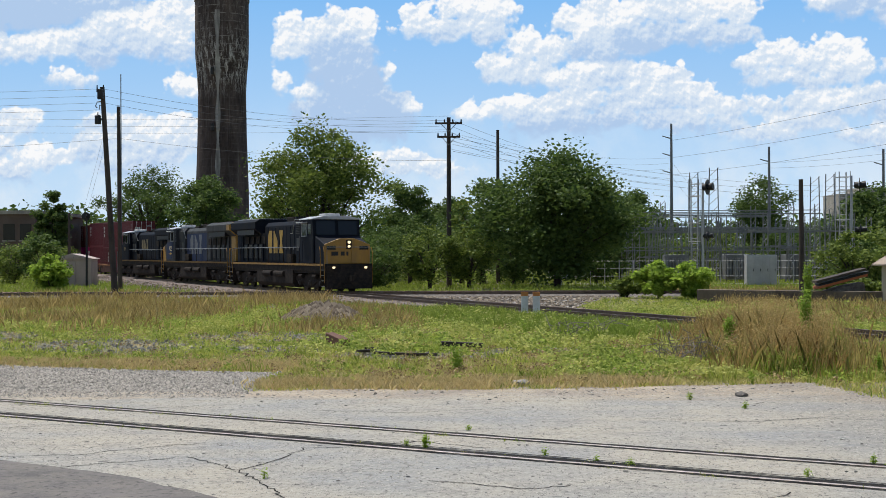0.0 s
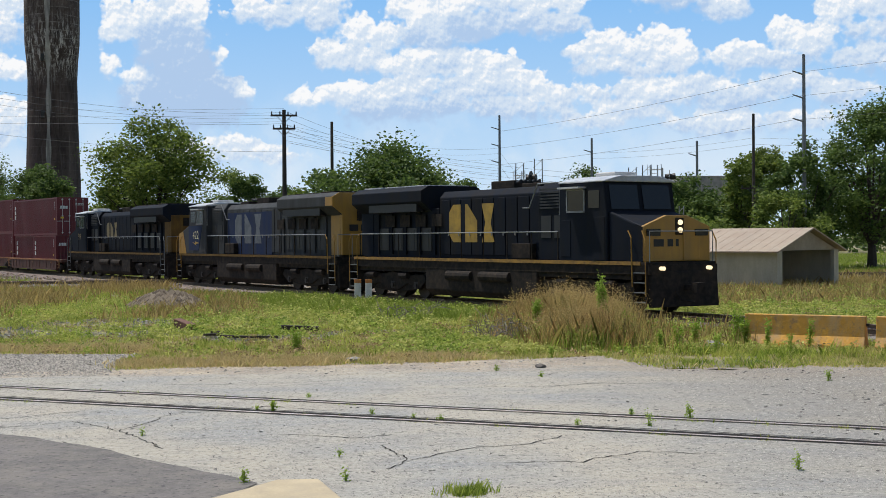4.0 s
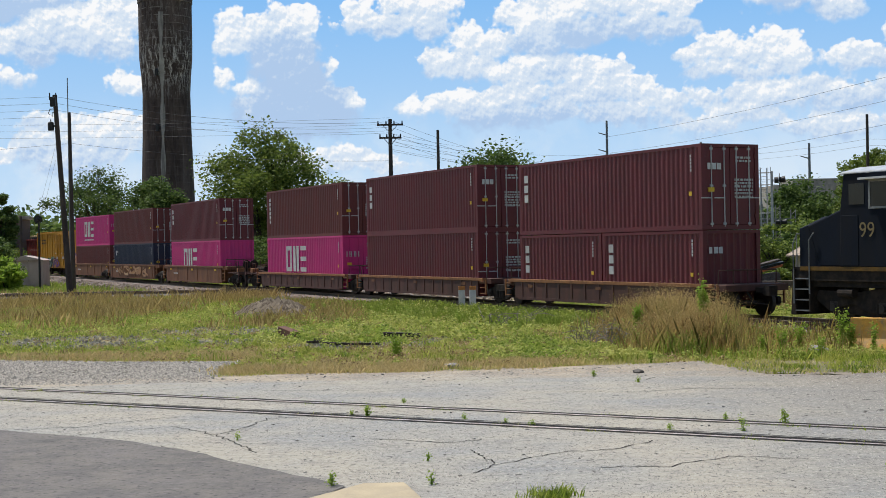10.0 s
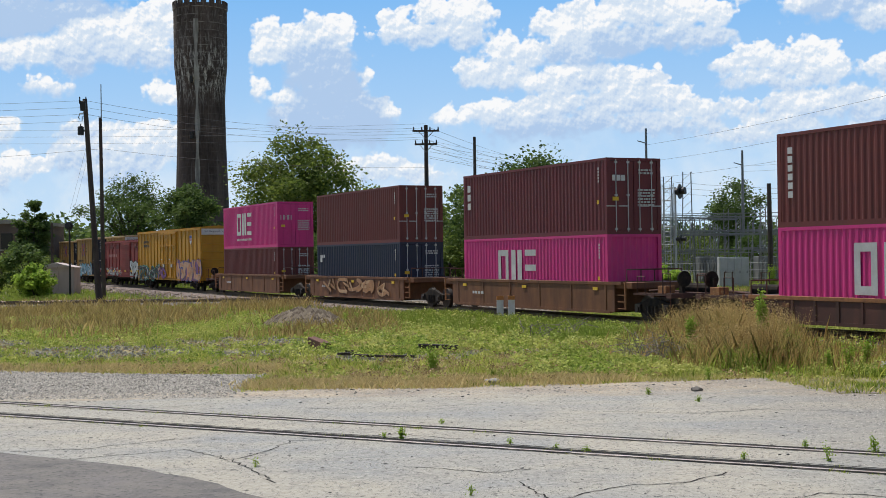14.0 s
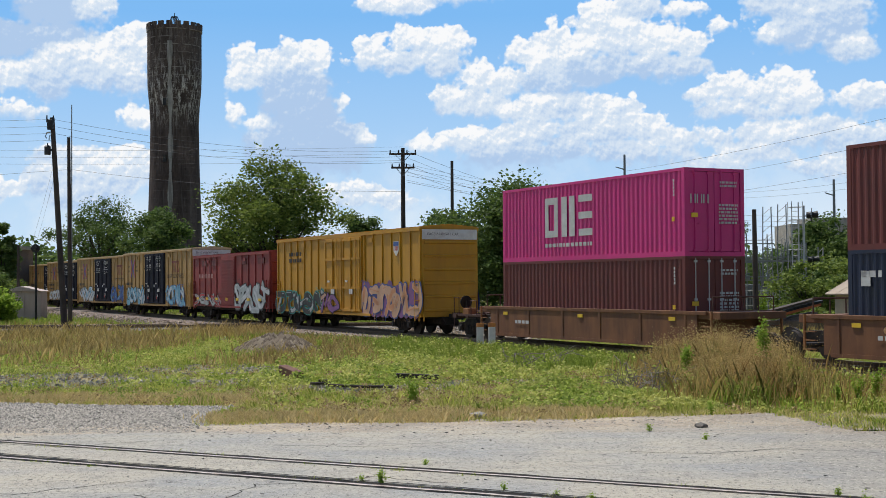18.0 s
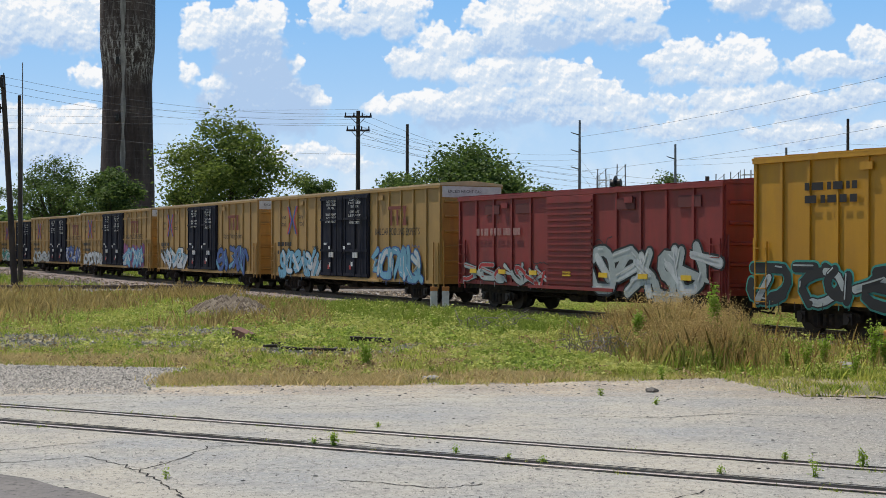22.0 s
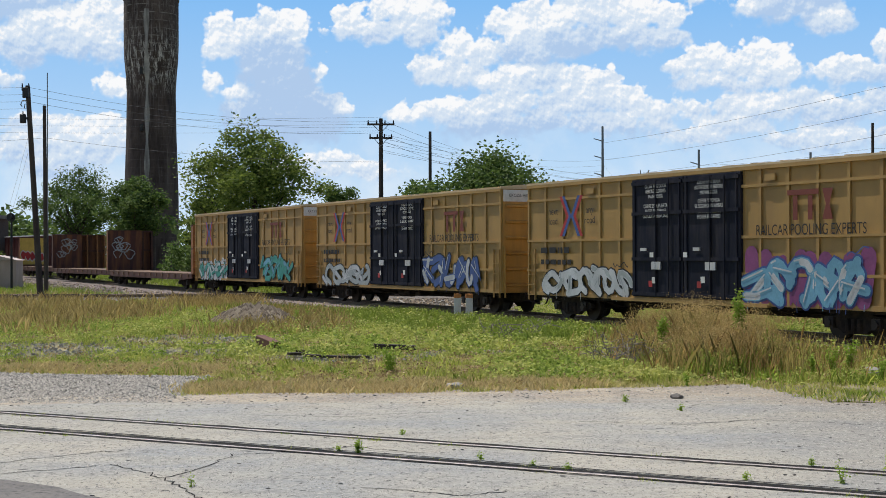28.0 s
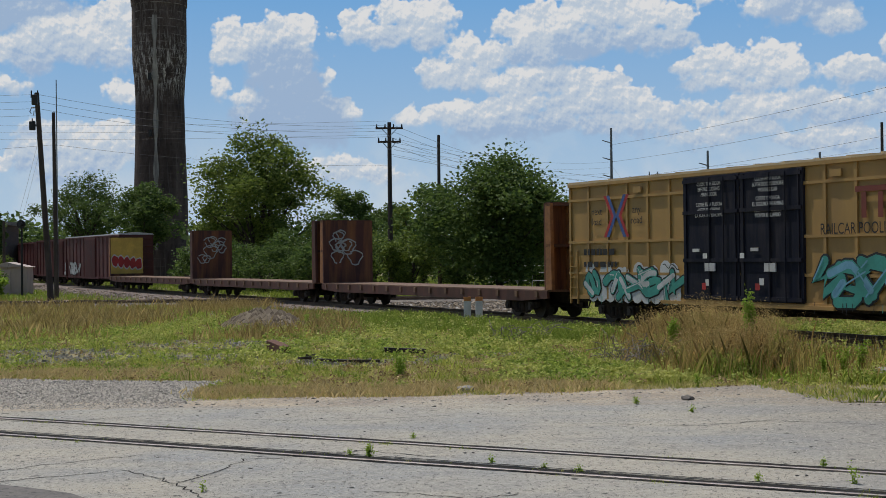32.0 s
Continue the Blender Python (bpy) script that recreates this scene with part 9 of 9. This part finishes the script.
def sky_backdrop():
    R, na, ne = 2600.0, 560, 170
    az = np.radians(np.linspace(-48, 62, na))
    el = np.radians(np.linspace(-1.0, 26, ne))
    A, E = np.meshgrid(az, el)
    v = np.stack([R * np.sin(A), R * np.cos(A), R * np.tan(E)], -1).reshape(-1, 3)
    me = bpy.data.meshes.new("backdrop")
    f = [(j * na + i, j * na + i + 1, (j + 1) * na + i + 1, (j + 1) * na + i) for j in range(ne - 1) for i in range(na - 1)]
    me.from_pydata(v.tolist(), [], f)
    a, e = np.degrees(A).ravel(), np.degrees(E).ravel()
    cover, tone, lift, total = np.full(a.shape, -1.2), np.zeros(a.shape), np.zeros(a.shape), np.full(a.shape, 1e-6)
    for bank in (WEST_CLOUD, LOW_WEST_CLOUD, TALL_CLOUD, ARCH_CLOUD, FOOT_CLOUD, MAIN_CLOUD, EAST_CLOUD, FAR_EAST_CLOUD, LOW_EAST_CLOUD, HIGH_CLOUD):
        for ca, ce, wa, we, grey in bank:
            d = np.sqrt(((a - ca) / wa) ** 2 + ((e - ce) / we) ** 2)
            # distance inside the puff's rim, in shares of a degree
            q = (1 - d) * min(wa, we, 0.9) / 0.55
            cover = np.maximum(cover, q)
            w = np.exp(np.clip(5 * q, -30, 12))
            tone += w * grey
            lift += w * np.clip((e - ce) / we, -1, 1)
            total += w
    for nm, val in (("cover", np.clip(cover, -1.2, 1.2)), ("lift", lift / total), ("tone", tone / total)):
        me.attributes.new(nm, "FLOAT", "POINT").data.foreach_set("value", val.astype(np.float32))
    m = bpy.data.materials.new("sky_with_clouds")
    m.use_nodes = True
    t, ns = m.node_tree, m.node_tree.nodes
    ns.remove(ns["Principled BSDF"])

    def math_node(op, a, b):
        n = ns.new("ShaderNodeMath")
        n.operation = op
        for i, s in enumerate((a, b)):
            if isinstance(s, bpy.types.NodeSocket):
                t.links.new(s, n.inputs[i])
            else:
                n.inputs[i].default_value = s
        return n.outputs[0]

    def rng(s, a, b, c=0.0, d=1.0, smooth=True):
        n = ns.new("ShaderNodeMapRange")
        n.interpolation_type = "SMOOTHSTEP" if smooth else "LINEAR"
        for i, val in enumerate((s, a, b, c, d)):
            if isinstance(val, bpy.types.NodeSocket):
                t.links.new(val, n.inputs[i])
            else:
                n.inputs[i].default_value = val
        return n.outputs[0]

    def mixc(f, a, b):
        n = ns.new("ShaderNodeMix")
        n.data_type = "RGBA"
        for i, s in ((0, f), (6, a), (7, b)):
            if isinstance(s, bpy.types.NodeSocket):
                t.links.new(s, n.inputs[i])
            else:
                n.inputs[i].default_value = (*s, 1)
        return n.outputs[2]

    co = ns.new("ShaderNodeTexCoord")

    def place(scale, off):
        mp = ns.new("ShaderNodeMapping")
        mp.inputs["Location"].default_value = off
        mp.inputs["Scale"].default_value = (scale, scale, scale)
        t.links.new(co.outputs["Object"], mp.inputs[0])
        return mp.outputs[0]

    def fbm(scale, off=(0, 0, 0), detail=9.0, rough=0.6):
        n = ns.new("ShaderNodeTexNoise")
        n.inputs["Scale"].default_value, n.inputs["Detail"].default_value, n.inputs["Roughness"].default_value = 1.0, detail, rough
        t.links.new(place(scale, off), n.inputs["Vector"])
        return n.outputs[0]

    def billow(scale, off=(0, 0, 0), detail=3.0):
        """Round cauliflower swellings, high in their middles."""
        n = ns.new("ShaderNodeTexVoronoi")
        n.feature = "SMOOTH_F1"
        n.inputs["Scale"].default_value, n.inputs["Detail"].default_value, n.inputs["Roughness"].default_value = 1.0, detail, 0.55
        n.inputs["Smoothness"].default_value = 0.35
        t.links.new(place(scale, off), n.inputs["Vector"])
        return math_node("SUBTRACT", 0.5, n.outputs["Distance"])

    def attr(nm):
        n = ns.new("ShaderNodeAttribute")
        n.attribute_name = nm
        return n.outputs["Fac"]

    cov, lift, tone = attr("cover"), attr("lift"), attr("tone")
    wisp, big, small = fbm(0.020, detail=9.0, rough=0.55), billow(0.026, detail=2.0), billow(0.065, (7, 3, 1), 1.0)
    relief = math_node("ADD", math_node("MULTIPLY", math_node("SUBTRACT", wisp, 0.5), 1.5), math_node("ADD", math_node("MULTIPLY", big, 0.75), math_node("MULTIPLY", small, 0.30)))
    dens = math_node("ADD", math_node("ADD", cov, math_node("MULTIPLY", tone, 0.25)), math_node("ADD", relief, 0.62))
    # sharp sunlit tops, frayed grey feet
    alpha = rng(dens, -0.02, rng(math_node("SUBTRACT", lift, tone), -1.2, 0.4, 0.80, 0.26))
    lit = math_node("SUBTRACT", fbm(0.022, (0, 0, 0), 5.0, 0.6), fbm(0.022, (0.08, 0, -0.17), 5.0, 0.6))
    lit = math_node("ADD", math_node("MULTIPLY", lit, 2.4), math_node("MULTIPLY", math_node("SUBTRACT", billow(0.030), billow(0.030, (0.06, 0, -0.15))), 0.9))
    shade = math_node("ADD", math_node("MULTIPLY", lift, 0.42), lit)
    shade = math_node("SUBTRACT", math_node("ADD", shade, 0.13), math_node("MULTIPLY", tone, 1.25))
    cloud = mixc(rng(shade, -0.85, 0.05), (0.44, 0.60, 0.84), (0.69, 0.79, 0.91))
    cloud = mixc(rng(shade, -0.05, 0.42), cloud, (0.96, 0.97, 0.985))
    sep = ns.new("ShaderNodeSeparateXYZ")
    t.links.new(co.outputs["Object"], sep.inputs[0])
    blue = mixc(rng(sep.outputs[2], -20, 520, 0, 1, False), (0.62, 0.80, 0.96), (0.215, 0.50, 0.91))
    # thin veil low over the horizon
    veil = math_node("MULTIPLY", rng(sep.outputs[2], 330, 60), rng(fbm(0.009, (3, 1, 0), 6.0), 0.38, 0.66, 0.15, 0.75))
    col = mixc(alpha, mixc(veil, blue, (0.78, 0.86, 0.94)), cloud)
    em = ns.new("ShaderNodeEmission")
    em.inputs[1].default_value = 0.985
    t.links.new(col, em.inputs[0])
    t.links.new(em.outputs[0], ns["Material Output"].inputs[0])
    me.materials.append(m)
    ob = new("backdrop", me)
    return tagged(ob, "blue summer sky with white cumulus clouds", "sky", kind="structure")


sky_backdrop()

motions()
